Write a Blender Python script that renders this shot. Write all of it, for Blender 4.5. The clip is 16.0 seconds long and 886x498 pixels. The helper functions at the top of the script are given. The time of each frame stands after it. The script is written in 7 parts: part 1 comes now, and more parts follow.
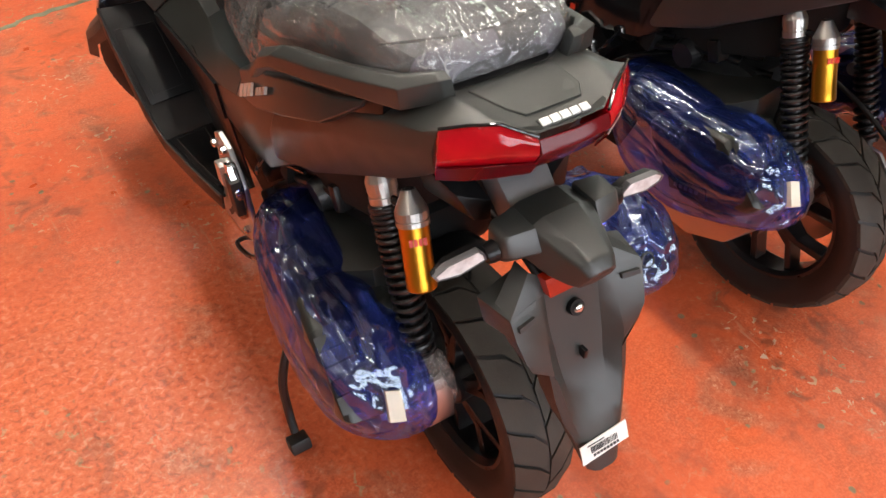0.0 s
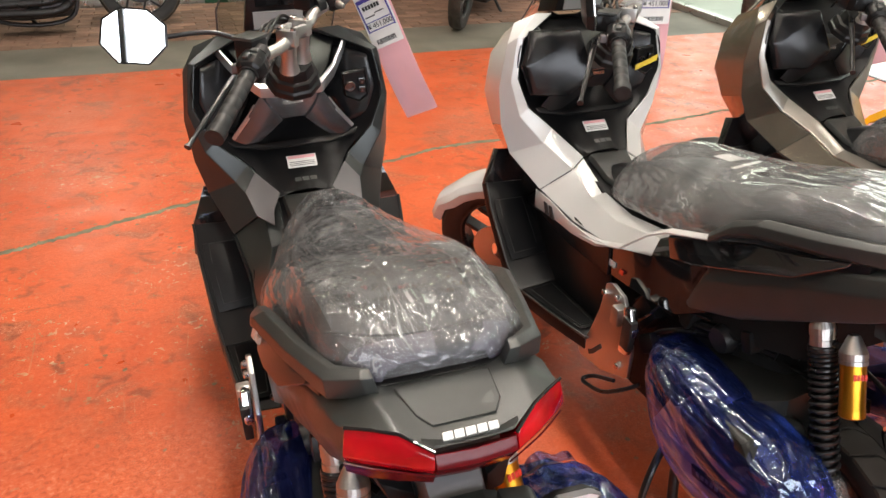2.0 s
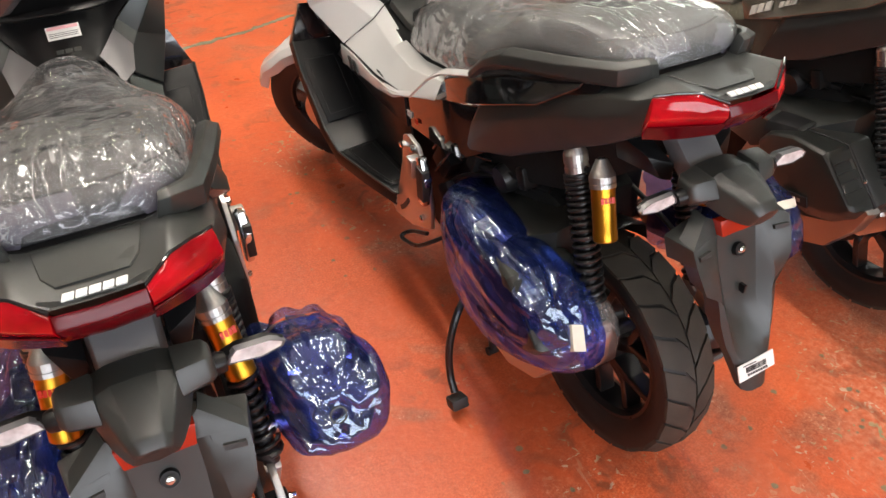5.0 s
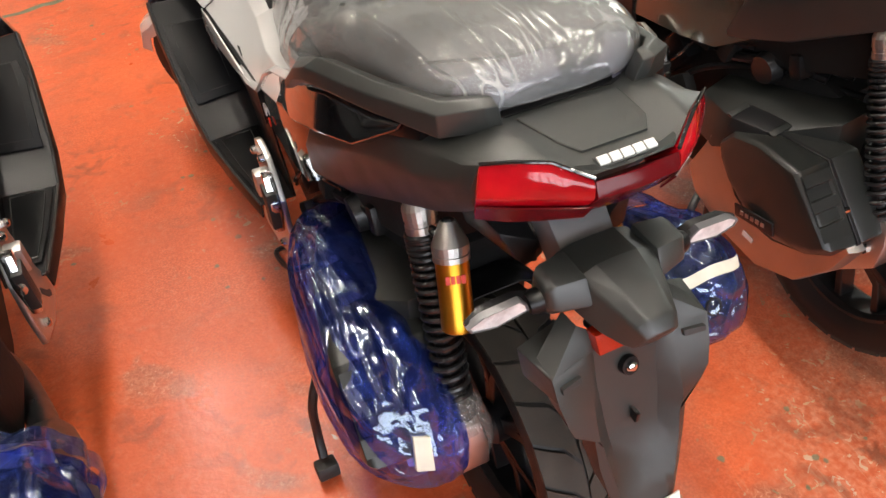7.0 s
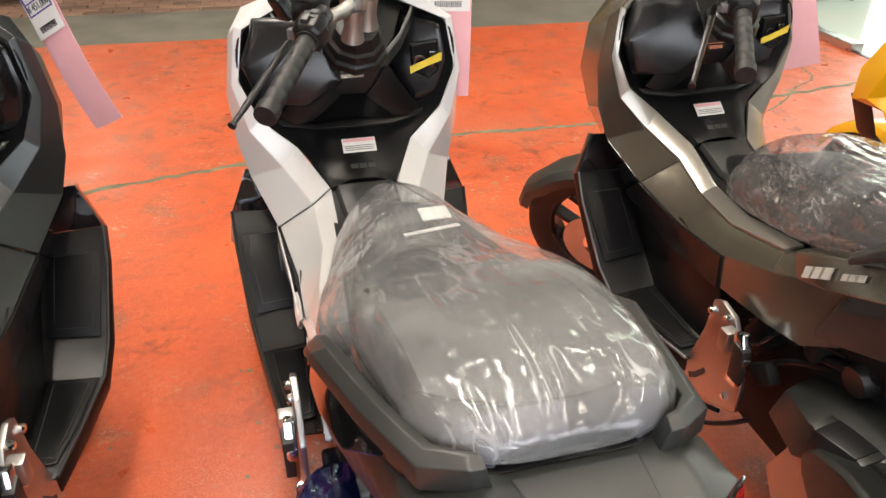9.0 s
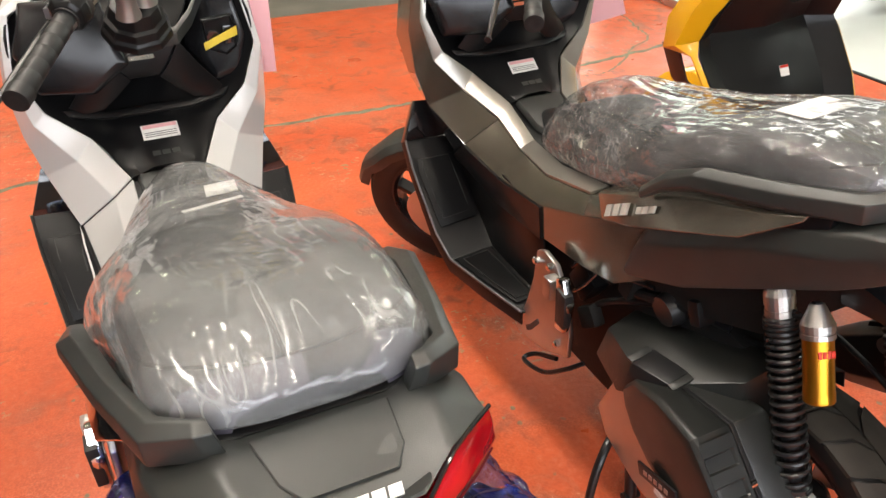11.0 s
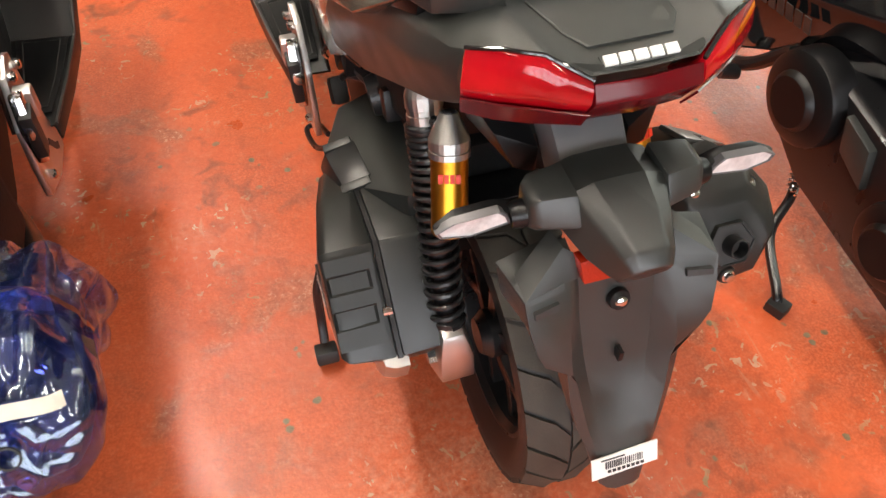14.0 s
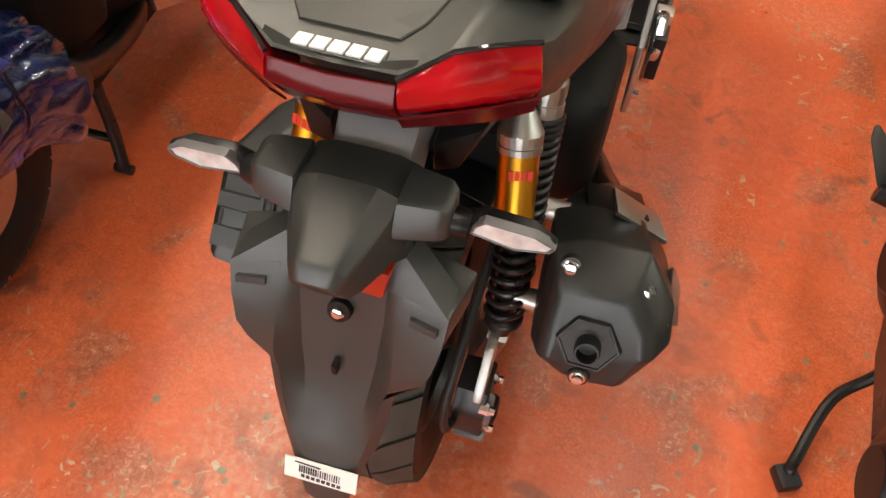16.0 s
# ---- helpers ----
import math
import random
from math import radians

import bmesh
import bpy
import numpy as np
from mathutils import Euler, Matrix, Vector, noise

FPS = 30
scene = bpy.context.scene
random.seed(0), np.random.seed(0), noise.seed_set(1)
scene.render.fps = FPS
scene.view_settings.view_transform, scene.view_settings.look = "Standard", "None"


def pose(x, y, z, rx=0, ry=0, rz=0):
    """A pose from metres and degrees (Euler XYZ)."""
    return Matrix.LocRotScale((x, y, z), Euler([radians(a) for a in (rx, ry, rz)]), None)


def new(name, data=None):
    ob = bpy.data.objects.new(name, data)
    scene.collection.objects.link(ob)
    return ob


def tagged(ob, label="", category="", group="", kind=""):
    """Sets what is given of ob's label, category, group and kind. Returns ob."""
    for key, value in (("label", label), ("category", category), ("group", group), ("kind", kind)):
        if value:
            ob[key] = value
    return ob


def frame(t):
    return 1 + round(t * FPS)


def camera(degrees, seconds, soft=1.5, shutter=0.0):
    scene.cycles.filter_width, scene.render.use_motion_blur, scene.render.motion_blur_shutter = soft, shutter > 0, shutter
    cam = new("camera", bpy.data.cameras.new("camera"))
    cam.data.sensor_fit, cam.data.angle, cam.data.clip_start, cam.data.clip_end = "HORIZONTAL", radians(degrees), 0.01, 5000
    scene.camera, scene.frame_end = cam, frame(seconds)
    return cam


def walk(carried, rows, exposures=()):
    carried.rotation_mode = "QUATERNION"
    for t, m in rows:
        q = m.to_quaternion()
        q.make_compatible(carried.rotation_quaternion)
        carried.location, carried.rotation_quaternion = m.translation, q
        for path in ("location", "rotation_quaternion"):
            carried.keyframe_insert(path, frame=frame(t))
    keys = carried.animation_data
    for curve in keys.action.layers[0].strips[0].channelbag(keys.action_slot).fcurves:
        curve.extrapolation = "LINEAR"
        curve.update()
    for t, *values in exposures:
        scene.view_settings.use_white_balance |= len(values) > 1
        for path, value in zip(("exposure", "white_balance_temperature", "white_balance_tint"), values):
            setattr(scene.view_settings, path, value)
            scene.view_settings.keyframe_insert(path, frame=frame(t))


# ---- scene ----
cam = camera(59.9, 16.0)
PATH = [
    (0.0, -0.544, -0.673, 1.448, 47.36, -0.71, -32.04),
    (0.5, -0.492, -0.769, 1.499, 49.66, 0.78, -26.98),
    (1.0, -0.422, -0.772, 1.518, 52.84, 0.14, -23.27),
    (1.5, -0.341, -0.738, 1.550, 56.74, -0.74, -20.68),
    (2.0, -0.287, -0.743, 1.584, 61.10, -1.21, -18.88),
    (2.5, -0.241, -0.775, 1.600, 63.36, -1.54, -17.26),
    (3.0, -0.198, -0.815, 1.604, 64.31, -1.14, -16.87),
    (3.5, -0.150, -0.869, 1.582, 63.35, -0.28, -17.94),
    (4.0, -0.094, -0.900, 1.567, 60.78, 0.73, -21.27),
    (4.5, -0.043, -0.905, 1.532, 56.82, 1.65, -24.77),
    (4.7, -0.010, -0.892, 1.522, 54.71, 1.62, -25.62),
    (6.8, 0.493, -0.591, 1.452, 45.58, 1.64, -24.30),
    (7.0, 0.523, -0.569, 1.430, 46.18, 1.54, -24.15),
    (7.5, 0.595, -0.489, 1.415, 47.26, 0.83, -24.54),
    (8.0, 0.640, -0.429, 1.445, 51.46, 0.09, -19.96),
    (8.5, 0.680, -0.430, 1.482, 57.01, -0.60, -13.87),
    (8.7, 0.681, -0.433, 1.501, 58.61, -0.89, -12.75),
    (10.8, 0.801, -0.464, 1.466, 59.83, 0.35, -21.48),
    (11.0, 0.831, -0.477, 1.449, 58.40, 0.51, -23.07),
    (11.5, 0.880, -0.516, 1.425, 54.58, 1.20, -26.31),
    (12.0, 0.946, -0.514, 1.409, 50.46, 2.49, -29.31),
    (12.5, 1.078, -0.469, 1.382, 46.98, 0.39, -30.82),
    (13.0, 1.204, -0.417, 1.361, 42.44, -2.84, -30.85),
    (13.5, 1.333, -0.438, 1.354, 39.97, -3.10, -25.84),
    (14.0, 1.488, -0.485, 1.358, 39.43, -1.53, -15.90),
    (14.5, 1.579, -0.477, 1.338, 37.81, -2.63, -7.00),
    (15.0, 1.713, -0.417, 1.317, 35.02, -4.37, 0.26),
    (15.5, 1.832, -0.386, 1.317, 33.03, -4.02, 8.84),
    (16.0, 2.004, -0.413, 1.344, 34.93, -2.25, 19.18),
]
walk(cam, [(t, pose(*p)) for t, *p in PATH], [(0.0, -0.1, 6600, 10), (3.0, -0.15, 6600, 10), (8.0, -0.08, 6650, 10), (13.0, 0.05, 6700, 10), (15.0, -0.12, 7000, 10), (16.0, -0.2, 7200, 10)])

# ---------------------------------------------------------------- light
world = bpy.data.worlds.new("world")
scene.world = world
world.use_nodes = True
bgn = world.node_tree.nodes["Background"]
bgn.inputs["Color"].default_value = (0.86, 0.93, 1.0, 1)
bgn.inputs["Strength"].default_value = 2.5


def ceiling_lamp(x, y, z, sx, sy, watts, colour=(1.0, 0.93, 0.82)):
    d = bpy.data.lights.new("ceiling_area_light", "AREA")
    d.shape, d.size, d.size_y, d.energy, d.color = "RECTANGLE", sx, sy, watts, colour
    o = new("ceiling_area_light", d)
    o.matrix_world = pose(x, y, z)
    return o


LAMPS = [(x, y) for x in (-3.0, 0.45, 2.9) for y in (-2.6, -0.4, 1.8, 4.0)]
for lx, ly in LAMPS:
    ceiling_lamp(lx, ly, 4.70, 0.16, 1.6, {-3.0: 12, 0.45: 80, 2.9: 22}[lx] * {-2.6: 0.30, -0.4: 0.68, 1.8: 1.12, 4.0: 1.15}[ly])
# unseen lights added to brighten the showroom and the back, without lamp bodies
for lx, ly in ((6.2, 0.5), (6.2, 4.5), (8.8, 2.5)):
    ceiling_lamp(lx, ly, 3.0, 1.2, 1.2, 85, (0.95, 1.0, 0.96))
for lx in (-1.5, 2.5, 6.5):
    ceiling_lamp(lx, 8.8, 3.0, 1.2, 0.6, 42, (1.0, 0.92, 0.75))

# daylight in the shop window behind the camera
d = bpy.data.lights.new("window_light", "AREA")
d.shape, d.size, d.size_y, d.energy, d.color = "RECTANGLE", 6.0, 1.9, 212, (0.88, 0.91, 1.0)
o = new("window_light", d)
o.matrix_world = pose(0.6, -4.05, 1.9, 90, 0, 0)

# unseen area light added at the showroom's end to make the floor glare
d = bpy.data.lights.new("showroom_glare_light", "AREA")
d.shape, d.size, d.size_y, d.energy, d.color = "RECTANGLE", 5.4, 2.5, 165, (0.96, 1.0, 0.95)
o = new("showroom_glare_light", d)
o.matrix_world = pose(8.0, 7.30, 1.72, -90, 0, 0)

# ---------------------------------------------------------------- materials
def mat(name, colour, rough=0.5, metal=0.0, bump=0.0, bscale=200.0, vary=0.0, vscale=6.0, coat=0.0, spec=0.5, rvary=0.0, trans=0.0, detail=4.0):
    m = bpy.data.materials.new(name)
    m.use_nodes = True
    nt = m.node_tree
    b = nt.nodes["Principled BSDF"]
    b.inputs["Base Color"].default_value = (*colour, 1)
    b.inputs["Roughness"].default_value = rough
    b.inputs["Metallic"].default_value = metal
    b.inputs["Coat Weight"].default_value = coat
    b.inputs["Coat Roughness"].default_value = 0.06
    b.inputs["Specular IOR Level"].default_value = spec
    b.inputs["Transmission Weight"].default_value = trans
    tc = nt.nodes.new("ShaderNodeTexCoord")
    if vary:
        n = nt.nodes.new("ShaderNodeTexNoise")
        n.inputs["Scale"].default_value, n.inputs["Detail"].default_value = vscale, 6.0
        nt.links.new(tc.outputs["Object"], n.inputs["Vector"])
        r = nt.nodes.new("ShaderNodeMapRange")
        r.inputs[1].default_value, r.inputs[2].default_value = 0.3, 0.7
        r.inputs[3].default_value, r.inputs[4].default_value = 1 - vary, 1 + vary
        nt.links.new(n.outputs["Fac"], r.inputs[0])
        x = nt.nodes.new("ShaderNodeVectorMath")
        x.operation = "SCALE"
        x.inputs[0].default_value = colour
        nt.links.new(r.outputs[0], x.inputs["Scale"])
        nt.links.new(x.outputs[0], b.inputs["Base Color"])
    if rvary:
        n = nt.nodes.new("ShaderNodeTexNoise")
        n.inputs["Scale"].default_value, n.inputs["Detail"].default_value = 18.0, 5.0
        nt.links.new(tc.outputs["Object"], n.inputs["Vector"])
        r = nt.nodes.new("ShaderNodeMapRange")
        r.inputs[1].default_value, r.inputs[2].default_value = 0.3, 0.7
        r.inputs[3].default_value, r.inputs[4].default_value = rough - rvary, rough + rvary
        nt.links.new(n.outputs["Fac"], r.inputs[0])
        nt.links.new(r.outputs[0], b.inputs["Roughness"])
    if bump:
        n = nt.nodes.new("ShaderNodeTexNoise")
        n.inputs["Scale"].default_value, n.inputs["Detail"].default_value = bscale, detail
        nt.links.new(tc.outputs["Object"], n.inputs["Vector"])
        u = nt.nodes.new("ShaderNodeBump")
        u.inputs["Strength"].default_value, u.inputs["Distance"].default_value = bump, 0.002
        nt.links.new(n.outputs["Fac"], u.inputs["Height"])
        nt.links.new(u.outputs[0], b.inputs["Normal"])
    return m


def gloss_by_angle(nt, normal=None, low=0.045):
    """Share of gloss: little face on, more at a slant, alike from both sides."""
    N, L = nt.nodes.new, nt.links.new
    lw, pw, ml = N("ShaderNodeLayerWeight"), N("ShaderNodeMath"), N("ShaderNodeMath")
    lw.inputs["Blend"].default_value = 0.5
    pw.operation, pw.inputs[1].default_value = "POWER", 4.0
    ml.operation, ml.inputs[1].default_value, ml.inputs[2].default_value = "MULTIPLY_ADD", 0.75, low
    if normal:
        L(normal, lw.inputs["Normal"])
    L(lw.outputs["Facing"], pw.inputs[0])
    L(pw.outputs[0], ml.inputs[0])
    return ml.outputs[0]


def film(name, tint, haze, milky, scale=14.0, slope=0.4, rough=0.07, gloss=(1, 1, 1), low=0.06, lines=0.25, fine=0.8):
    """Crumpled plastic sheet: see-through with a thin veil, broken into flat facets by sharp creases."""
    m = bpy.data.materials.new(name)
    m.use_nodes = True
    nt = m.node_tree
    for n in list(nt.nodes):
        nt.nodes.remove(n)
    N, L = nt.nodes.new, nt.links.new

    def math_(op, a, b=None, c=None):
        x = N("ShaderNodeMath")
        x.operation = op
        for k, v in enumerate((a, b, c)):
            if v is None:
                continue
            if isinstance(v, (int, float)):
                x.inputs[k].default_value = v
            else:
                L(v, x.inputs[k])
        return x.outputs[0]
    tc, wn, wv = N("ShaderNodeTexCoord"), N("ShaderNodeTexNoise"), N("ShaderNodeVectorMath")
    wn.inputs["Scale"].default_value, wn.inputs["Detail"].default_value = 3.5, 1.0
    L(tc.outputs["Object"], wn.inputs["Vector"])
    wv.operation = "MULTIPLY_ADD"
    wv.inputs[1].default_value = (0.07, 0.07, 0.07)
    L(wn.outputs["Color"], wv.inputs[0])
    L(tc.outputs["Object"], wv.inputs[2])

    def turned_space(turn, size):
        q = N("ShaderNodeMapping")
        q.inputs["Rotation"].default_value, q.inputs["Scale"].default_value = turn, size
        L(wv.outputs[0], q.inputs[0])
        return q.outputs[0]

    def vmath(op, a, b):
        x = N("ShaderNodeVectorMath")
        x.operation = op
        for k, v in enumerate((a, b)):
            if isinstance(v, tuple):
                x.inputs[k].default_value = v
            else:
                L(v, x.inputs[k])
        return x.outputs[0]

    def facets(k, turn, size, tilt):
        """Flat pieces, each tilted its own way."""
        v = N("ShaderNodeTexVoronoi")
        v.inputs["Scale"].default_value = scale * k
        L(turned_space(turn, size), v.inputs["Vector"])
        return vmath("MULTIPLY", vmath("SUBTRACT", v.outputs["Color"], (0.5, 0.5, 0.5)), (tilt, tilt, tilt))

    def ridge(k, turn, size):
        n = N("ShaderNodeTexNoise")
        n.inputs["Scale"].default_value, n.inputs["Detail"].default_value = scale * k, 1.5
        L(turned_space(turn, size), n.inputs["Vector"])
        return math_("ABSOLUTE", math_("SUBTRACT", n.outputs["Fac"], 0.5))
    patch = N("ShaderNodeTexNoise")
    patch.inputs["Scale"].default_value, patch.inputs["Detail"].default_value = 8.0, 3.0
    L(tc.outputs["Object"], patch.inputs["Vector"])
    pm = N("ShaderNodeMapRange")
    pm.inputs[1].default_value, pm.inputs[2].default_value = 0.42, 0.62
    L(patch.outputs["Fac"], pm.inputs[0])
    r1, r2 = ridge(1.7, (0.3, 0.2, 0.6), (1.0, 0.10, 1.0)), ridge(2.6, (-0.4, 0.1, -0.7), (1.0, 0.09, 0.9))
    soft = N("ShaderNodeTexNoise")
    soft.inputs["Scale"].default_value, soft.inputs["Detail"].default_value = scale * 1.3, 2.0
    L(wv.outputs[0], soft.inputs["Vector"])
    h = math_("ADD", math_("ADD", math_("MULTIPLY", r1, 1.0), math_("MULTIPLY", r2, 0.6)), math_("MULTIPLY", soft.outputs["Fac"], 0.7))
    geo, sc = N("ShaderNodeNewGeometry"), N("ShaderNodeVectorMath")
    sc.operation = "SCALE"
    L(facets(3.4, (0.5, -0.2, -0.6), (1.0, 0.16, 1.0), slope * fine), sc.inputs[0])
    L(pm.outputs[0], sc.inputs["Scale"])
    nn = vmath("NORMALIZE", vmath("ADD", geo.outputs["Normal"], vmath("ADD", facets(1.0, (0.2, 0.3, 0.5), (1.0, 0.30, 0.9), slope), sc.outputs[0])), (0.0, 0.0, 0.0))
    bp = N("ShaderNodeBump")
    bp.inputs["Strength"].default_value, bp.inputs["Distance"].default_value = 1.0, slope / scale
    L(h, bp.inputs["Height"])
    L(nn, bp.inputs["Normal"])
    out, tr, df, gl, m1, m2 = N("ShaderNodeOutputMaterial"), N("ShaderNodeBsdfTransparent"), N("ShaderNodeBsdfDiffuse"), N("ShaderNodeBsdfGlossy"), N("ShaderNodeMixShader"), N("ShaderNodeMixShader")
    tr.inputs[0].default_value = (*tint, 1)
    df.inputs[0].default_value = (*milky, 1)
    gl.inputs["Color"].default_value = (*gloss, 1)
    gl.inputs["Roughness"].default_value = rough
    L(bp.outputs[0], gl.inputs["Normal"])
    # thin white lines along sharp folds, their highlights painted into the diffuse veil
    def line(r, w):
        q = N("ShaderNodeMapRange")
        q.inputs[1].default_value, q.inputs[2].default_value, q.inputs[3].default_value, q.inputs[4].default_value = 0.0, w, 1.0, 0.0
        L(r, q.inputs[0])
        return q.outputs[0]
    white = math_("MULTIPLY", math_("MULTIPLY", math_("MAXIMUM", line(r1, 0.018), line(r2, 0.014)), pm.outputs[0]), lines)
    veil = N("ShaderNodeMapRange")
    veil.inputs[1].default_value, veil.inputs[2].default_value, veil.inputs[3].default_value, veil.inputs[4].default_value = 0.35, 0.65, haze * 0.7, haze * 1.3
    L(patch.outputs["Fac"], veil.inputs[0])
    L(math_("ADD", veil.outputs[0], white), m1.inputs[0])
    L(tr.outputs[0], m1.inputs[1])
    L(df.outputs[0], m1.inputs[2])
    L(gloss_by_angle(nt, bp.outputs[0], low), m2.inputs[0])
    L(m1.outputs[0], m2.inputs[1])
    L(gl.outputs[0], m2.inputs[2])
    L(m2.outputs[0], out.inputs[0])
    return m


def floor_paint():
    """Orange-red floor paint, scuffed to pale concrete in specks, with grainy relief."""
    m = bpy.data.materials.new("floor_paint")
    m.use_nodes = True
    nt = m.node_tree
    b = nt.nodes["Principled BSDF"]
    N, L = nt.nodes.new, nt.links.new
    tc = N("ShaderNodeTexCoord")

    def noi(scale, detail=5.0, dist=0.0):
        n = N("ShaderNodeTexNoise")
        n.inputs["Scale"].default_value, n.inputs["Detail"].default_value, n.inputs["Distortion"].default_value = scale, detail, dist
        L(tc.outputs["Object"], n.inputs["Vector"])
        return n

    def ramp(src, stops):
        r = N("ShaderNodeValToRGB")
        while len(r.color_ramp.elements) > 1:
            r.color_ramp.elements.remove(r.color_ramp.elements[-1])
        r.color_ramp.elements[0].position, r.color_ramp.elements[0].color = stops[0][0], (*stops[0][1], 1)
        for p, c in stops[1:]:
            r.color_ramp.elements.new(p).color = (*c, 1)
        L(src, r.inputs[0])
        return r

    def mix(f, a, c):
        x = N("ShaderNodeMix")
        x.data_type = "RGBA"
        L(f, x.inputs[0]), L(a, x.inputs[6]), L(c, x.inputs[7])
        return x.outputs[2]
    base = ramp(noi(1.3, 5, 0.8).outputs["Fac"], [(0.3, (0.52, 0.076, 0.024)), (0.5, (0.62, 0.102, 0.030)), (0.7, (0.67, 0.132, 0.046))])
    scuff = ramp(noi(9.0, 8, 0.8).outputs["Fac"], [(0.42, (0.60, 0.10, 0.032)), (0.58, (0.42, 0.085, 0.035)), (0.75, (0.30, 0.12, 0.075))])
    sf = ramp(noi(2.4, 7, 1.2).outputs["Fac"], [(0.42, (0.0, 0.0, 0.0)), (0.66, (0.85, 0.85, 0.85))])
    col = mix(sf.outputs[0], base.outputs[0], scuff.outputs[0])
    # fine grain of the roller
    gr = ramp(noi(170.0, 3, 0.2).outputs["Fac"], [(0.38, (0.30, 0.055, 0.02)), (0.5, (0.55, 0.10, 0.033)), (0.62, (0.78, 0.22, 0.10))])
    gf = ramp(noi(3.2, 5, 0.6).outputs["Fac"], [(0.40, (0.05, 0.05, 0.05)), (0.7, (0.38, 0.38, 0.38))])
    col = mix(gf.outputs[0], col, gr.outputs[0])
    # stretches worn thin, with the concrete showing in a fine speckle
    wf = ramp(noi(0.95, 7, 0.7).outputs["Fac"], [(0.56, (0, 0, 0)), (0.72, (0.36, 0.36, 0.36))])
    wc = ramp(noi(62.0, 5, 0.3).outputs["Fac"], [(0.36, (0.34, 0.09, 0.042)), (0.5, (0.46, 0.20, 0.12)), (0.64, (0.58, 0.40, 0.29))])
    col = mix(wf.outputs[0], col, wc.outputs[0])
    # paint worn off in chips
    speck = ramp(noi(38.0, 5, 0.9).outputs["Fac"], [(0.615, (0, 0, 0)), (0.645, (0.9, 0.9, 0.9))])
    area = ramp(noi(1.9, 5, 0.9).outputs["Fac"], [(0.50, (0, 0, 0)), (0.62, (1, 1, 1))])
    sm = N("ShaderNodeMath")
    sm.operation = "MULTIPLY"
    L(speck.outputs[0], sm.inputs[0]), L(area.outputs[0], sm.inputs[1])
    pale = ramp(noi(6.0, 3).outputs["Fac"], [(0.38, (0.55, 0.44, 0.34)), (0.52, (0.48, 0.36, 0.22)), (0.62, (0.20, 0.27, 0.15))])
    col = mix(sm.outputs[0], col, pale.outputs[0])
    wv, ws = N("ShaderNodeTexNoise"), N("ShaderNodeMapping")
    ws.inputs["Scale"].default_value, ws.inputs["Rotation"].default_value = (1.0, 0.12, 1.0), (0, 0, 0.7)
    L(tc.outputs["Object"], ws.inputs[0]), L(ws.outputs[0], wv.inputs["Vector"])
    wv.inputs["Scale"].default_value, wv.inputs["Detail"].default_value, wv.inputs["Distortion"].default_value = 42.0, 3.0, 1.4
    scr = ramp(wv.outputs["Fac"], [(0.63, (0, 0, 0)), (0.68, (0.25, 0.25, 0.25))])
    sc = N("ShaderNodeMath")
    sc.operation = "MULTIPLY"
    L(scr.outputs[0], sc.inputs[0]), L(area.outputs[0], sc.inputs[1])
    col = mix(sc.outputs[0], col, pale.outputs[0])
    # patches where the paint has flaked down to the brown screed
    pf = ramp(noi(4.6, 7, 0.5).outputs["Fac"], [(0.585, (0, 0, 0)), (0.66, (0.55, 0.55, 0.55))])
    pc = ramp(noi(95.0, 6, 1.2).outputs["Fac"], [(0.36, (0.14, 0.055, 0.035)), (0.5, (0.30, 0.12, 0.07)), (0.62, (0.42, 0.22, 0.14)), (0.70, (0.62, 0.50, 0.38))])
    col = mix(pf.outputs[0], col, pc.outputs[0])
    # old green paint in round spots
    vo, off = N("ShaderNodeTexVoronoi"), N("ShaderNodeMath")
    vo.inputs["Scale"].default_value, vo.inputs["Randomness"].default_value = 17.0, 1.0
    L(tc.outputs["Object"], vo.inputs["Vector"])
    off.operation, off.inputs[1].default_value = "MULTIPLY_ADD", 0.28
    L(noi(45.0, 3).outputs["Fac"], off.inputs[0]), L(vo.outputs["Distance"], off.inputs[2])
    spot = ramp(off.outputs[0], [(0.25, (0.85, 0.85, 0.85)), (0.29, (0, 0, 0))])
    sa = ramp(noi(2.3, 3, 0.5).outputs["Fac"], [(0.53, (0, 0, 0)), (0.58, (1, 1, 1))])
    gm = N("ShaderNodeMath")
    gm.operation = "MULTIPLY"
    L(spot.outputs[0], gm.inputs[0]), L(sa.outputs[0], gm.inputs[1])
    gc = ramp(noi(30.0, 3).outputs["Fac"], [(0.4, (0.06, 0.13, 0.085)), (0.6, (0.16, 0.22, 0.14))])
    col = mix(gm.outputs[0], col, gc.outputs[0])
    # dark scuffs and rubber marks
    dark = ramp(noi(13.0, 9, 0.7).outputs["Fac"], [(0.53, (0, 0, 0)), (0.66, (0.72, 0.72, 0.72))])
    da = ramp(noi(1.7, 4, 0.4).outputs["Fac"], [(0.42, (0, 0, 0)), (0.62, (1, 1, 1))])
    dm = N("ShaderNodeMath")
    dm.operation = "MULTIPLY"
    L(dark.outputs[0], dm.inputs[0]), L(da.outputs[0], dm.inputs[1])
    dk = ramp(noi(3.0).outputs["Fac"], [(0.4, (0.10, 0.035, 0.02)), (0.6, (0.20, 0.055, 0.03))])
    col = mix(dm.outputs[0], col, dk.outputs[0])
    L(col, b.inputs["Base Color"])
    rr = N("ShaderNodeMapRange")
    rr.inputs[1].default_value, rr.inputs[2].default_value, rr.inputs[3].default_value, rr.inputs[4].default_value = 0.3, 0.7, 0.27, 0.48
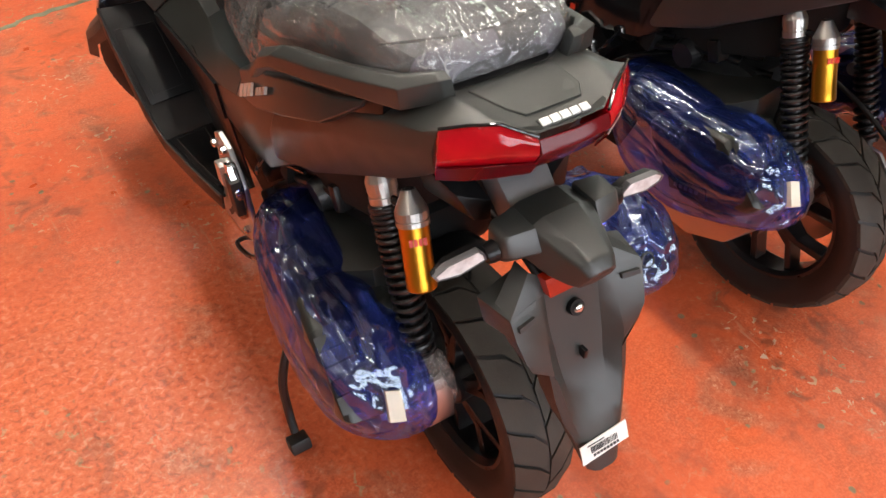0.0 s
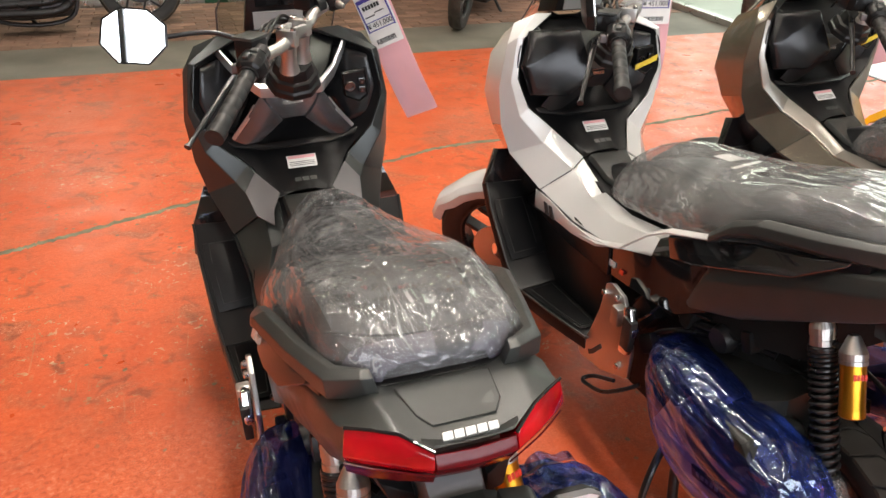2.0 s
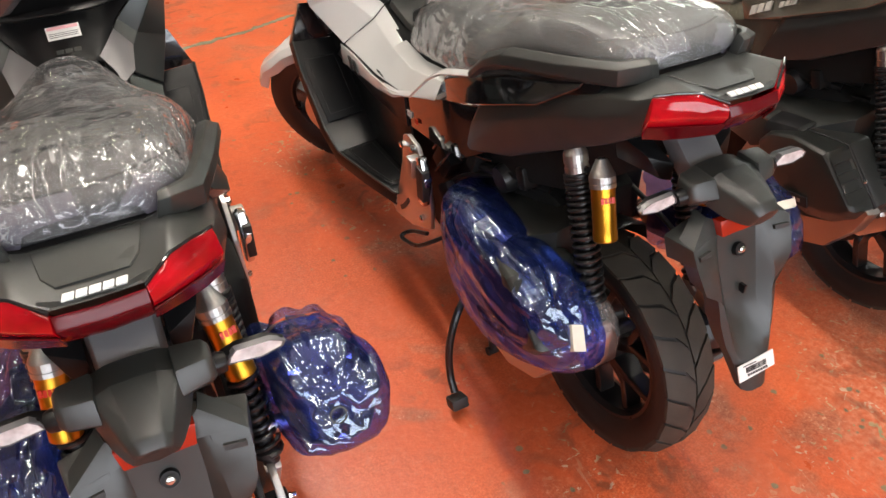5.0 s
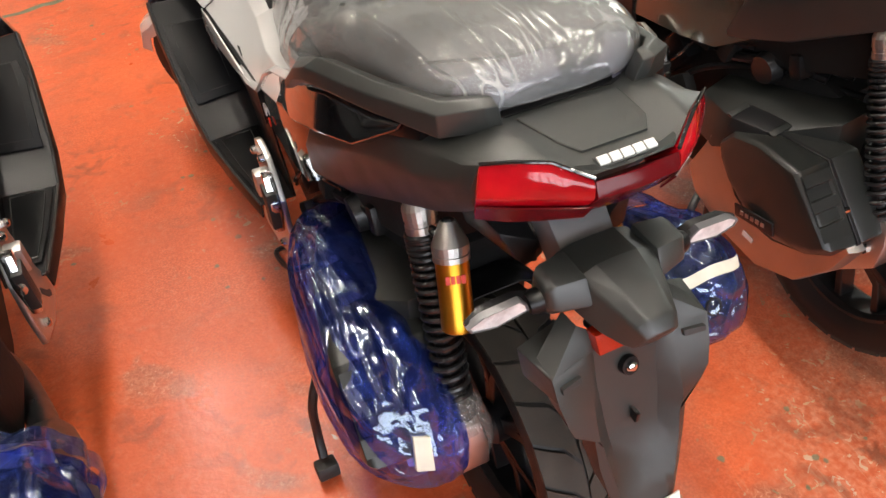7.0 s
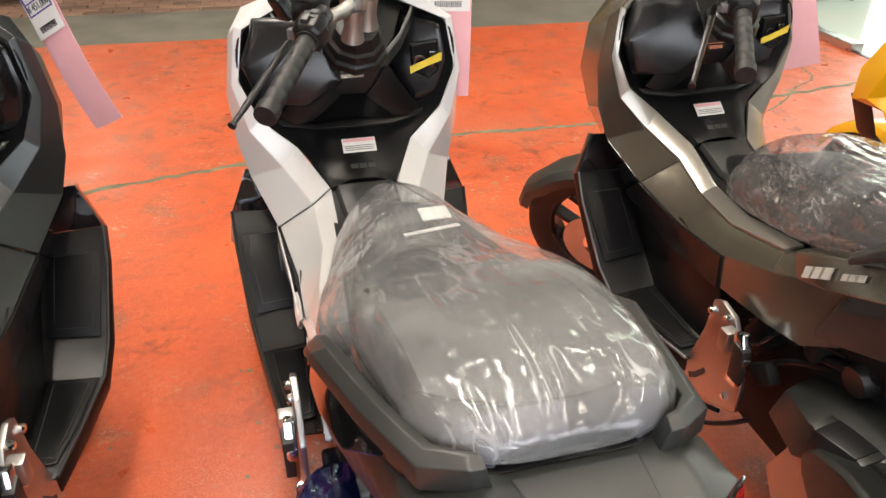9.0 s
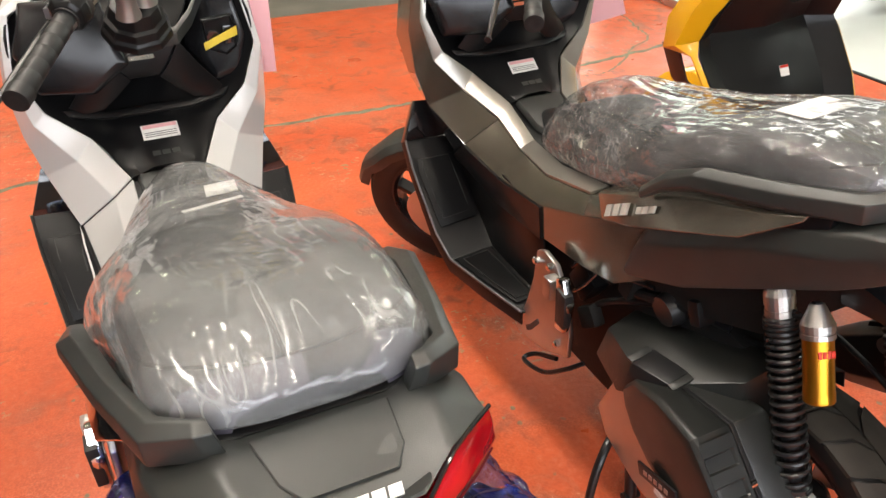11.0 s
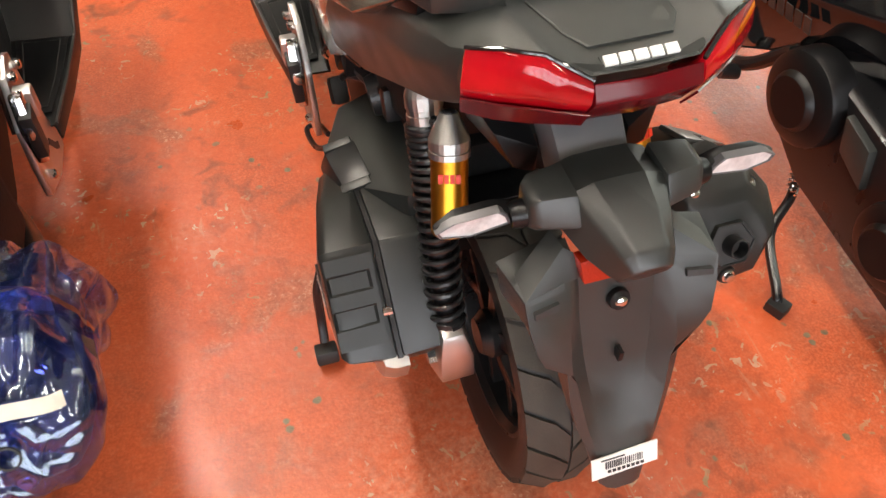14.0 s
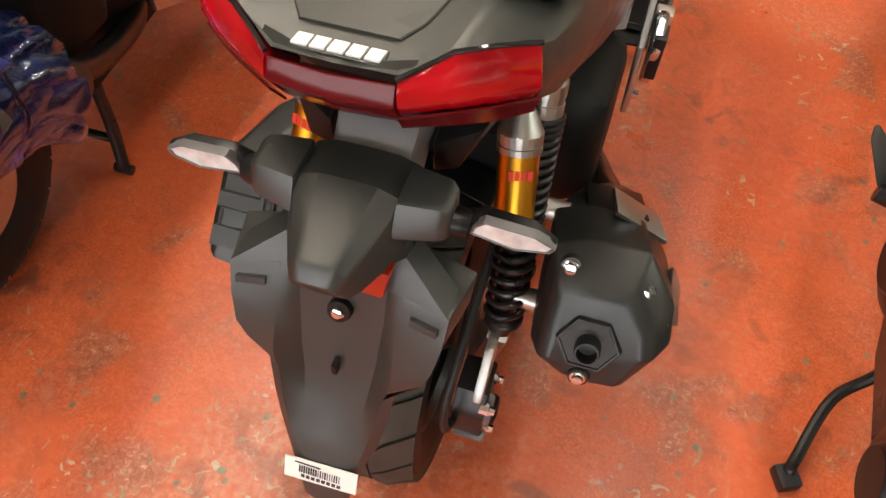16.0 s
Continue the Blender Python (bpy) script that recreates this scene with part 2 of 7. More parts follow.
    L(noi(6.0, 6).outputs["Fac"], rr.inputs[0])
    L(rr.outputs[0], b.inputs["Roughness"])
    u1, u2 = N("ShaderNodeBump"), N("ShaderNodeBump")
    u1.inputs["Distance"].default_value, u2.inputs["Distance"].default_value = 0.007, 0.0008
    u2.inputs["Strength"].default_value = 0.5
    # a patch of coarse screed by the first scooter, lamp sheen painted in
    dv, rm, nm = N("ShaderNodeVectorMath"), N("ShaderNodeMapRange"), N("ShaderNodeMath")
    dv.operation = "DISTANCE"
    dv.inputs[1].default_value = (-0.75, 0.5, 0.0)
    L(tc.outputs["Object"], dv.inputs[0])
    nm.operation, nm.inputs[1].default_value = "MULTIPLY_ADD", 0.9
    L(noi(3.0, 4).outputs["Fac"], nm.inputs[0])
    L(dv.outputs["Value"], nm.inputs[2])
    rm.inputs[1].default_value, rm.inputs[2].default_value, rm.inputs[3].default_value, rm.inputs[4].default_value = 0.7, 1.35, 0.8, 0.16
    L(nm.outputs[0], rm.inputs[0])
    L(rm.outputs[0], u1.inputs["Strength"])
    # dark grit and worn specks; the palest stops put the sheen into the colour
    grit_sheen = ramp(noi(58.0, 6, 0.6).outputs["Fac"], [(0.36, (0.17, 0.05, 0.022)), (0.43, (0.58, 0.12, 0.042)), (0.56, (0.72, 0.20, 0.085)), (0.68, (0.85, 0.46, 0.32))])
    gs = N("ShaderNodeMath")
    gs.operation, gs.inputs[1].default_value = "MULTIPLY", 0.5
    L(rm.outputs[0], gs.inputs[0])
    L(mix(gs.outputs[0], col, grit_sheen.outputs[0]), b.inputs["Base Color"])
    L(noi(42.0, 5, 0.3).outputs["Fac"], u1.inputs["Height"])
    L(noi(120.0, 3).outputs["Fac"], u2.inputs["Height"])
    L(u1.outputs[0], u2.inputs["Normal"])
    L(u2.outputs[0], b.inputs["Normal"])
    return m


def emit(name, colour, power):
    m = bpy.data.materials.new(name)
    m.use_nodes = True
    b = m.node_tree.nodes["Principled BSDF"]
    b.inputs["Emission Color"].default_value = (*colour, 1)
    b.inputs["Emission Strength"].default_value = power
    return m


def glass(name, tint=(1, 1, 1), rough=0.02):
    """Thin clear sheet: see-through with a glossy face."""
    m = bpy.data.materials.new(name)
    m.use_nodes = True
    nt = m.node_tree
    for n in list(nt.nodes):
        nt.nodes.remove(n)
    N = nt.nodes.new
    out, tr, gl, mx = N("ShaderNodeOutputMaterial"), N("ShaderNodeBsdfTransparent"), N("ShaderNodeBsdfGlossy"), N("ShaderNodeMixShader")
    tr.inputs[0].default_value = (*tint, 1)
    gl.inputs["Roughness"].default_value = rough
    nt.links.new(gloss_by_angle(nt), mx.inputs[0])
    nt.links.new(tr.outputs[0], mx.inputs[1])
    nt.links.new(gl.outputs[0], mx.inputs[2])
    nt.links.new(mx.outputs[0], out.inputs[0])
    return m


PLASTIC = mat("textured_black_plastic", (0.0255, 0.0275, 0.0258), 0.38, bump=0.12, bscale=900, vary=0.16, vscale=8, rvary=0.06, spec=0.65)
PLASTIC_DARK = mat("smooth_black_plastic", (0.006, 0.006, 0.0065), 0.33, bump=0.05, bscale=500, rvary=0.05, spec=0.32)
GREY_PLASTIC = mat("grey_painted_plastic", (0.14, 0.137, 0.142), 0.38, metal=0.35, bump=0.03, bscale=600, vary=0.06)
BLACK_METAL = mat("black_painted_metal", (0.009, 0.009, 0.010), 0.32, bump=0.06, bscale=260, vary=0.15, rvary=0.06)
CASE = mat("dark_grey_engine_cover", (0.015, 0.016, 0.015), 0.34, bump=0.15, bscale=700, vary=0.1, rvary=0.05)
RUBBER = mat("tyre_rubber", (0.009, 0.009, 0.009), 0.5, bump=0.15, bscale=400, vary=0.2, vscale=12)
TREAD = mat("dusty_tread_rubber", (0.042, 0.036, 0.028), 0.7, bump=0.2, bscale=300, vary=0.25, vscale=15)
RUBBER_SOFT = mat("grip_rubber", (0.010, 0.010, 0.010), 0.5, bump=0.2, bscale=500)
ALLOY = mat("cast_alloy", (0.50, 0.49, 0.47), 0.38, metal=1.0, bump=0.12, bscale=300, vary=0.1, rvary=0.08)
CHROME = mat("bright_steel", (0.70, 0.69, 0.67), 0.14, metal=1.0, rvary=0.04)
GOLD = mat("gold_anodised", (0.66, 0.31, 0.03), 0.33, metal=1.0, rvary=0.04, vary=0.05)
RED_LENS = mat("red_lens", (0.37, 0.003, 0.009), 0.07, coat=0.3, vary=0.4, vscale=16)
RED_DARK = mat("dark_red_lens", (0.10, 0.003, 0.006), 0.16, spec=0.3)
RED_REFLECTOR = mat("red_reflector", (0.36, 0.02, 0.006), 0.2, bump=0.3, bscale=300)
CLEAR_LENS = mat("clear_lens", (0.62, 0.62, 0.62), 0.28, bump=0.5, bscale=180, vary=0.25, vscale=60, coat=0.5)
WHITE_MARK = mat("white_lettering", (0.80, 0.80, 0.78), 0.4)
SILVER_MARK = mat("silver_badge", (0.55, 0.53, 0.48), 0.35, metal=0.35)
RED_MARK = mat("red_lettering", (0.62, 0.03, 0.01), 0.4)
PAPER = mat("white_paper_label", (0.80, 0.79, 0.76), 0.6, vary=0.04, vscale=30)
# black for print and stripes, also for painted shade in slots and outlet
INK = mat("black_ink_and_slot_shade", (0.03, 0.03, 0.03), 0.6)
PINK = mat("pink_paper", (0.80, 0.43, 0.46), 0.7, vary=0.05, vscale=15)
BLUE_INK = mat("blue_ink", (0.06, 0.05, 0.28), 0.5)
TAPE = mat("masking_tape", (0.66, 0.64, 0.54), 0.5, bump=0.2, bscale=120, vary=0.08, vscale=30)
DEEP_BLACK = mat("dull_black", (0.006, 0.006, 0.006), 0.65, bump=0.3, bscale=90, vary=0.3, spec=0.25)
SEAT = mat("black_seat_vinyl", (0.016, 0.017, 0.019), 0.45, bump=0.25, bscale=350, vary=0.1)
# lilac-grey stands in for light reflected off the band of dark vinyl
SEAT_BAND = mat("ribbed_vinyl_grey_sheen", (0.085, 0.08, 0.105), 0.38, bump=0.4, bscale=260, vary=0.12)
SEAT_FILM = film("clear_seat_film", (0.90, 0.91, 0.92), 0.24, (0.54, 0.55, 0.55), 9.0, 0.14, 0.13, (1, 1, 1), 0.045, 0.22, 0.9)
CREASED_FILM = film("creased_seat_film", (0.88, 0.89, 0.90), 0.13, (0.56, 0.56, 0.57), 13.0, 0.34, 0.09, (1, 1, 1), 0.05, 0.40, 1.2)
YELLOW_TAPE = mat("yellow_tape", (0.72, 0.55, 0.06), 0.4)
# the blue haze paints the blurred overhead sheen into the film's diffuse colour
BLUE_FILM = film("blue_film", (0.36, 0.42, 0.98), 0.032, (0.06, 0.15, 0.88), 7.0, 0.34, 0.13, (0.80, 0.93, 1.0), 0.13, 0.20)
CLEAR_BAG = film("clear_bag", (0.90, 0.88, 0.87), 0.14, (0.6, 0.56, 0.54), 34.0, 0.6)
SCREEN = glass("clear_windscreen", (0.90, 0.93, 0.90))
PANE = glass("window_glass", (0.90, 0.95, 0.92))
MIRROR = mat("mirror_glass", (0.92, 0.93, 0.93), 0.01, metal=1.0)
LCD = mat("meter_screen", (0.36, 0.38, 0.38), 0.15, coat=0.5)
PAINT_BLACK = mat("matte_black_paint", (0.036, 0.041, 0.040), 0.30, metal=0.4, bump=0.03, bscale=800, vary=0.08)
PAINT_BRONZE = mat("dark_bronze_paint", (0.165, 0.148, 0.118), 0.26, metal=0.70, coat=0.4, bump=0.02, bscale=900, vary=0.06)
PAINT_WHITE = mat("pearl_white_paint", (0.64, 0.64, 0.63), 0.2, coat=0.6, bump=0.01, bscale=500, vary=0.02)
GLOSS_BLACK = mat("gloss_black_paint", (0.008, 0.008, 0.009), 0.07, coat=0.8)
YELLOW = mat("yellow_paint", (0.78, 0.40, 0.010), 0.22, coat=0.6, vary=0.03)
FLOOR_MAT = floor_paint()

# ---------------------------------------------------------------- mesh tools
def put(name, bm, material, parent=None, label="", sharp=32, bevel=0.0, seg=2):
    """Link a bmesh as one mesh object."""
    bmesh.ops.remove_doubles(bm, verts=bm.verts, dist=1e-5)
    bmesh.ops.recalc_face_normals(bm, faces=bm.faces)
    if bevel:
        ed = [e for e in bm.edges if len(e.link_faces) == 2 and e.calc_face_angle(0) > radians(24)]
        bmesh.ops.bevel(bm, geom=ed, offset=bevel, segments=seg, profile=0.6, affect="EDGES", clamp_overlap=True)
    me = bpy.data.meshes.new(name)
    bm.to_mesh(me)
    bm.free()
    me.polygons.foreach_set("use_smooth", [True] * len(me.polygons))
    me.set_sharp_from_angle(angle=radians(sharp))
    for m in (material if isinstance(material, (list, tuple)) else [material]):
        me.materials.append(m)
    ob = new(name, me)
    if parent:
        ob.parent = parent
    if label:
        tagged(ob, label)
    return ob


def thing(name, m, label, category, group="", kind=""):
    o = new(name)
    o.empty_display_size = 0.1
    o.matrix_world = m
    return tagged(o, label, category, group, kind)


def loft(rings, cap=True, closed=True, bm=None):
    bm = bm or bmesh.new()
    vs = [[bm.verts.new(p) for p in r] for r in rings]
    n = len(vs[0])
    for a, b in zip(vs, vs[1:]):
        for i in range(n if closed else n - 1):
            j = (i + 1) % n
            try:
                bm.faces.new((a[i], a[j], b[j], b[i]))
            except ValueError:
                pass
    if cap and closed:
        for r in (vs[0], vs[-1]):
            try:
                bm.faces.new(r)
            except ValueError:
                pass
    return bm


def mirrored_ring(half):
    """A closed ring from a half profile that runs from the middle of the top to the middle of the bottom."""
    left = [Vector(p) for p in half]
    right = [Vector((-p[0], p[1], p[2])) for p in half if abs(p[0]) > 1e-6]
    return left + right[::-1]


def flip(points):
    return [(-x, y, z) for x, y, z in points]


def flipped(rings):
    return [flip(r) for r in rings]


def prism(poly, axis, a, b, bm=None):
    """A polygon of pairs, pushed along an axis from a to b."""
    def at(p, d):
        q = list(p)
        q.insert(axis, d)
        return q
    return loft([[at(p, a) for p in poly], [at(p, b) for p in poly]], bm=bm)


def sheet(grid, thick, bm=None):
    """A skin over a grid of points, given thickness."""
    bm = bm or bmesh.new()
    vs = [[bm.verts.new(p) for p in r] for r in grid]
    fs = []
    for a, b in zip(vs, vs[1:]):
        for i in range(len(a) - 1):
            fs.append(bm.faces.new((a[i], a[i + 1], b[i + 1], b[i])))
    bmesh.ops.recalc_face_normals(bm, faces=fs)
    bmesh.ops.solidify(bm, geom=fs, thickness=thick)
    return bm


def dense(grid, k=4):
    """More rows between those of a grid, along smooth curves."""
    return list(zip(*[smooth_path([r[i] for r in grid], k) for i in range(len(grid[0]))]))


def circle(c, u, v, r, n=16, ry=None):
    c, u, v = Vector(c), Vector(u).normalized(), Vector(v).normalized()
    return [c + u * r * math.cos(2 * math.pi * k / n) + v * (ry or r) * math.sin(2 * math.pi * k / n) for k in range(n)]


def frame_of(d):
    d = Vector(d).normalized()
    u = d.cross(Vector((0, 0, 1)) if abs(d.z) < 0.9 else Vector((1, 0, 0))).normalized()
    return d, u, d.cross(u).normalized()


def turned(a, b, profile, n=24, bm=None):
    """A turned piece along the line a to b: profile of (share of the way, radius)."""
    a, b = Vector(a), Vector(b)
    d, u, v = frame_of(b - a)
    return loft([circle(a.lerp(b, s), u, v, r, n) for s, r in profile], bm=bm)


def tube(path, r, n=10, bm=None):
    pts = [Vector(p) for p in path]
    rings = []
    u = None
    for i, p in enumerate(pts):
        d = (pts[min(i + 1, len(pts) - 1)] - pts[max(i - 1, 0)]).normalized()
        if u is None:
            _, u, v = frame_of(d)
        u = (u - d * u.dot(d)).normalized()
        v = d.cross(u)
        rings.append(circle(p, u, v, r[i] if isinstance(r, (list, tuple)) else r, n))
    return loft(rings, bm=bm)


def smooth_path(pts, k=6):
    """Points along a smooth curve through pts."""
    P = [Vector(p) for p in pts]
    P = [P[0] * 2 - P[1]] + P + [P[-1] * 2 - P[-2]]
    out = []
    for i in range(1, len(P) - 2):
        a, b, c, d = P[i - 1:i + 3]
        for j in range(k):
            t = j / k
            out.append(0.5 * (2 * b + (c - a) * t + (2 * a - 5 * b + 4 * c - d) * t * t + (3 * b - a - 3 * c + d) * t ** 3))
    return out + [P[-2]]


def coil(a, b, r, wire, turns, n=6, close=0.5):
    """A spring from a to b, its turns closer towards a."""
    a, b = Vector(a), Vector(b)
    d, u, v = frame_of(b - a)
    path = []
    steps = int(turns * 14)
    for k in range(steps + 1):
        s = k / steps
        q = s ** (1 + close)
        w = 2 * math.pi * turns * s
        path.append(a.lerp(b, q) + (u * math.cos(w) + v * math.sin(w)) * r)
    return tube(path, wire, n)


def box(c, s, bm=None, turn=None):
    c = Vector(c)
    q = [Vector((x * s[0] / 2, y * s[1] / 2, z * s[2] / 2)) for z in (-1, 1) for x, y in ((-1, -1), (1, -1), (1, 1), (-1, 1))]
    if turn:
        q = [turn @ p for p in q]
    q = [c + p for p in q]
    return loft([q[:4], q[4:]], bm=bm)


def crumple(bm, amount, scale, seed=0.0, cuts=2, fold=0.5, crease=0.0, fine=26.0):
    """Subdivide a loft and push it about in folds, as a loose plastic sheet lies."""
    bmesh.ops.recalc_face_normals(bm, faces=bm.faces)
    bmesh.ops.subdivide_edges(bm, edges=bm.edges[:], cuts=cuts, use_grid_fill=True, smooth=0.6)
    bm.normal_update()
    o = Vector((seed * 3.7, seed * 1.3, seed * 5.1))
    moves = []
    for v in bm.verts:
        p = v.co * scale + o
        a = noise.noise(p)
        r = 1 - 2 * abs(noise.noise(p * 1.7 + Vector((7, 3, 1))))
        f = 1 - 2 * abs(noise.noise(Vector((p.x * 3.1, p.y * 0.8, p.z * 3.1))))
        d = amount * max(0.12, 0.5 + 0.5 * a + 0.35 * r + fold * 0.5 * f)
        if crease:
            # sharp thin creases in two crossing directions, in patches
            q = v.co + Vector((noise.noise(v.co * 6 + o), noise.noise(v.co * 6 - o), noise.noise(v.co * 6))) * .05
            c1 = abs(noise.noise(Vector((q.x * fine, q.y * fine * .22, q.z * fine)) + o))
            c2 = abs(noise.noise(Vector(((q.x + q.y) * fine * .16, (q.x - q.y) * fine * .8, q.z * fine * .4)) - o))
            k = .35 + .65 * max(0, noise.noise(v.co * 7 + o * 2) + .45)
            d += crease * k * (1.2 - 2.6 * min(c1, .45) + .6 - 1.4 * min(c2, .4))
        moves.append(v.normal * d)
    for v, m in zip(bm.verts, moves):
        v.co += m
    return bm


def bars_on(parent, name, material, origin, right, up, cells, depth=0.0015, label="", skew=0.0):
    """Small raised bars in the plane of right and up: cells of (x, y, width, height)."""
    o, r, u = Vector(origin), Vector(right).normalized(), Vector(up).normalized()
    n = r.cross(u).normalized()
    bm = bmesh.new()
    for x, y, w, h in cells:
        q = [o + r * (x + sx * w / 2 + (y + sy * h / 2) * skew) + u * (y + sy * h / 2) for sx, sy in ((-1, -1), (1, -1), (1, 1), (-1, 1))]
        loft([[p - n * 0.0005 for p in q], [p + n * depth for p in q]], bm=bm)
    return put(name, bm, material, parent, label)


# ---------------------------------------------------------------- scooter
STEER = 46.0
AXIS_FOOT, AXIS_DIR = Vector((0, 1.470, 0)), Vector((0, -0.391, 0.9205))


def steer(deg=STEER):
    return Matrix.Translation(AXIS_FOOT) @ Matrix.Rotation(radians(deg), 4, AXIS_DIR) @ Matrix.Translation(-AXIS_FOOT)


def tyre_parts(root, centre, R, half, rim, turn=None, blocks=23):
    """Tyre with a block tread, cast wheel with spokes."""
    cx, cy, cz = centre
    M = turn or Matrix()

    def at(x, r, a):
        return M @ Vector((cx + x, cy + r * math.sin(a), cz + r * math.cos(a)))
    prof = [(-half * 0.62, rim), (-half * 0.9, rim + (R - rim) * 0.28), (-half, rim + (R - rim) * 0.55), (-half * 0.93, rim + (R - rim) * 0.78),
            (-half * 0.68, R - half * 0.20), (-half * 0.34, R - half * 0.055), (0, R - 0.004), (half * 0.34, R - half * 0.055), (half * 0.68, R - half * 0.20),
            (half * 0.93, rim + (R - rim) * 0.78), (half, rim + (R - rim) * 0.55), (half * 0.9, rim + (R - rim) * 0.28), (half * 0.62, rim)]
    n = 72
    bm = loft([[at(x, r, 2 * math.pi * k / n) for k in range(n)] for x, r in prof], cap=False)
    tyre = put("tyre", bm, RUBBER, root, sharp=40)
    # tread blocks: slanting lugs from the middle to each shoulder
    bm = bmesh.new()
    for k in range(blocks):
        for s in (-1, 1):
            a0 = 2 * math.pi * (k + (0.5 if s > 0 else 0)) / blocks
            w = 2 * math.pi / blocks * 0.44
            low, top = [], []
            for f, r, sh in ((0.03, R - 0.005, 0.0), (0.36, R - half * 0.06, 0.55), (0.70, R - half * 0.215, 0.75), (0.95, rim + (R - rim) * 0.77, 0.95)):
                for e in (-1, 1):
                    a = a0 + sh * 2 * math.pi / blocks * 0.75 + e * w
                    low.append(at(s * half * f, r - 0.003, a))
                    top.append(at(s * half * f * 1.01, r + 0.006, a))
            vl, vt = [bm.verts.new(p) for p in low], [bm.verts.new(p) for p in top]
            for i in (0, 2, 4):
                bm.faces.new((vt[i], vt[i + 1], vt[i + 3], vt[i + 2]))
                bm.faces.new((vt[i], vt[i + 2], vl[i + 2], vl[i]))
                bm.faces.new((vt[i + 1], vl[i + 1], vl[i + 3], vt[i + 3]))
            bm.faces.new((vt[0], vl[0], vl[1], vt[1]))
            bm.faces.new((vt[6], vt[7], vl[7], vl[6]))
    put("tread", bm, TREAD, tyre, sharp=30)
    # rim and spokes
    h = half * 0.66
    prof = [(-h, rim + 0.012), (-h, rim - 0.004), (-h * 0.7, rim - 0.012), (h * 0.7, rim - 0.012), (h, rim - 0.004), (h, rim + 0.012)]
    bm = loft([[at(x, r, 2 * math.pi * k / n) for k in range(n)] for x, r in prof], cap=False)
    wheel = put("rim", bm, BLACK_METAL, root)
    bm = bmesh.new()
    for k in range(5):
        for sp in (-0.16, 0.16):
            a = 2 * math.pi * k / 5 + 0.3
            ring = []
            for r, aa, w, d in ((0.03, a, 0.012, 0.03), (rim * 0.55, a + sp * 0.7, 0.009, 0.022), (rim - 0.006, a + sp * 2.1, 0.010, 0.02)):
                da = w / r
                ring.append([at(-d, r, aa - da), at(-d, r, aa + da), at(d, r, aa + da), at(d, r, aa - da)])
            loft(ring, bm=bm)
    put("spokes", bm, BLACK_METAL, wheel, bevel=0.002, seg=1)
    bm = turned(M @ Vector((cx - 0.055, cy, cz)), M @ Vector((cx + 0.055, cy, cz)), [(0, 0.03), (0.15, 0.042), (0.85, 0.042), (1, 0.03)])
    put("hub", bm, BLACK_METAL, wheel)
    return tyre


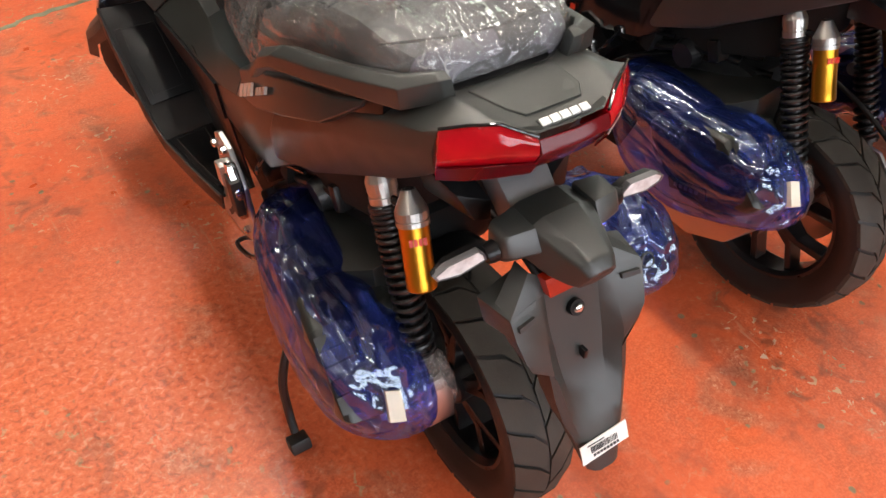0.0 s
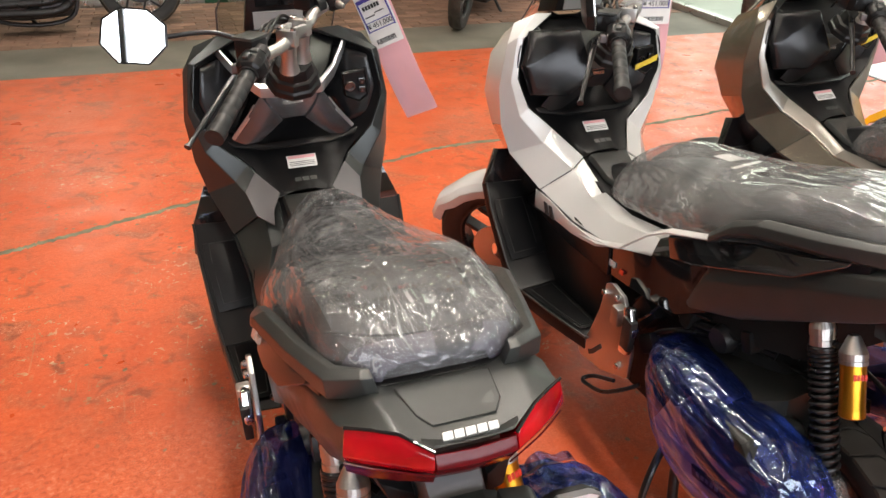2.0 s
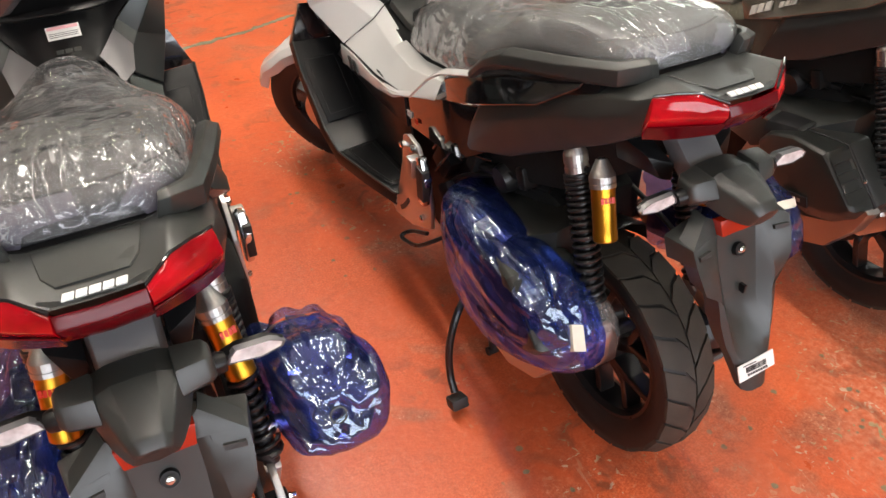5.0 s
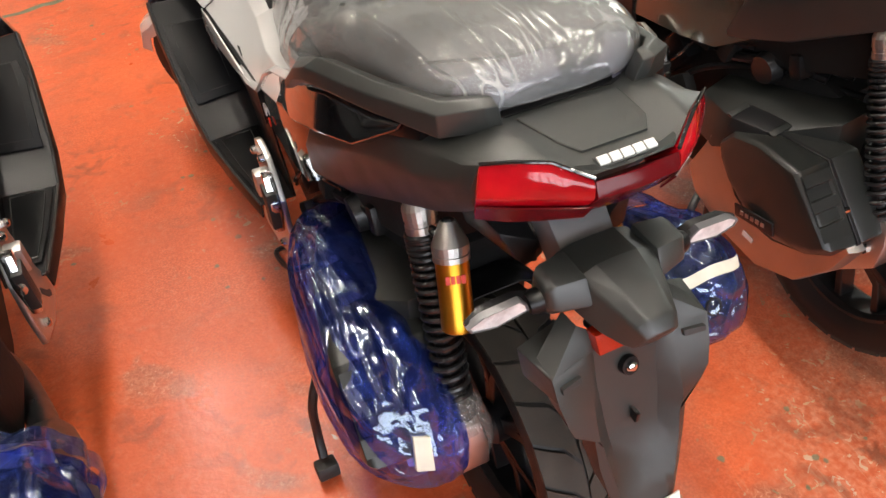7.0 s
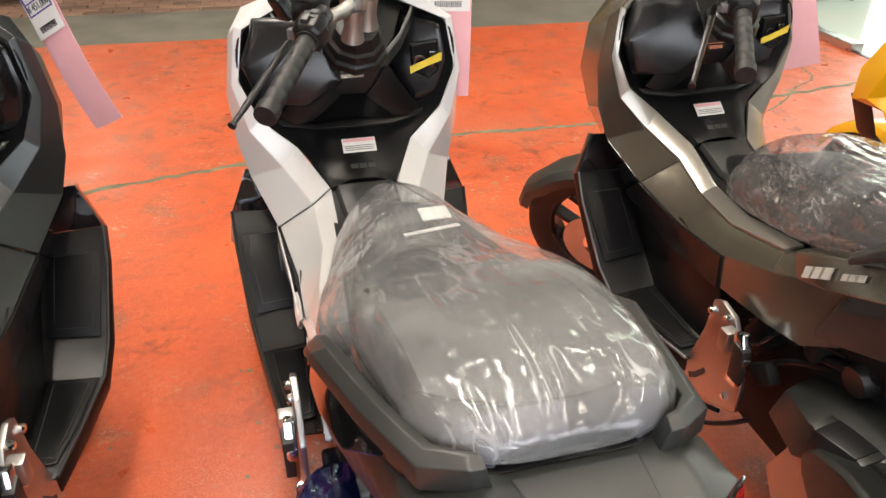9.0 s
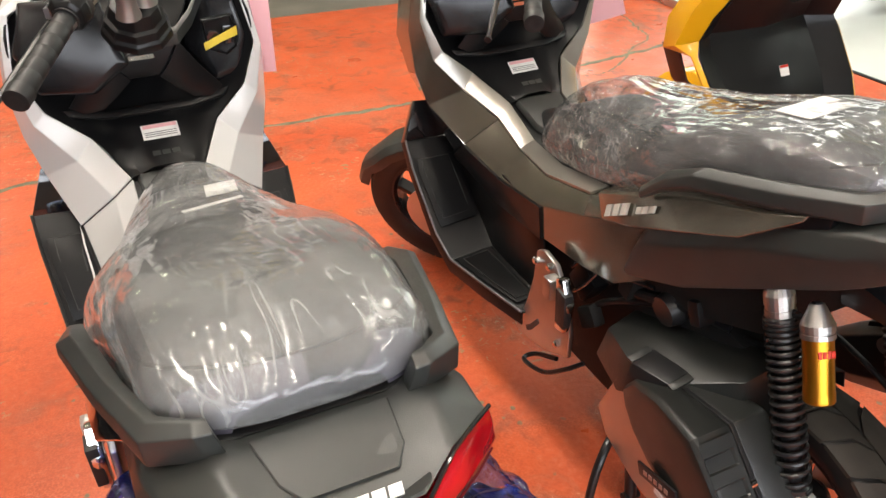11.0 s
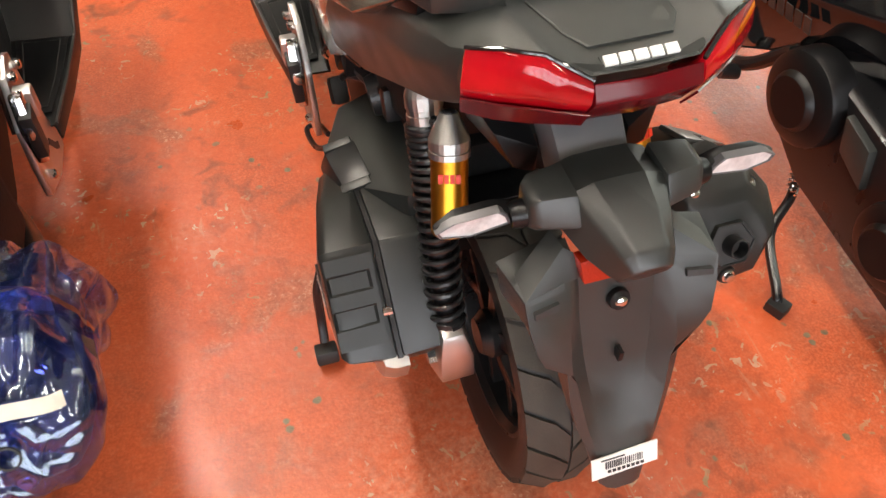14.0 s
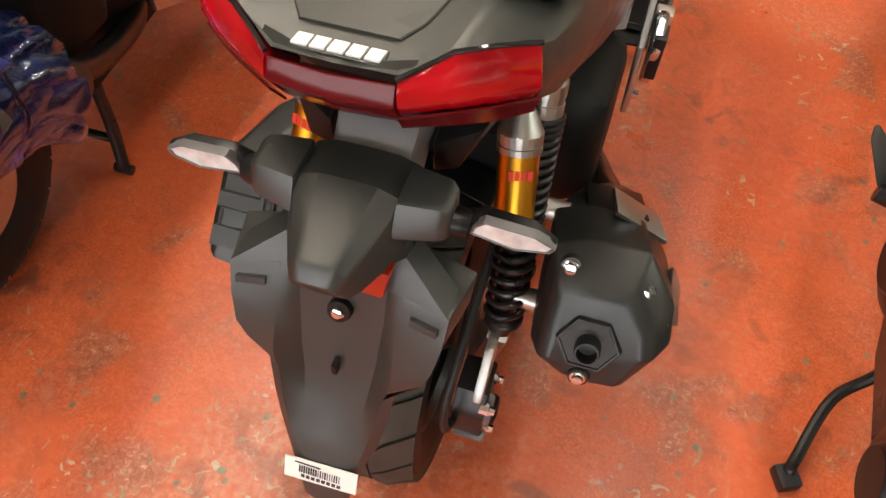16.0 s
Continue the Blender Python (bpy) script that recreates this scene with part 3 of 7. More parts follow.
def scooter(base, label, group, paint, flare_paint, knee_paint, wrapped, trim, mirror_turn, tag, lever_seed):
    root = thing("scooter", base, label, "motor scooter", group)
    P = lambda name, bm, material, label="", sharp=32, bevel=0.0, seg=2, parent=None: put(name, bm, material, parent or root, label, sharp, bevel, seg)

    # --- rear wheel and tail
    tyre_parts(root, (0, 0.005, 0.278), 0.258, 0.064, 0.172)
    half = [
        [(0, -.203, .967), (-.05, -.198, .967), (-.084, -.172, .980), (-.138, -.132, .972), (-.143, -.124, .935), (-.135, -.116, .897), (0, -.14, .890)],
        [(0, -.145, .972), (-.054, -.143, .973), (-.092, -.13, .983), (-.145, -.105, .955), (-.150, -.097, .925), (-.138, -.09, .876), (0, -.09, .866)],
        [(0, -.075, .966), (-.064, -.075, .966), (-.102, -.07, .970), (-.154, -.055, .942), (-.163, -.050, .905), (-.146, -.045, .846), (0, -.045, .834)],
        [(0, .08, .930), (-.07, .08, .930), (-.122, .08, .918), (-.160, .08, .886), (-.170, .08, .850), (-.152, .08, .772), (0, .08, .757)],
        [(0, .22, .87), (-.08, .22, .87), (-.148, .22, .855), (-.168, .22, .815), (-.178, .22, .780), (-.162, .22, .690), (0, .22, .67)],
        [(0, .30, .83), (-.10, .30, .83), (-.160, .30, .815), (-.183, .295, .775), (-.193, .300, .748), (-.178, .335, .650), (0, .33, .640)],
        [(0, .33, .82), (-.10, .33, .82), (-.160, .32, .805), (-.184, .305, .768), (-.193, .325, .722), (-.178, .372, .625), (0, .36, .620)],
    ]
    tail = P("tail_cowl", loft([mirrored_ring(h) for h in half]), PLASTIC, bevel=0.006)
    # raised middle panel with its seams
    ring = lambda d, e: [(-.064 - e, -.080, .9665 + d), (.064 + e, -.080, .9665 + d), (.054 + e, -.143, .9724 + d), (.040 + e, -.164, .9706 + d), (-.040 - e, -.164, .9706 + d), (-.054 - e, -.143, .9724 + d)]
    put("tail_panel", loft([ring(-.006, .0), ring(.0014, .0), ring(.0024, -.0015)]), PLASTIC, tail)
    # badge of the maker, as plain blocks
    cells = [(-.0284 + k * .0142, 0, w_, .0112) for k, w_ in enumerate((.0122, .0114, .0122, .0114, .0118))]
    bars_on(tail, "badge_backing", PLASTIC, (0, -.184, .9690), (1, 0, 0), (0, .996, .086), [(0, 0, .072, .0155)], .0009)
    bars_on(tail, "maker_badge", WHITE_MARK, (0, -.184, .9700), (1, 0, 0), (0, .996, .086), cells, .002, "white maker badge", .2)

    # tail light: outer lenses and the bar between
    T = [(-.139, -.133, .971), (-.112, -.154, .978), (-.084, -.175, .981), (-.066, -.188, .973), (-.05, -.201, .967)]
    Mi = [(-.145, -.139, .935), (-.116, -.165, .942), (-.090, -.186, .947), (-.070, -.198, .947), (-.052, -.209, .948)]
    Bo = [(-.137, -.119, .895), (-.112, -.142, .898), (-.085, -.16, .902), (-.066, -.173, .907), (-.048, -.186, .912)]
    Bk = [(-.128, -.10, .93), (-.105, -.12, .93), (-.08, -.14, .93), (-.06, -.15, .93), (-.045, -.16, .93)]
    T2 = [Vector(a).lerp(Vector(b), .35) + Vector((0, -.003, .001)) for a, b in zip(T, Mi)]
    lens = loft([[a, e, b, c, d] for a, e, b, c, d in zip(T, T2, Mi, Bo, Bk)])
    tl = P("tail_light", lens, RED_LENS, "glossy red tail light", bevel=0.003)
    lens = loft([flip([a, e, b, c, d]) for a, e, b, c, d in zip(T, T2, Mi, Bo, Bk)])
    put("tail_light_lens", lens, RED_LENS, tl, bevel=0.003)
    mid = [[(x, -.203 - .004 * (1 - abs(x) / .05), .966), (x, -.211 - .004 * (1 - abs(x) / .05), .949), (x, -.187 - .004 * (1 - abs(x) / .05), .913), (x, -.165, .93)] for x in (-.0502, -.025, 0, .025, .0502)]
    put("tail_light_bar", loft(mid), RED_DARK, tl, "dark red centre bar", bevel=0.002)
    for f in (lambda r: r, flipped):
        skirt = [[Vector(b).lerp(Vector(c), k) + Vector((0, -.0025, -.0015)) for k in (.30, .68, .98)] for b, c in zip(Mi, Bo)]
        put("lens_skirt", sheet(f([[tuple(p) for p in q] for q in skirt]), .002), RED_DARK, tl, "dark red lower lens", sharp=20)
        put("lens_edge", tube(f([[tuple(Vector(p) + Vector((0, -.001, .0015))) for p in T]])[0], .0022, 8), GLOSS_BLACK, tl)

    # --- grab rails, flares
    r0 = [[(-.194, .310, .860), (-.204, .308, .859), (-.212, .302, .853), (-.211, .300, .843), (-.200, .300, .840), (-.194, .302, .846)],
          [(-.184, .250, .912), (-.198, .250, .914), (-.211, .246, .903), (-.213, .252, .884), (-.200, .250, .876), (-.185, .252, .884)],
          [(-.174, .165, .946), (-.194, .176, .950), (-.211, .190, .934), (-.213, .198, .912), (-.195, .188, .902), (-.175, .170, .912)],
          [(-.151, .049, .970), (-.166, .052, .973), (-.180, .057, .959), (-.184, .070, .936), (-.168, .060, .926), (-.152, .050, .936)],
          [(-.128, -.040, .993), (-.138, -.046, .994), (-.148, -.058, .986), (-.146, -.060, .958), (-.136, -.046, .950), (-.128, -.036, .958)],
          [(-.106, -.064, 1.001), (-.104, -.072, 1.002), (-.106, -.086, .998), (-.098, -.086, .967), (-.098, -.066, .962), (-.102, -.054, .968)],
          [(-.093, -.068, 1.000), (-.091, -.074, 1.001), (-.090, -.086, .996), (-.082, -.084, .968), (-.084, -.068, .964), (-.088, -.060, .970)]]
    f0 = [[(-.15, .44, .79), (-.186, .45, .778), (-.196, .42, .736), (-.16, .42, .73)],
          [(-.15, .33, .838), (-.188, .33, .832), (-.206, .33, .770), (-.165, .33, .75)],
          [(-.15, .2, .890), (-.186, .2, .884), (-.206, .21, .822), (-.165, .22, .80)],
          [(-.13, .08, .930), (-.174, .07, .920), (-.194, .09, .872), (-.155, .10, .858)],
          [(-.125, .02, .944), (-.158, .008, .942), (-.164, .012, .930), (-.135, .03, .915)]]
    for s, f in ((1, lambda r: r), (-1, flipped)):
        P("grab_rail", loft(f(r0)), PLASTIC, bevel=0.003, seg=3, sharp=22)
        bm = loft(f([[(-.130, -.02, .962), (-.146, -.02, .955), (-.150, -.02, .93), (-.12, -.02, .93)], [(-.145, .05, .945), (-.165, .05, .938), (-.16, .05, .90), (-.12, .05, .90)]]))
        P("rail_mount", bm, PLASTIC_DARK, bevel=0.004)
        fl = P("flare_panel", loft(f(f0)), flare_paint, bevel=0.005, seg=3)
        if s > 0:
            o, rt = Vector((-.2005, .315, .812)), Vector((0.03, -.88, .475))
            cells = [(-.080 + k * .024, 0, .018, .021) for k in range(3)] + [(.012 + k * .018, -.004, .013, .012) for k in range(3)]
            if flare_paint is not GLOSS_BLACK:
                for c in cells:
                    bars_on(fl, "badge_block", SILVER_MARK, o, rt, (.30, .42, .84), [c], .004, "silver badge block", .35)
    # --- seat under its plastic cover
    S = [(-.056, .074, .990, .972), (-.044, .110, 1.006, .970), (-.020, .128, 1.014, .966), (.012, .136, 1.016, .962), (.08, .142, 1.019, .955), (.17, .148, 1.006, .935), (.245, .152, .986, .912), (.285, .150, .958, .898), (.33, .145, .930, .88), (.42, .126, .908, .85),
         (.55, .098, .890, .805), (.68, .080, .856, .768), (.8, .060, .800, .737), (.9, .036, .755, .718), (.955, .018, .730, .714)]

    def seat_ring(y, w, zt, zs):
        return mirrored_ring([(0, y, zt), (-w * .6, y, zt - .003), (-w * .88, y, zt - .010), (-w * .97, y, zt - .026), (-w, y, zs - .01), (-w * .95, y, zs - .035), (0, y, zs - .04)])
    seat = P("seat", loft([seat_ring(*q) for q in S]), SEAT, "black ribbed vinyl seat", sharp=40)
    band_ = [seat_ring(y_, w_, zt_, zs_) for y_, w_, zt_, zs_ in ((-.060, .076, .991, .974), (-.047, .112, 1.008, .972), (-.034, .122, 1.013, .970))]
    put("seat_band", loft([r_[:5] + r_[-4:] for r_ in band_], cap=False, closed=False), SEAT_BAND, seat, "ribbed band along the rear of the seat, grey sheen painted in", sharp=60)
    # dark strip added for the shade in the gap between seat and deck
    put("seat_gap_shade", loft([[(-w_, y_, z_ - .03), (w_, y_, z_ - .03), (w_, y_, z_), (-w_, y_, z_)] for y_, w_, z_ in ((-.068, .085, .966), (-.045, .118, .966), (.05, .135, .955), (.22, .145, .915))]), PLASTIC_DARK, seat, bevel=.004)
    put("seat_seam", tube(smooth_path([(-.128, .02, 1.002), (-.10, -.012, 1.0135), (-.05, -.030, 1.0135), (0, -.034, 1.0125), (.05, -.030, 1.0135), (.10, -.012, 1.0135), (.128, .02, 1.002)]), .0022, 6), PLASTIC_DARK, seat)
    # loose cover: drawn tight round the rear, standing off the narrow nose like a tent
    C = [(-.066, .060, .996, .986), (-.054, .098, 1.007, .984), (-.02, .130, 1.020, .974), (.05, .143, 1.026, .946), (.12, .153, 1.018, .930), (.19, .163, 1.004, .912), (.26, .178, .986, .882), (.33, .186, .966, .850),
         (.43, .174, .946, .815), (.53, .152, .932, .784), (.62, .132, .915, .758), (.70, .114, .886, .738), (.77, .098, .848, .724), (.82, .082, .808, .716), (.858, .058, .762, .710), (.882, .028, .726, .706)]

    def cover_ring(y, w, zt, zs):
        f = min(1, max(0, (y - .15) / .35))
        h = zt - zs
        half_ = [(0, 0)] + [(a0 + (a1 - a0) * f, b0 + (b1 - b0) * f) for a0, a1, b0, b1 in ((.32, .24, .02, .03), (.62, .46, .05, .16), (.84, .70, .17, .40), (.95, .87, .42, .66), (1.0, .97, .80, .88))]
        return mirrored_ring([(-w * q, y, zt - h * k) for q, k in half_] + [(-w * .98, y, zs - .003 - .006 * f), (-w * .90, y, zs - .007 - .012 * f), (0, y, zs - .009 - .014 * f)])
    bm = crumple(loft([cover_ring(*q) for q in C]), .004, 5.0, lever_seed, 7, .4, .0012, 17.0)
    put("seat_cover", bm, trim["film"], seat, "crumpled clear plastic seat cover", sharp=180)
    # papers under the cover
    if trim["papers"]:
        slip, at_, wide, deep = trim["papers"]
        bars_on(seat, "paper_slip", PAPER, slip, (.98, .14, 0), (-.14, .95, -.2), [(0, 0, .09, .012)], .001)
        bars_on(seat, "paper_sheet", PAPER, at_, (.95, .12, -.04), (.1, .95, -.18), [(0, 0, wide, deep)], .001, "white paper sheet under the plastic")

    # --- side fairing from the leg shield to the flare
    rows = [
        [(-.09, 1.235, 1.105), (-.150, 1.215, 1.110), (-.214, 1.222, 1.085), (-.175, 1.36, 1.03), (-.08, 1.46, .96)],
        [(-.222, 1.15, 1.058), (-.234, 1.155, 1.062), (-.248, 1.185, 1.035), (-.215, 1.37, .965), (-.09, 1.52, .88)],
        [(-.240, 1.13, .955), (-.252, 1.14, .945), (-.264, 1.19, .91), (-.23, 1.37, .85), (-.09, 1.54, .78)],
        [(-.205, 1.12, .868), (-.228, 1.122, .845), (-.256, 1.18, .80), (-.22, 1.32, .755), (-.09, 1.46, .70)],
        [(-.13, 1.10, .802), (-.165, 1.08, .768), (-.234, 1.155, .718), (-.195, 1.24, .67), (-.1, 1.32, .6)],
        [(-.074, 1.0, .742), (-.115, .985, .716), (-.19, 1.03, .645), (-.175, 1.12, .58), (-.12, 1.2, .5)],
        [(-.075, .87, .69), (-.115, .87, .676), (-.172, .86, .615), (-.165, .9, .54), (-.1, .9, .5)],
        [(-.10, .70, .70), (-.145, .70, .69), (-.180, .66, .640), (-.175, .66, .56), (-.1, .66, .55)],
        [(-.12, .5, .745), (-.165, .5, .742), (-.190, .49, .705), (-.186, .48, .59), (-.1, .5, .57)],
        [(-.13, .365, .79), (-.172, .365, .79), (-.188, .365, .755), (-.186, .375, .612), (-.11, .365, .6)],
        [(-.12, .26, .84), (-.160, .26, .836), (-.168, .26, .78), (-.160, .27, .68), (-.1, .26, .66)]]
    for s, f in ((1, lambda r: r), (-1, flipped)):
        up = f([q[:3] for q in rows])
        dn = f([q[2:] for q in rows])
        cut = 1 if trim["inner_edge"] else 0
        fa = P("side_fairing", sheet([q[cut:] for q in up[:6]], .006), paint, sharp=33, bevel=.007, seg=4)
        P("seat_side_panel", sheet([q[cut:] for q in up[5:9]], .006), paint, sharp=33, bevel=.006, seg=4)
        P("seat_end_panel", sheet(up[8:], .006), trim["seat_side"] or paint, sharp=18, bevel=.004)
        P("front_side_panel", sheet(dn[:4], .006), paint, sharp=33, bevel=.007, seg=4)
        P("lower_cowl", sheet(dn[3:6], .006), GLOSS_BLACK, "glossy black lower cowl", sharp=40)
        P("tunnel_wall", sheet(dn[5:8], .006), PLASTIC_DARK, sharp=40)
        P("lower_side_panel", sheet(dn[7:], .006), trim["lower"], sharp=40)
        if trim["inner_edge"]:
            put("edge_band", sheet([q[:2] for q in up[1:9]], .007), trim["inner_edge"], fa, "metallic edge band with its highlight painted in", sharp=33, bevel=.002)
        # knee panel
        g = [[(-.118, 1.072, .789), (-.068, .997, .757)], [(-.150, 1.04, .752), (-.092, .955, .728)], [(-.135, .955, .722), (-.098, .91, .712)]]
        if knee_paint:
            put("knee_panel", sheet(f([[(x, y, z + .004) for x, y, z in r] for r in g]), .003), knee_paint, fa, "satin knee panel", bevel=.0015)
        if trim["strip"]:
            path = [(-.190, .80, .612), (-.195, .70, .632), (-.198, .60, .672), (-.200, .50, .758), (-.198, .44, .795), (-.196, .31, .842)]
            st_ = f([[Vector(p) + Vector((0, .010, -.006)), Vector(p) + Vector((.010, -.004, .010))] for p in path])
            put("side_strip", sheet(st_, .006), PAINT_WHITE, fa, "pearl white accent strip", bevel=.002)
            wd = f([[(-.197, 1.045, .640), (-.198, 1.040, .585)], [(-.196, .96, .640), (-.196, .955, .594)], [(-.190, .86, .622), (-.189, .83, .592)], [(-.190, .74, .626), (-.189, .72, .612)], [(-.192, .65, .652), (-.191, .65, .646)]])
            we = put("lower_wedge", sheet(wd, .004), PAINT_WHITE, fa, "pearl white lower wedge", bevel=.001)
            for y_ in (.985, .955):
                put("wedge_stripe", loft(f([[(-.199, y_, .628), (-.199, y_ - .016, .628), (-.1985, y_ - .034, .596), (-.1985, y_ - .014, .594)], [(-.202, y_, .628), (-.202, y_ - .016, .628), (-.2015, y_ - .034, .596), (-.2015, y_ - .014, .594)]])), INK, we)
            if s > 0:
                bars_on(fa, "model_mark", WHITE_MARK, (-.1800, .640, .598), (-.11, -1, .12), (0, .12, 1), [(-.022 + k * .013, 0, .009, .016) for k in range(3)], .002, "", .25)
                bars_on(fa, "model_number", RED_MARK, (-.1850, .596, .600), (-.11, -1, .12), (0, .12, 1), [(0, 0, .018, .013)], .002, "", .25)
    # inner leg shield
    a = [r[0] for r in rows[:6]]
    depth = [(1.30, 1.085), (1.26, 1.03), (1.235, .945), (1.185, .872), (1.115, .815), (1.0, .757)]
    grid = []
    for (x, y, z), (yc, zc) in zip(a, depth):
        grid.append([(x, y, z), (x * .72, (y + yc * 2) / 3 + .01, z), (x * .35, yc, zc), (0, yc, zc), (-x * .35, yc, zc), (-x * .72, (y + yc * 2) / 3 + .01, z), (-x, y, z)])
    shield = P("inner_leg_shield", sheet(dense(grid, 5), .004), PLASTIC_DARK, sharp=40)
    P("centre_tunnel", loft([[(-.10, .60, .50), (.10, .60, .50), (.10, .60, .69), (-.10, .60, .69)], [(-.10, .84, .45), (.10, .84, .45), (.085, .84, .682), (-.085, .84, .682)], [(-.11, .98, .45), (.11, .98, .45), (.085, .98, .728), (-.085, .98, .728)], [(-.12, 1.12, .45), (.12, 1.12, .45), (.10, 1.12, .775), (-.10, 1.12, .775)]]), PLASTIC_DARK, bevel=.008)
    # filler lid between the knees
    lid = loft([[(-.066, .99, .742), (.066, .99, .742), (.058, .90, .705), (.035, .86, .69), (-.035, .86, .69), (-.058, .90, .705)], [(-.060, .985, .758), (.060, .985, .758), (.052, .90, .722), (.032, .868, .706), (-.032, .868, .706), (-.052, .90, .722)]])
    P("filler_lid", lid, PLASTIC, bevel=.004)
    bars_on(shield, "warning_sticker", PAPER, (.006, 1.078, .8050), (1, 0, 0), (0, .80, .6), [(0, 0, .076, .036)], .0012, "white warning sticker")
    bars_on(shield, "warning_stripe", PINK, (.006, 1.0772, .8061), (1, 0, 0), (0, .80, .6), [(0, .0125, .07, .008)], .0008)
    bars_on(shield, "sticker_print", INK, (.006, 1.0772, .8061), (1, 0, 0), (0, .80, .6), [(0, -.002 - k * .005, .066, .0012) for k in range(3)], .0006)
    bars_on(shield, "shield_emblem", PLASTIC, (.006, 1.03, .7755), (1, 0, 0), (0, .85, .5), [(-.02, 0, .016, .012), (0, 0, .016, .012), (.02, 0, .016, .012)], .0015)
    # glove box lids
    for s in (-1, 1):
        q = [(s * .214, 1.162, 1.052), (s * .230, 1.146, .965), (s * .208, 1.155, .878), (s * .150, 1.155, .868), (s * .095, 1.19, .95), (s * .130, 1.225, 1.062)]
        if trim["tape"] and s < 0:
            q = [(-.200, 1.150, 1.080), (-.234, 1.122, .990), (-.205, 1.112, .905), (-.100, 1.082, .902), (-.026, 1.066, .960), (-.056, 1.120, 1.084)]
        c = sum((Vector(p) for p in q), Vector()) / 6
        ring2 = [Vector(p).lerp(c, .06) + Vector((0, -.010, .003)) for p in q]
        ring3 = [Vector(p).lerp(c, .20) + Vector((0, -.015, .004)) for p in q]
        put("glove_box_lid", loft([[Vector(p) + Vector((0, .012, 0)) for p in q], q, ring2, ring3]), trim["lid"], shield, bevel=.004)
    # console in front of the rider
    con = [[(-.150, 1.24, 1.09), (.150, 1.24, 1.09), (.13, 1.30, 1.06), (-.13, 1.30, 1.06)], [(-.105, 1.135, 1.035), (.105, 1.135, 1.035), (.10, 1.22, .99), (-.10, 1.22, .99)], [(-.072, 1.098, 1.000), (.072, 1.098, 1.000), (.07, 1.17, .95), (-.07, 1.17, .95)]]
    P("console_hood", loft(con), PLASTIC_DARK, bevel=.006, seg=3)
    con = [[(-.076, 1.100, .990), (.076, 1.100, .990), (.076, 1.15, .985), (-.076, 1.15, .985)], [(-.054, 1.100, .945), (.054, 1.100, .945), (.06, 1.16, .94), (-.06, 1.16, .94)], [(-.056, 1.100, .918), (.056, 1.100, .918), (.07, 1.2, .905), (-.07, 1.2, .905)]]
    P("console_face", loft(con), trim["console"], "metallic console face", bevel=.005)
    wing_ = [[(-.076, 1.102, .986), (-.112, 1.118, .928), (-.158, 1.128, .868)], [(-.052, 1.097, .945), (-.088, 1.110, .898), (-.128, 1.122, .852)], [(-.028, 1.098, .918), (-.060, 1.108, .886), (-.092, 1.118, .858)]]
    for f in (lambda r_: r_, flipped):
        cw = P("console_wing", sheet(f(wing_), .006), trim["console"], bevel=.002)
        rib_ = [[(x - .002, y - .002, z + .004), (x + .006, y - .005, z - .002)] for x, y, z in [Vector(wing_[0][0]).lerp(Vector(wing_[0][1]), .5)] + wing_[0][1:]]
        if not trim["tape"]:
            put("wing_edge", sheet(f(rib_), .003), trim["trim"], cw, bevel=.001)
    ledge = [[(-.172, 1.142, .856), (-.160, 1.130, .842)], [(-.090, 1.120, .846), (-.085, 1.106, .836)], [(0, 1.116, .850), (0, 1.100, .838)]]
    P("console_ledge", sheet(ledge + [[(-x, y, z) for x, y, z in r_] for r_ in ledge[-2::-1]], .008), PLASTIC_DARK, bevel=.003)
    band = [(-.172, 1.215, 1.090), (-.150, 1.175, 1.062), (-.115, 1.125, 1.025), (-.078, 1.096, .998), (0, 1.088, .994), (.078, 1.096, .998), (.115, 1.125, 1.025), (.150, 1.175, 1.062), (.172, 1.215, 1.090)]
    P("console_trim", sheet([[Vector(p) + Vector((0, .010, .015)), Vector(p) + Vector((0, -.004, .006)), Vector(p) + Vector((0, -.003, -.019))] for p in band], .005), trim["trim"], "satin silver trim round the steering post", bevel=.0015)
    # switch panel beside the console: a round socket and a rocker
    sp = put("socket_panel", loft([[Vector((.165 + x * k, 1.106 - dy + x * .15, .985 + z * k)) for x, z in ((-.034, .036), (.030, .040), (.036, -.030), (.010, -.046), (-.030, -.026))] for k, dy in ((1.0, -.010), (1.0, .004), (.9, .007), (.86, .003))]), PLASTIC_DARK, shield, bevel=.002)
    put("power_socket", turned((.150, 1.100, .985), (.150, 1.090, .985), [(0, .014), (.8, .014), (1, .012), (1, .009), (.5, .009)], 16), GLOSS_BLACK, sp)
    for z_ in (.997, .975):
        put("rocker_switch", box((.181, 1.098, z_), (.018, .012, .017)), GLOSS_BLACK, sp, bevel=.003)
    if trim["tape"]:
        put("tape_flag", sheet([[(.128, 1.092, .974), (.130, 1.092, .958)], [(.165, 1.082, .992), (.166, 1.083, .976)], [(.200, 1.088, 1.004), (.200, 1.090, .984)]], .0006), YELLOW_TAPE, sp, "yellow tape strip")
    bars_on(shield, "console_badge", CHROME, (0, 1.0985, .962), (1, 0, 0), (0, 0, 1), [(0, .009, .052, .002), (0, -.001, .050, .009)], .003)

    # --- meter, windscreen
    hood = [[(-.088, 1.22, 1.115), (.088, 1.22, 1.115), (.075, 1.20, 1.205), (.045, 1.195, 1.230), (-.045, 1.195, 1.230), (-.075, 1.20, 1.205)], [(-.08, 1.34, 1.09), (.08, 1.34, 1.09), (.07, 1.33, 1.16), (.04, 1.33, 1.18), (-.04, 1.33, 1.18), (-.07, 1.33, 1.16)]]
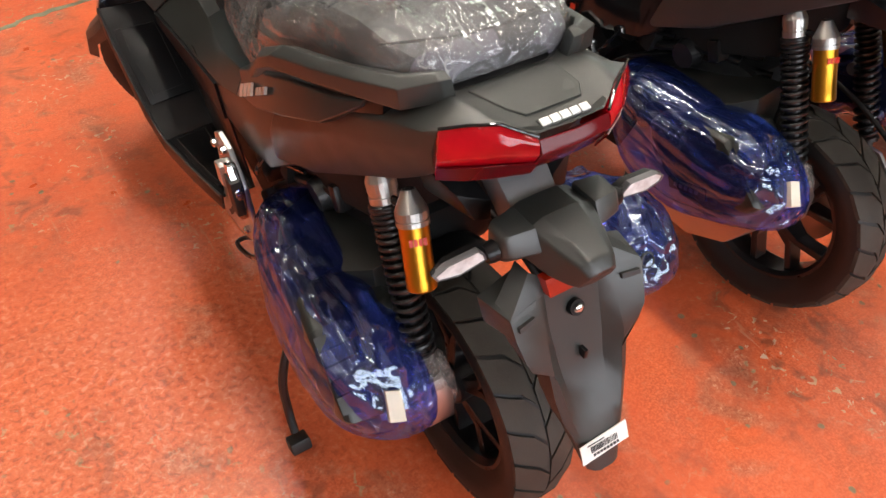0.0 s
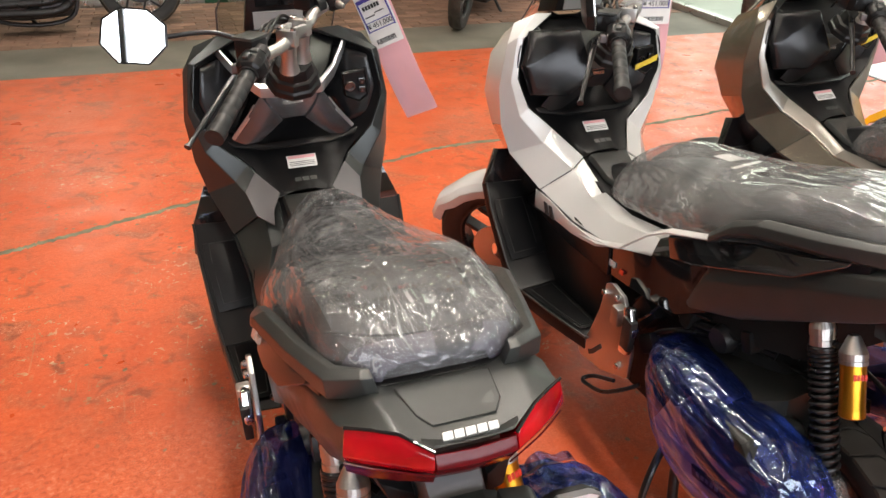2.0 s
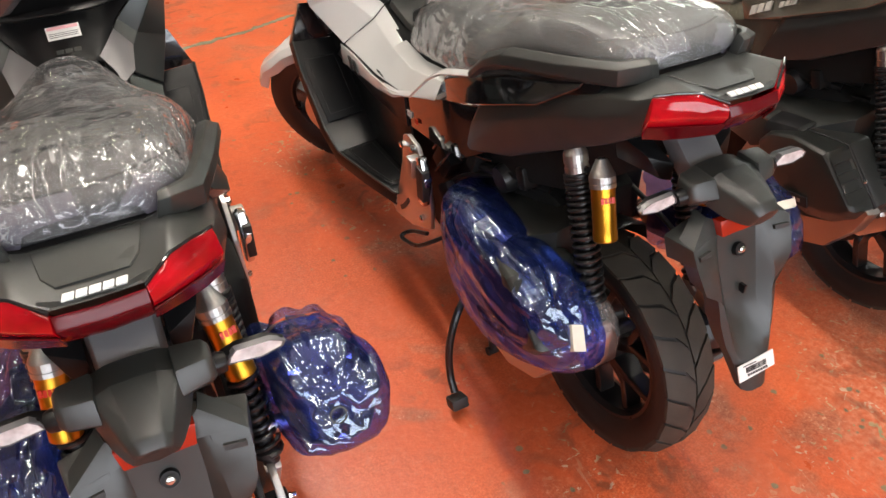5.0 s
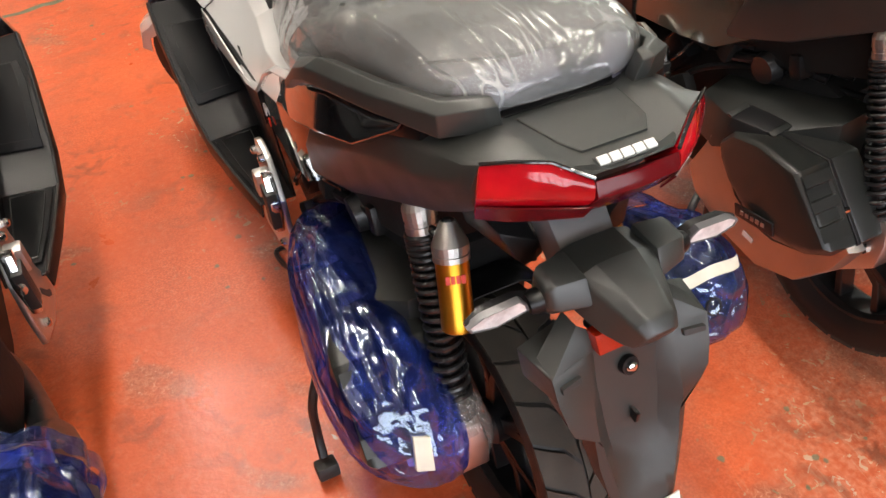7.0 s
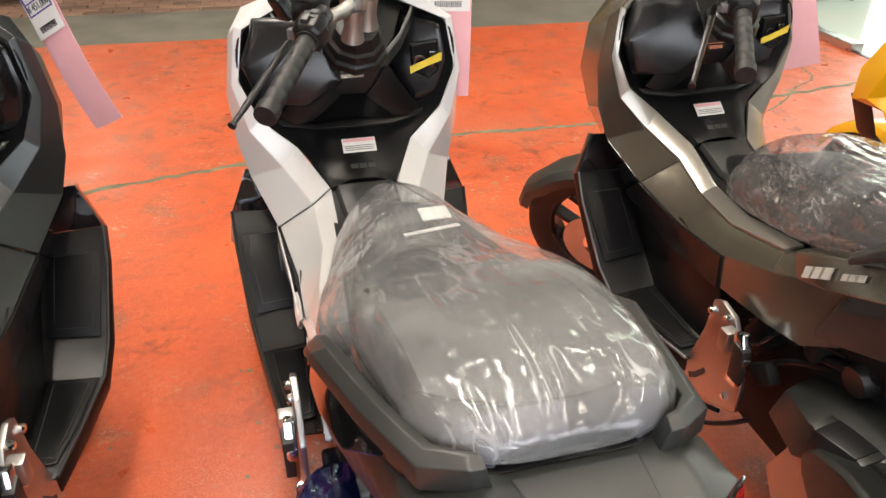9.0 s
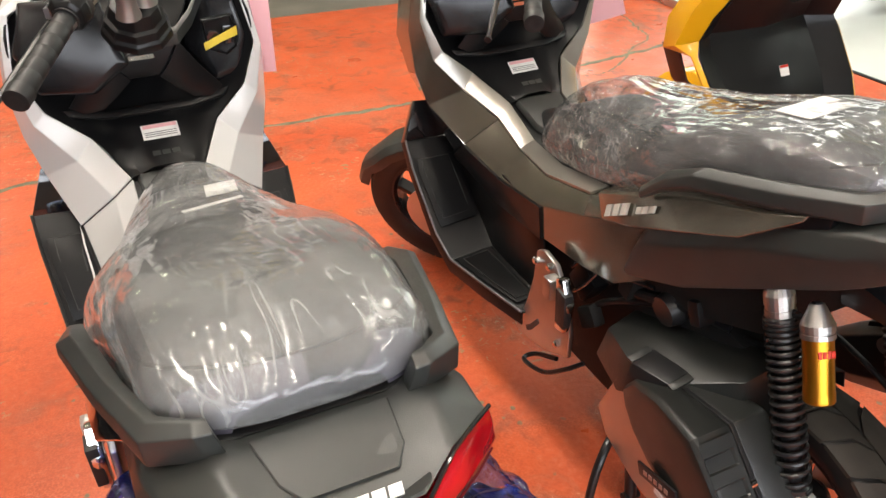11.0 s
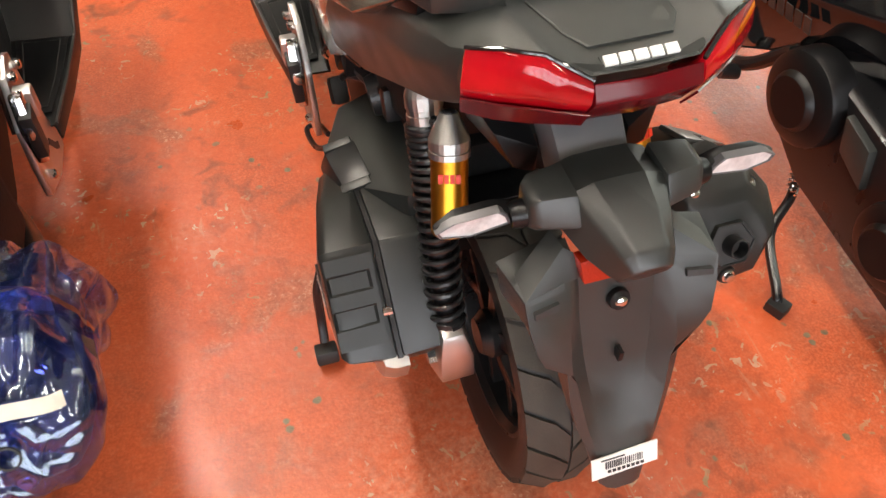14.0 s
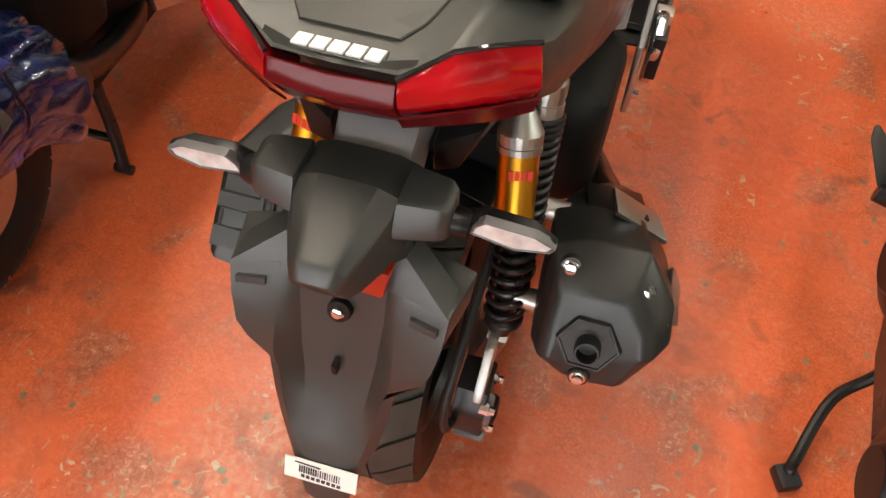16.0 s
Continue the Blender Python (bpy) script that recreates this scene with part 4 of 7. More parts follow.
    me = P("meter", loft(hood), PLASTIC_DARK, bevel=.006)
    bars_on(me, "meter_screen", LCD, (0, 1.213, 1.142), (1, 0, 0), (0, -.2, 1), [(0, 0, .125, .045)], .003, "grey meter screen")
    bars_on(me, "meter_hood_face", GLOSS_BLACK, (0, 1.203, 1.195), (1, 0, 0), (0, -.2, 1), [(0, 0, .11, .034)], .003)
    g = []
    for k in range(7):
        z = 1.02 + k * .038
        w = .15 - .012 * max(0, k - 4) ** 2
        g.append([(w * u, 1.455 - .10 * u * u - .035 * k, z) for u in (-1, -.66, -.33, 0, .33, .66, 1)])
    ws = P("windscreen", sheet(dense(g, 3), .003), SCREEN, "clear windscreen", sharp=60)
    put("screen_edge", tube([q[0] for q in g] + list(g[-1][1:-1]) + [q[-1] for q in g[::-1]], .0022, 8), GREY_PLASTIC, ws)

    # --- steering: handlebar and front wheel
    Sm = steer()
    inv = Sm.inverted()
    gl = {k: inv @ Vector(p) for k, p in dict(end=(-.214, .657, 1.050), inner=(-.119, .837, 1.116), clamp=(.004, .981, 1.155), lever=(-.267, .748, 1.003)).items()}
    bar = tube([Sm @ p for p in smooth_path([gl["inner"] + Vector((-.02, -.01, -.004)), gl["inner"].lerp(gl["clamp"], .45) + Vector((0, .012, 0)), gl["clamp"] + Vector((-.06, 0, .0)), gl["clamp"], gl["clamp"] + Vector((.06, 0, 0)),
                Vector(flip([gl["inner"].lerp(gl["clamp"], .45)])[0]) + Vector((0, .012, 0)), Vector(flip([gl["inner"]])[0]) + Vector((.02, -.01, -.004))])], .0135, 14)
    hb = P("handlebar", bar, ALLOY, "bare alloy handlebar")
    for s in (1, -1):
        f = (lambda v: v) if s > 0 else (lambda v: Vector((-v.x, v.y, v.z)))
        e, i = Sm @ f(gl["end"]), Sm @ f(gl["inner"])
        prof = [(0, .008), (-.006, .012), (0, .0195), (.11, .0205), (.115, .0160), (.128, .0160)]
        for k in range(6):
            q = .14 + k * .142
            prof += [(q, .0165), (q + .012, .0176), (q + .118, .0176), (q + .130, .0165)]
        put("grip", turned(e, i, prof + [(1, .0165), (1, .02)]), RUBBER_SOFT, hb, "ribbed black rubber grip")
        d = (i - e).normalized()
        side = d.cross(Vector((0, 0, 1))).normalized()
        up_ = side.cross(d)
        ax_ = Matrix((d, side, up_)).transposed()
        at_ = lambda a_, b_, c_: i + ax_ @ Vector((a_, b_, c_))
        sw = put("switch_box", loft([[at_(a_, w_ * x_, h_ * z_ + .002) for x_, z_ in ((-1, -.55), (-.6, -1), (.6, -1), (1, -.5), (1, .5), (.55, 1), (-.55, 1), (-1, .6))] for a_, w_, h_ in ((-.002, .020, .020), (.004, .027, .027), (.028, .030, .030), (.050, .027, .028), (.058, .020, .020))]), PLASTIC_DARK, hb, bevel=.002)
        put("box_seam", turned(at_(.024, 0, .002), at_(.027, 0, .002), [(0, .028), (0, .0325), (1, .0325), (1, .028)], 16), PLASTIC, sw)
        put("switch_button", box(at_(.018, -.004, .032), (.018, .014, .010), turn=ax_), PLASTIC, sw, bevel=.002)
        put("switch_button", box(at_(.042, .006, .030), (.012, .016, .010), turn=ax_), PLASTIC, sw, bevel=.002)
        put("thumb_lever", loft([[at_(.012 + a_, -.026 - b_, c_) for a_, c_ in ((0, -.010), (.018, -.012), (.022, .004), (.004, .008))] for b_ in (0, .008, .018)]), GREY_PLASTIC, sw, bevel=.002)
        put("switch_clip", turned(at_(.036, -.024, -.010), at_(.036, -.046, -.014), [(0, .011), (.6, .010), (1, .005)], 10), ALLOY, sw)
        put("grip_collar", turned(i - d * .006, i + d * .001, [(0, .016), (0, .0215), (1, .0215), (1, .016)], 18), RUBBER_SOFT, hb)
        lt = Sm @ f(gl["lever"])
        piv = i + d * .05 + (lt - e) * .55
        put("brake_lever", tube(smooth_path([piv, piv.lerp(lt, .4) + Vector((0, 0, .004)), piv.lerp(lt, .85), lt]), [.0075] * 6 + [.0062] * 6 + [.005] * 5 + [.0075, .008], 8), BLACK_METAL, hb)
        mc = i + d * .075 + (lt - e).normalized() * .03
        rt_ = Matrix.Rotation(radians(STEER), 3, "Z")
        rs = put("reservoir", box(mc + Vector((0, 0, .022)), (.058, .050, .044), turn=rt_), PLASTIC_DARK, hb, bevel=.008)
        put("reservoir_cap", box(mc + Vector((0, 0, .047)), (.064, .054, .007), turn=rt_), PLASTIC, rs, bevel=.002)
        put("sight_glass", turned(mc + rt_ @ Vector((0, -.024, .022)), mc + rt_ @ Vector((0, -.029, .022)), [(0, .011), (.8, .011), (1, .008), (.9, .008)], 14), ALLOY, rs)
        put("lever_clamp", turned(i + d * .064, i + d * .084, [(0, .015), (0, .022), (1, .022), (1, .015)], 16), BLACK_METAL, hb)
        # mirror on its stalk
        c = Vector((-.335, .93, 1.19)) if s > 0 else Sm @ Vector((.34, .93, 1.26))
        if not trim["mirror_open"]:
            c = mc + (Vector((-.035, .03, .055)) if s > 0 else Vector((.05, .05, .08)))
        st = put("mirror_stalk", tube(smooth_path([mc + Vector((0, 0, .03)), mc.lerp(c, .35) + Vector((0, .02, .035)), mc.lerp(c, .85) + Vector((0, .012, 0))]), .0055, 8), BLACK_METAL, hb)
        rot = mirror_turn if s > 0 else Matrix.Rotation(radians(20), 3, "Z") @ Matrix.Rotation(radians(80), 3, "X")
        shape = [(-.072, -.010), (-.060, .040), (-.022, .062), (.035, .055), (.068, .022), (.064, -.022), (.024, -.058), (-.040, -.052)]
        rings = [[c + rot @ Vector((x * k, y * k, zz)) for x, y in shape] for k, zz in ((.55, -.026), (.9, -.016), (1, -.002), (1, .003), (.95, .004))]
        put("mirror_housing", loft(rings), PLASTIC_DARK, st, bevel=.0)
        put("mirror_face", loft([[c + rot @ Vector((x * .93, y * .93, .0042)) for x, y in shape], [c + rot @ Vector((x * .93, y * .93, .0056)) for x, y in shape]]), MIRROR, st, "silvered mirror glass", sharp=20)
    # clamps and risers
    rz = Matrix.Rotation(radians(STEER), 3, "Z")
    for x in (-.026, .026):
        c = Sm @ (gl["clamp"] + Vector((x, 0, 0)))
        cl = put("bar_clamp", box(c + Vector((0, 0, .006)), (.022, .05, .036), turn=rz), ALLOY, hb, bevel=.004)
        for dy in (-.017, .017):
            q = c + rz @ Vector((0, dy, 0))
            put("clamp_bolt", turned(q + Vector((0, 0, .02)), q + Vector((0, 0, .030)), [(0, .0075), (.8, .0075), (1, .0055)], 10), CHROME, cl)
        put("riser", turned(c + Vector((0, 0, -.01)), c + Vector((0, .02, -.075)), [(0, .021), (.25, .019), (.6, .018), (1, .024)], 16), ALLOY, hb)
    for dy in (-.020, .020):
        put("clamp_bridge", box(Sm @ gl["clamp"] + rz @ Vector((0, dy, .014)), (.052, .014, .020), turn=rz), ALLOY, hb, bevel=.004)
    P("steering_cover", turned((0, 1.045, 1.028), (0, 1.012, 1.088), [(0, .068), (.22, .066), (.30, .060), (.55, .058), (.60, .050), (.8, .048), (1, .044)], 9), PLASTIC_DARK, bevel=.002)
    bm = bmesh.new()
    i = Sm @ gl["inner"]
    for k in range(3):
        tube(smooth_path([i + Vector((.03, .05, .01 + .006 * k)), Vector((-.06 + .02 * k, 1.02, 1.17 + .01 * k)), Vector((.02, 1.10, 1.15)), Vector((.03, 1.16, 1.08))]), .004, 6, bm)
    P("control_cable", bm, RUBBER_SOFT)
    # front wheel
    tyre_parts(root, (0, 1.45, .274), .268, .055, .185, Sm, 30)
    bm = bmesh.new()
    for s in (-1, 1):
        turned(Sm @ Vector((s * .088, 1.45, .268)), Sm @ Vector((s * .088, 1.255, .72)), [(0, .025), (.45, .025), (.46, .019), (1, .019)], 14, bm)
    P("front_fork", bm, BLACK_METAL)
    disc = bmesh.new()
    prof = [(-.074, .05), (-.074, .12), (-.070, .12), (-.070, .05)]
    loft([[Sm @ Vector((x, 1.45 + r * math.sin(2 * math.pi * k / 40), .268 + r * math.cos(2 * math.pi * k / 40))) for k in range(40)] for x, r in prof + prof[:1]], cap=False, bm=disc)
    P("brake_disc", disc, ALLOY)
    g = []
    for k in range(11):
        a = radians(-62 + k * 13.0)
        r = .292 + .012 * (k < 2) + .02 * (k > 8)
        w = .072 - .012 * (k > 8) - .01 * (k < 2)
        g.append([Sm @ Vector((x * w, 1.45 + (r - dz) * math.sin(a), .268 + (r - dz) * math.cos(a))) for x, dz in ((-1, .05), (-.97, .02), (-.6, .004), (0, 0), (.6, .004), (.97, .02), (1, .05))])
    P("front_fender", sheet(g, .003), trim["fender"], bevel=.003)

    # --- floorboards and leg panels
    board = [
        [(-.178, .66, .60), (-.162, .63, .385), (-.232, .645, .376), (-.236, .638, .345)],
        [(-.175, .78, .625), (-.155, .8, .37), (-.250, .8, .362), (-.255, .8, .325)],
        [(-.160, .95, .625), (-.14, .97, .355), (-.265, .97, .346), (-.270, .97, .31)],
        [(-.150, 1.06, .62), (-.135, 1.045, .405), (-.276, 1.035, .395), (-.284, 1.055, .375)],
        [(-.150, 1.18, .625), (-.145, 1.16, .545), (-.291, 1.145, .545), (-.297, 1.165, .53)],
        [(-.150, 1.21, .66), (-.150, 1.20, .60), (-.292, 1.185, .615), (-.297, 1.21, .60)],
        [(-.155, 1.22, .72), (-.155, 1.22, .70), (-.250, 1.205, .715), (-.245, 1.25, .70)]]
    pad = [[(-.175, .675, .386), (-.226, .68, .379)], [(-.165, .8, .3745), (-.243, .8, .367)], [(-.152, .96, .3605), (-.256, .96, .3515)]]
    pad2 = [[(-.150, 1.045, .418), (-.262, 1.04, .410)], [(-.158, 1.145, .53), (-.278, 1.135, .53)], [(-.165, 1.165, .56), (-.276, 1.158, .565)]]
    for s, f in ((1, lambda r: r), (-1, flipped)):
        fb = P("floorboard", sheet(f(board[:6]), .005), PLASTIC_DARK, bevel=.005)
        put("toe_cover", sheet(dense(f(board[5:]), 3), .005), GLOSS_BLACK, fb, "glossy black toe cover", bevel=.002)
        put("floor_pad", sheet(f([[(x, y, z + .002) for x, y, z in r] for r in pad]), .002), PLASTIC_DARK, fb, bevel=.002)
        put("toe_pad", sheet(f([[(x, y - .003, z + .002) for x, y, z in r] for r in pad2]), .002), PLASTIC_DARK, fb, bevel=.002)
        for pd, dy_ in ((pad, 0), (pad2, -.006)):
            g_ = [[Vector(q_[0]).lerp(Vector(q_[1]), u_) + Vector((0, dy_ * .5, .0045)) for u_ in (.14, .86)] for q_ in pd]
            loop_ = [g_[0][0].lerp(g_[1][0], .12), g_[1][0], g_[2][0].lerp(g_[1][0], .1), g_[2][1].lerp(g_[1][1], .1), g_[1][1], g_[0][1].lerp(g_[1][1], .12)]
            put("pad_line", tube(f([loop_ + loop_[:1]])[0], .0014, 6), PLASTIC, fb)
        edge = f([[r[2] for r in board[:6]]])[0]
        put("edge_trim", tube([Vector(p) + Vector((-.001 * s, 0, .002)) for p in edge], .0035, 8), trim["edge"], fb)
        # pillion step bracket
        pl = [(.602, .572), (.575, .585), (.525, .575), (.475, .505), (.462, .437), (.464, .368), (.572, .318), (.672, .300), (.690, .316), (.645, .40), (.615, .49)]
        x0 = -.222 * s
        br = P("step_bracket", prism(pl, 0, x0, x0 + .012 * s), ALLOY, "bare alloy step bracket", bevel=.003)
        put("folding_step", loft([[(x0 - .004 * s, .490, .575), (x0 - .024 * s, .490, .575), (x0 - .024 * s, .462, .585), (x0 - .004 * s, .462, .585)], [(x0 - .004 * s, .480, .52), (x0 - .026 * s, .480, .52), (x0 - .026 * s, .438, .53), (x0 - .004 * s, .438, .53)], [(x0 - .004 * s, .490, .445), (x0 - .022 * s, .490, .445), (x0 - .022 * s, .455, .45), (x0 - .004 * s, .455, .45)]]), CHROME, br, "polished folding step", bevel=.006)
        put("step_pad", loft([[(x0 - .010 * s, .476, .56), (x0 - .030 * s, .476, .56), (x0 - .030 * s, .440, .555), (x0 - .010 * s, .440, .555)], [(x0 - .010 * s, .478, .47), (x0 - .028 * s, .478, .47), (x0 - .028 * s, .444, .47), (x0 - .010 * s, .444, .47)]]), RUBBER_SOFT, br, bevel=.003)
        put("step_hinge", box((x0 - .016 * s, .512, .535), (.03, .03, .05)), ALLOY, br, bevel=.005)
        for y, z in ((.596, .55), (.54, .565), (.500, .385)):
            put("bracket_bolt", turned((x0 + .004 * s, y, z), (x0 - .012 * s, y, z), [(0, .009), (.8, .009), (1, .006)], 10), CHROME, br)
        # black sliver laid on the plate for the darkness of its slot
        bm = prism([(.632, .330), (.612, .345), (.580, .385), (.588, .394), (.620, .356), (.640, .341)], 0, x0 - .0015 * s, x0 + .001 * s)
        put("bracket_slot_shade", bm, INK, br)
    # side stand, folded, and the centre stand that holds the rear wheel up
    P("side_stand", tube(smooth_path([(-.17, .47, .33), (-.20, .50, .30), (-.22, .56, .255), (-.225, .64, .235), (-.20, .63, .25), (-.19, .55, .29)]), .006, 8), BLACK_METAL)
    cs = P("centre_stand", tube(smooth_path([(-.10, .36, .26), (-.105, .35, .12), (-.11, .33, .016)]), .014, 12), BLACK_METAL)
    put("stand_leg", tube(smooth_path([(.10, .36, .26), (.105, .35, .12), (.11, .33, .016)]), .014, 12), BLACK_METAL, cs)
    put("stand_bridge", tube([(-.107, .345, .09), (.107, .345, .09)], .010, 10), BLACK_METAL, cs)
    lv = put("stand_lever", tube(smooth_path([(-.15, .33, .30), (-.24, .28, .27), (-.285, .255, .19), (-.292, .245, .10), (-.296, .215, .055)]), .0095, 10), BLACK_METAL, cs)
    put("lever_pad", box((-.297, .198, .038), (.045, .04, .03), turn=Matrix.Rotation(radians(-20), 3, "X")), RUBBER_SOFT, lv, bevel=.006)
    for x in (-.11, .11):
        put("stand_foot", turned((x - .02, .33, .012), (x + .02, .33, .012), [(0, .012), (1, .012)], 12), BLACK_METAL, cs)

    # --- engine and drive on the left, exhaust on the right
    out = [(-.098, .452), (-.075, .405), (-.025, .362), (.055, .330), (.125, .328), (.195, .362), (.235, .415), (.25, .468), (.215, .518), (.13, .552), (.018, .566)]
    c = (sum(p[0] for p in out) / len(out), sum(p[1] for p in out) / len(out))
    shr = lambda k, dy=0.0: [(c[0] + (p[0] - c[0]) * k + dy, c[1] + (p[1] - c[1]) * k) for p in out]
    at = lambda poly, x: [(x, y, z) for y, z in poly]
    drive = P("drive_case", loft([at(shr(.86), -.118), at(shr(1), -.138), at(shr(1.01), -.203)]), CASE, bevel=.006)
    put("case_seam", loft([at(shr(1.015), -.203), at(shr(1.015), -.211)]), BLACK_METAL, drive, bevel=.001, seg=1)

    def outer(dx, lift, k=1.0):
        # the cover is widest at its rear and its lower flank draws in
        return [(-.286 + max(0, y - .04) * .20 + dx, y, z + max(0, .475 - z) * lift) for y, z in shr(k)]
    cov = put("case_cover", loft([at(shr(1), -.211), outer(.048, .12), outer(.010, .40, .995), outer(.0, .50, .94), outer(-.001, .55, .80)]), CASE, drive, "dark grey ribbed drive cover", bevel=.005, seg=2, sharp=24)
    # skin on the sloping rear of the cover with two pockets pressed into it
    nrm, dn_ = Vector((0, -.70, .714)), Vector((0, -.714, -.70))
    o = Vector((-.246, -.040, .512)) + nrm * .004
    us, vs_ = (-.036, -.032, .020, .024, .030), (-.068, -.046, -.043, -.021, -.018, .002, .005, .027, .030, .058)
    bm = bmesh.new()
    hgt = lambda i, j: -.0045 if i in (1, 2) and j in (2, 3, 6, 7) else .0
    gv = [[bm.verts.new(o + Vector((1, 0, 0)) * (u - .003 * j / 9) + dn_ * v + nrm * hgt(i, j)) for i, u in enumerate(us)] for j, v in enumerate(vs_)]
    for r_, q_ in zip(gv, gv[1:]):
        for i in range(len(us) - 1):
            bm.faces.new((r_[i], r_[i + 1], q_[i + 1], q_[i]))
    bmesh.ops.solidify(bm, geom=bm.faces[:], thickness=.006)
    put("cover_skin", bm, CASE, cov, sharp=20)
    for y, z in ((.012, .548), (-.05, .497), (-.085, .45), (-.03, .35), (.12, .30)):
        put("case_bolt", turned((-.205, y, z), (-.220, y, z), [(0, .007), (.8, .007), (1, .004)], 10), CHROME, drive)
    put("cover_badge", prism([(.02, .405), (.12, .385), (.13, .41), (.03, .432)], 0, -.282, -.2875), BLACK_METAL, cov, bevel=.002)
    bars_on(cov, "badge_print", ALLOY, (-.2880, .075, .4085), (0, -.98, .2), (0, .2, .98), [(-.03 + k * .014, 0, .009, .009) for k in range(5)], .001)
    low = [(.335, .35), (.30, .298), (.20, .258), (.08, .246), (-.02, .288), (-.085, .375), (-.108, .440), (-.09, .452), (-.06, .40), (-.02, .365), (.06, .335), (.12, .335), (.185, .368), (.222, .42), (.24, .47), (.285, .465)]
    P("engine_sump", loft([at(low, -.196), at(low, -.215), at([(y * .97 + .004, z * .985 + .006) for y, z in low], -.230)]), ALLOY, "bare alloy lower engine case")
    bars_on(root, "case_label", PAPER, (-.2305, .12, .298), (0, -.98, -.1), (0, -.1, .98), [(0, 0, .03, .012)], .001)
    air = [[(-.07, .045, .50), (-.15, .045, .50), (-.15, .055, .600), (-.07, .055, .612)], [(-.07, .13, .50), (-.203, .13, .50), (-.203, .14, .550), (-.07, .14, .600)], [(-.07, .20, .48), (-.232, .20, .48), (-.226, .20, .540), (-.07, .20, .585)], [(-.07, .27, .44), (-.238, .27, .44), (-.228, .26, .528), (-.07, .26, .575)], [(-.08, .40, .42), (-.195, .40, .42), (-.185, .38, .50), (-.08, .38, .54)]]
    ab = P("air_box", loft(air), CASE, bevel=.008)
    for x, y, z in ((-.205, .140, .553), (-.212, .245, .540)):
        put("air_box_clip", box((x, y, z), (.046, .016, .008), turn=Matrix.Rotation(radians(-14), 3, "Y") @ Matrix.Rotation(radians(6), 3, "X")), CASE, ab, bevel=.003)
    put("inspection_cover", loft([[(-.236, .150, .520), (-.180, .150, .545), (-.180, .150, .560), (-.224, .150, .549)], [(-.242, .195, .512), (-.184, .195, .540), (-.184, .195, .556), (-.230, .195, .543)], [(-.244, .240, .505), (-.186, .240, .535), (-.186, .240, .549), (-.234, .240, .534)]]), BLACK_METAL, ab, "satin black inspection cover", bevel=.003)
    P("under_seat_box", loft([[(-.12, .06, .68), (.12, .06, .68), (.12, .06, .78), (-.12, .06, .78)], [(-.135, .20, .63), (.135, .20, .63), (.135, .20, .74), (-.135, .20, .74)], [(-.14, .40, .58), (.14, .40, .58), (.14, .40, .72), (-.14, .40, .72)], [(-.12, .62, .55), (.12, .62, .55), (.12, .62, .66), (-.12, .62, .66)]]), DEEP_BLACK, bevel=.01)
    # hoses in the darkest plastic: shade under the tail put into their colour
    for k, pts in enumerate(([(-.09, .16, .62), (-.13, .25, .625), (-.145, .36, .59), (-.10, .50, .56)], [(-.07, .12, .64), (-.11, .22, .64), (-.135, .38, .61), (-.11, .52, .58)], [(-.05, .10, .60), (-.09, .18, .60), (-.12, .30, .585), (-.155, .42, .53), (-.165, .50, .45)])):
        P("hose", tube(smooth_path(pts), .011 - .002 * k, 10), PLASTIC_DARK)
    P("throttle_body", turned((-.15, .27, .60), (-.03, .27, .62), [(0, .03), (.2, .036), (.3, .03), (.7, .03), (1, .04)], 16), BLACK_METAL)
    eng = [[(-.09, .12, .36), (.10, .12, .36), (.10, .12, .60), (-.09, .12, .60)], [(-.12, .30, .25), (.13, .30, .25), (.13, .30, .64), (-.12, .30, .66)], [(-.12, .62, .25), (.12, .62, .25), (.12, .62, .6), (-.12, .62, .6)], [(-.10, .95, .30), (.10, .95, .30), (.10, .95, .52), (-.10, .95, .52)]]
    P("engine_block", loft(eng), DEEP_BLACK, bevel=.01)
    for k, (x, y, z, a, b_, c_) in enumerate(((-.14, .44, .60, .05, .06, .05), (-.15, .36, .61, .04, .035, .06), (-.13, .52, .52, .06, .07, .08), (-.17, .46, .47, .03, .05, .06), (-.12, .20, .64, .05, .05, .03))):
        P("engine_fitting", box((x, y, z), (a, b_, c_), turn=Matrix.Rotation(.3 * k, 3, "X")), DEEP_BLACK if k % 2 else PLASTIC_DARK, bevel=.008)
    P("wiring", tube(smooth_path([(-.15, .30, .635), (-.175, .38, .625), (-.165, .44, .60), (-.185, .47, .55), (-.175, .52, .50)]), .0045, 7), GLOSS_BLACK)
    P("wiring", tube(smooth_path([(-.13, .32, .645), (-.165, .40, .64), (-.175, .48, .61), (-.17, .54, .55)]), .0035, 7), GLOSS_BLACK)
    hugger = []
    for k in range(9):
        a = radians(8 + k * 9)
        hugger.append([(x, .005 + (.285 - d) * math.sin(a), .278 + (.285 - d) * math.cos(a)) for x, d in ((-.082, .05), (-.078, .015), (-.04, 0), (.04, 0), (.078, .015), (.082, .05))])
    P("inner_fender", sheet(hugger, .003), PLASTIC_DARK, bevel=.003)
    cl = P("swingarm_end", loft([[(-.100, -.05, .31), (-.150, -.05, .31), (-.150, .06, .30), (-.100, .06, .30)], [(-.100, -.112, .37), (-.152, -.112, .37), (-.152, -.02, .40), (-.100, -.02, .40)], [(-.104, -.114, .43), (-.154, -.114, .43), (-.154, -.04, .45), (-.104, -.04, .45)], [(-.115, -.100, .468), (-.147, -.100, .468), (-.147, -.05, .475), (-.115, -.05, .475)]]), ALLOY, "bare alloy swingarm end", bevel=.006)
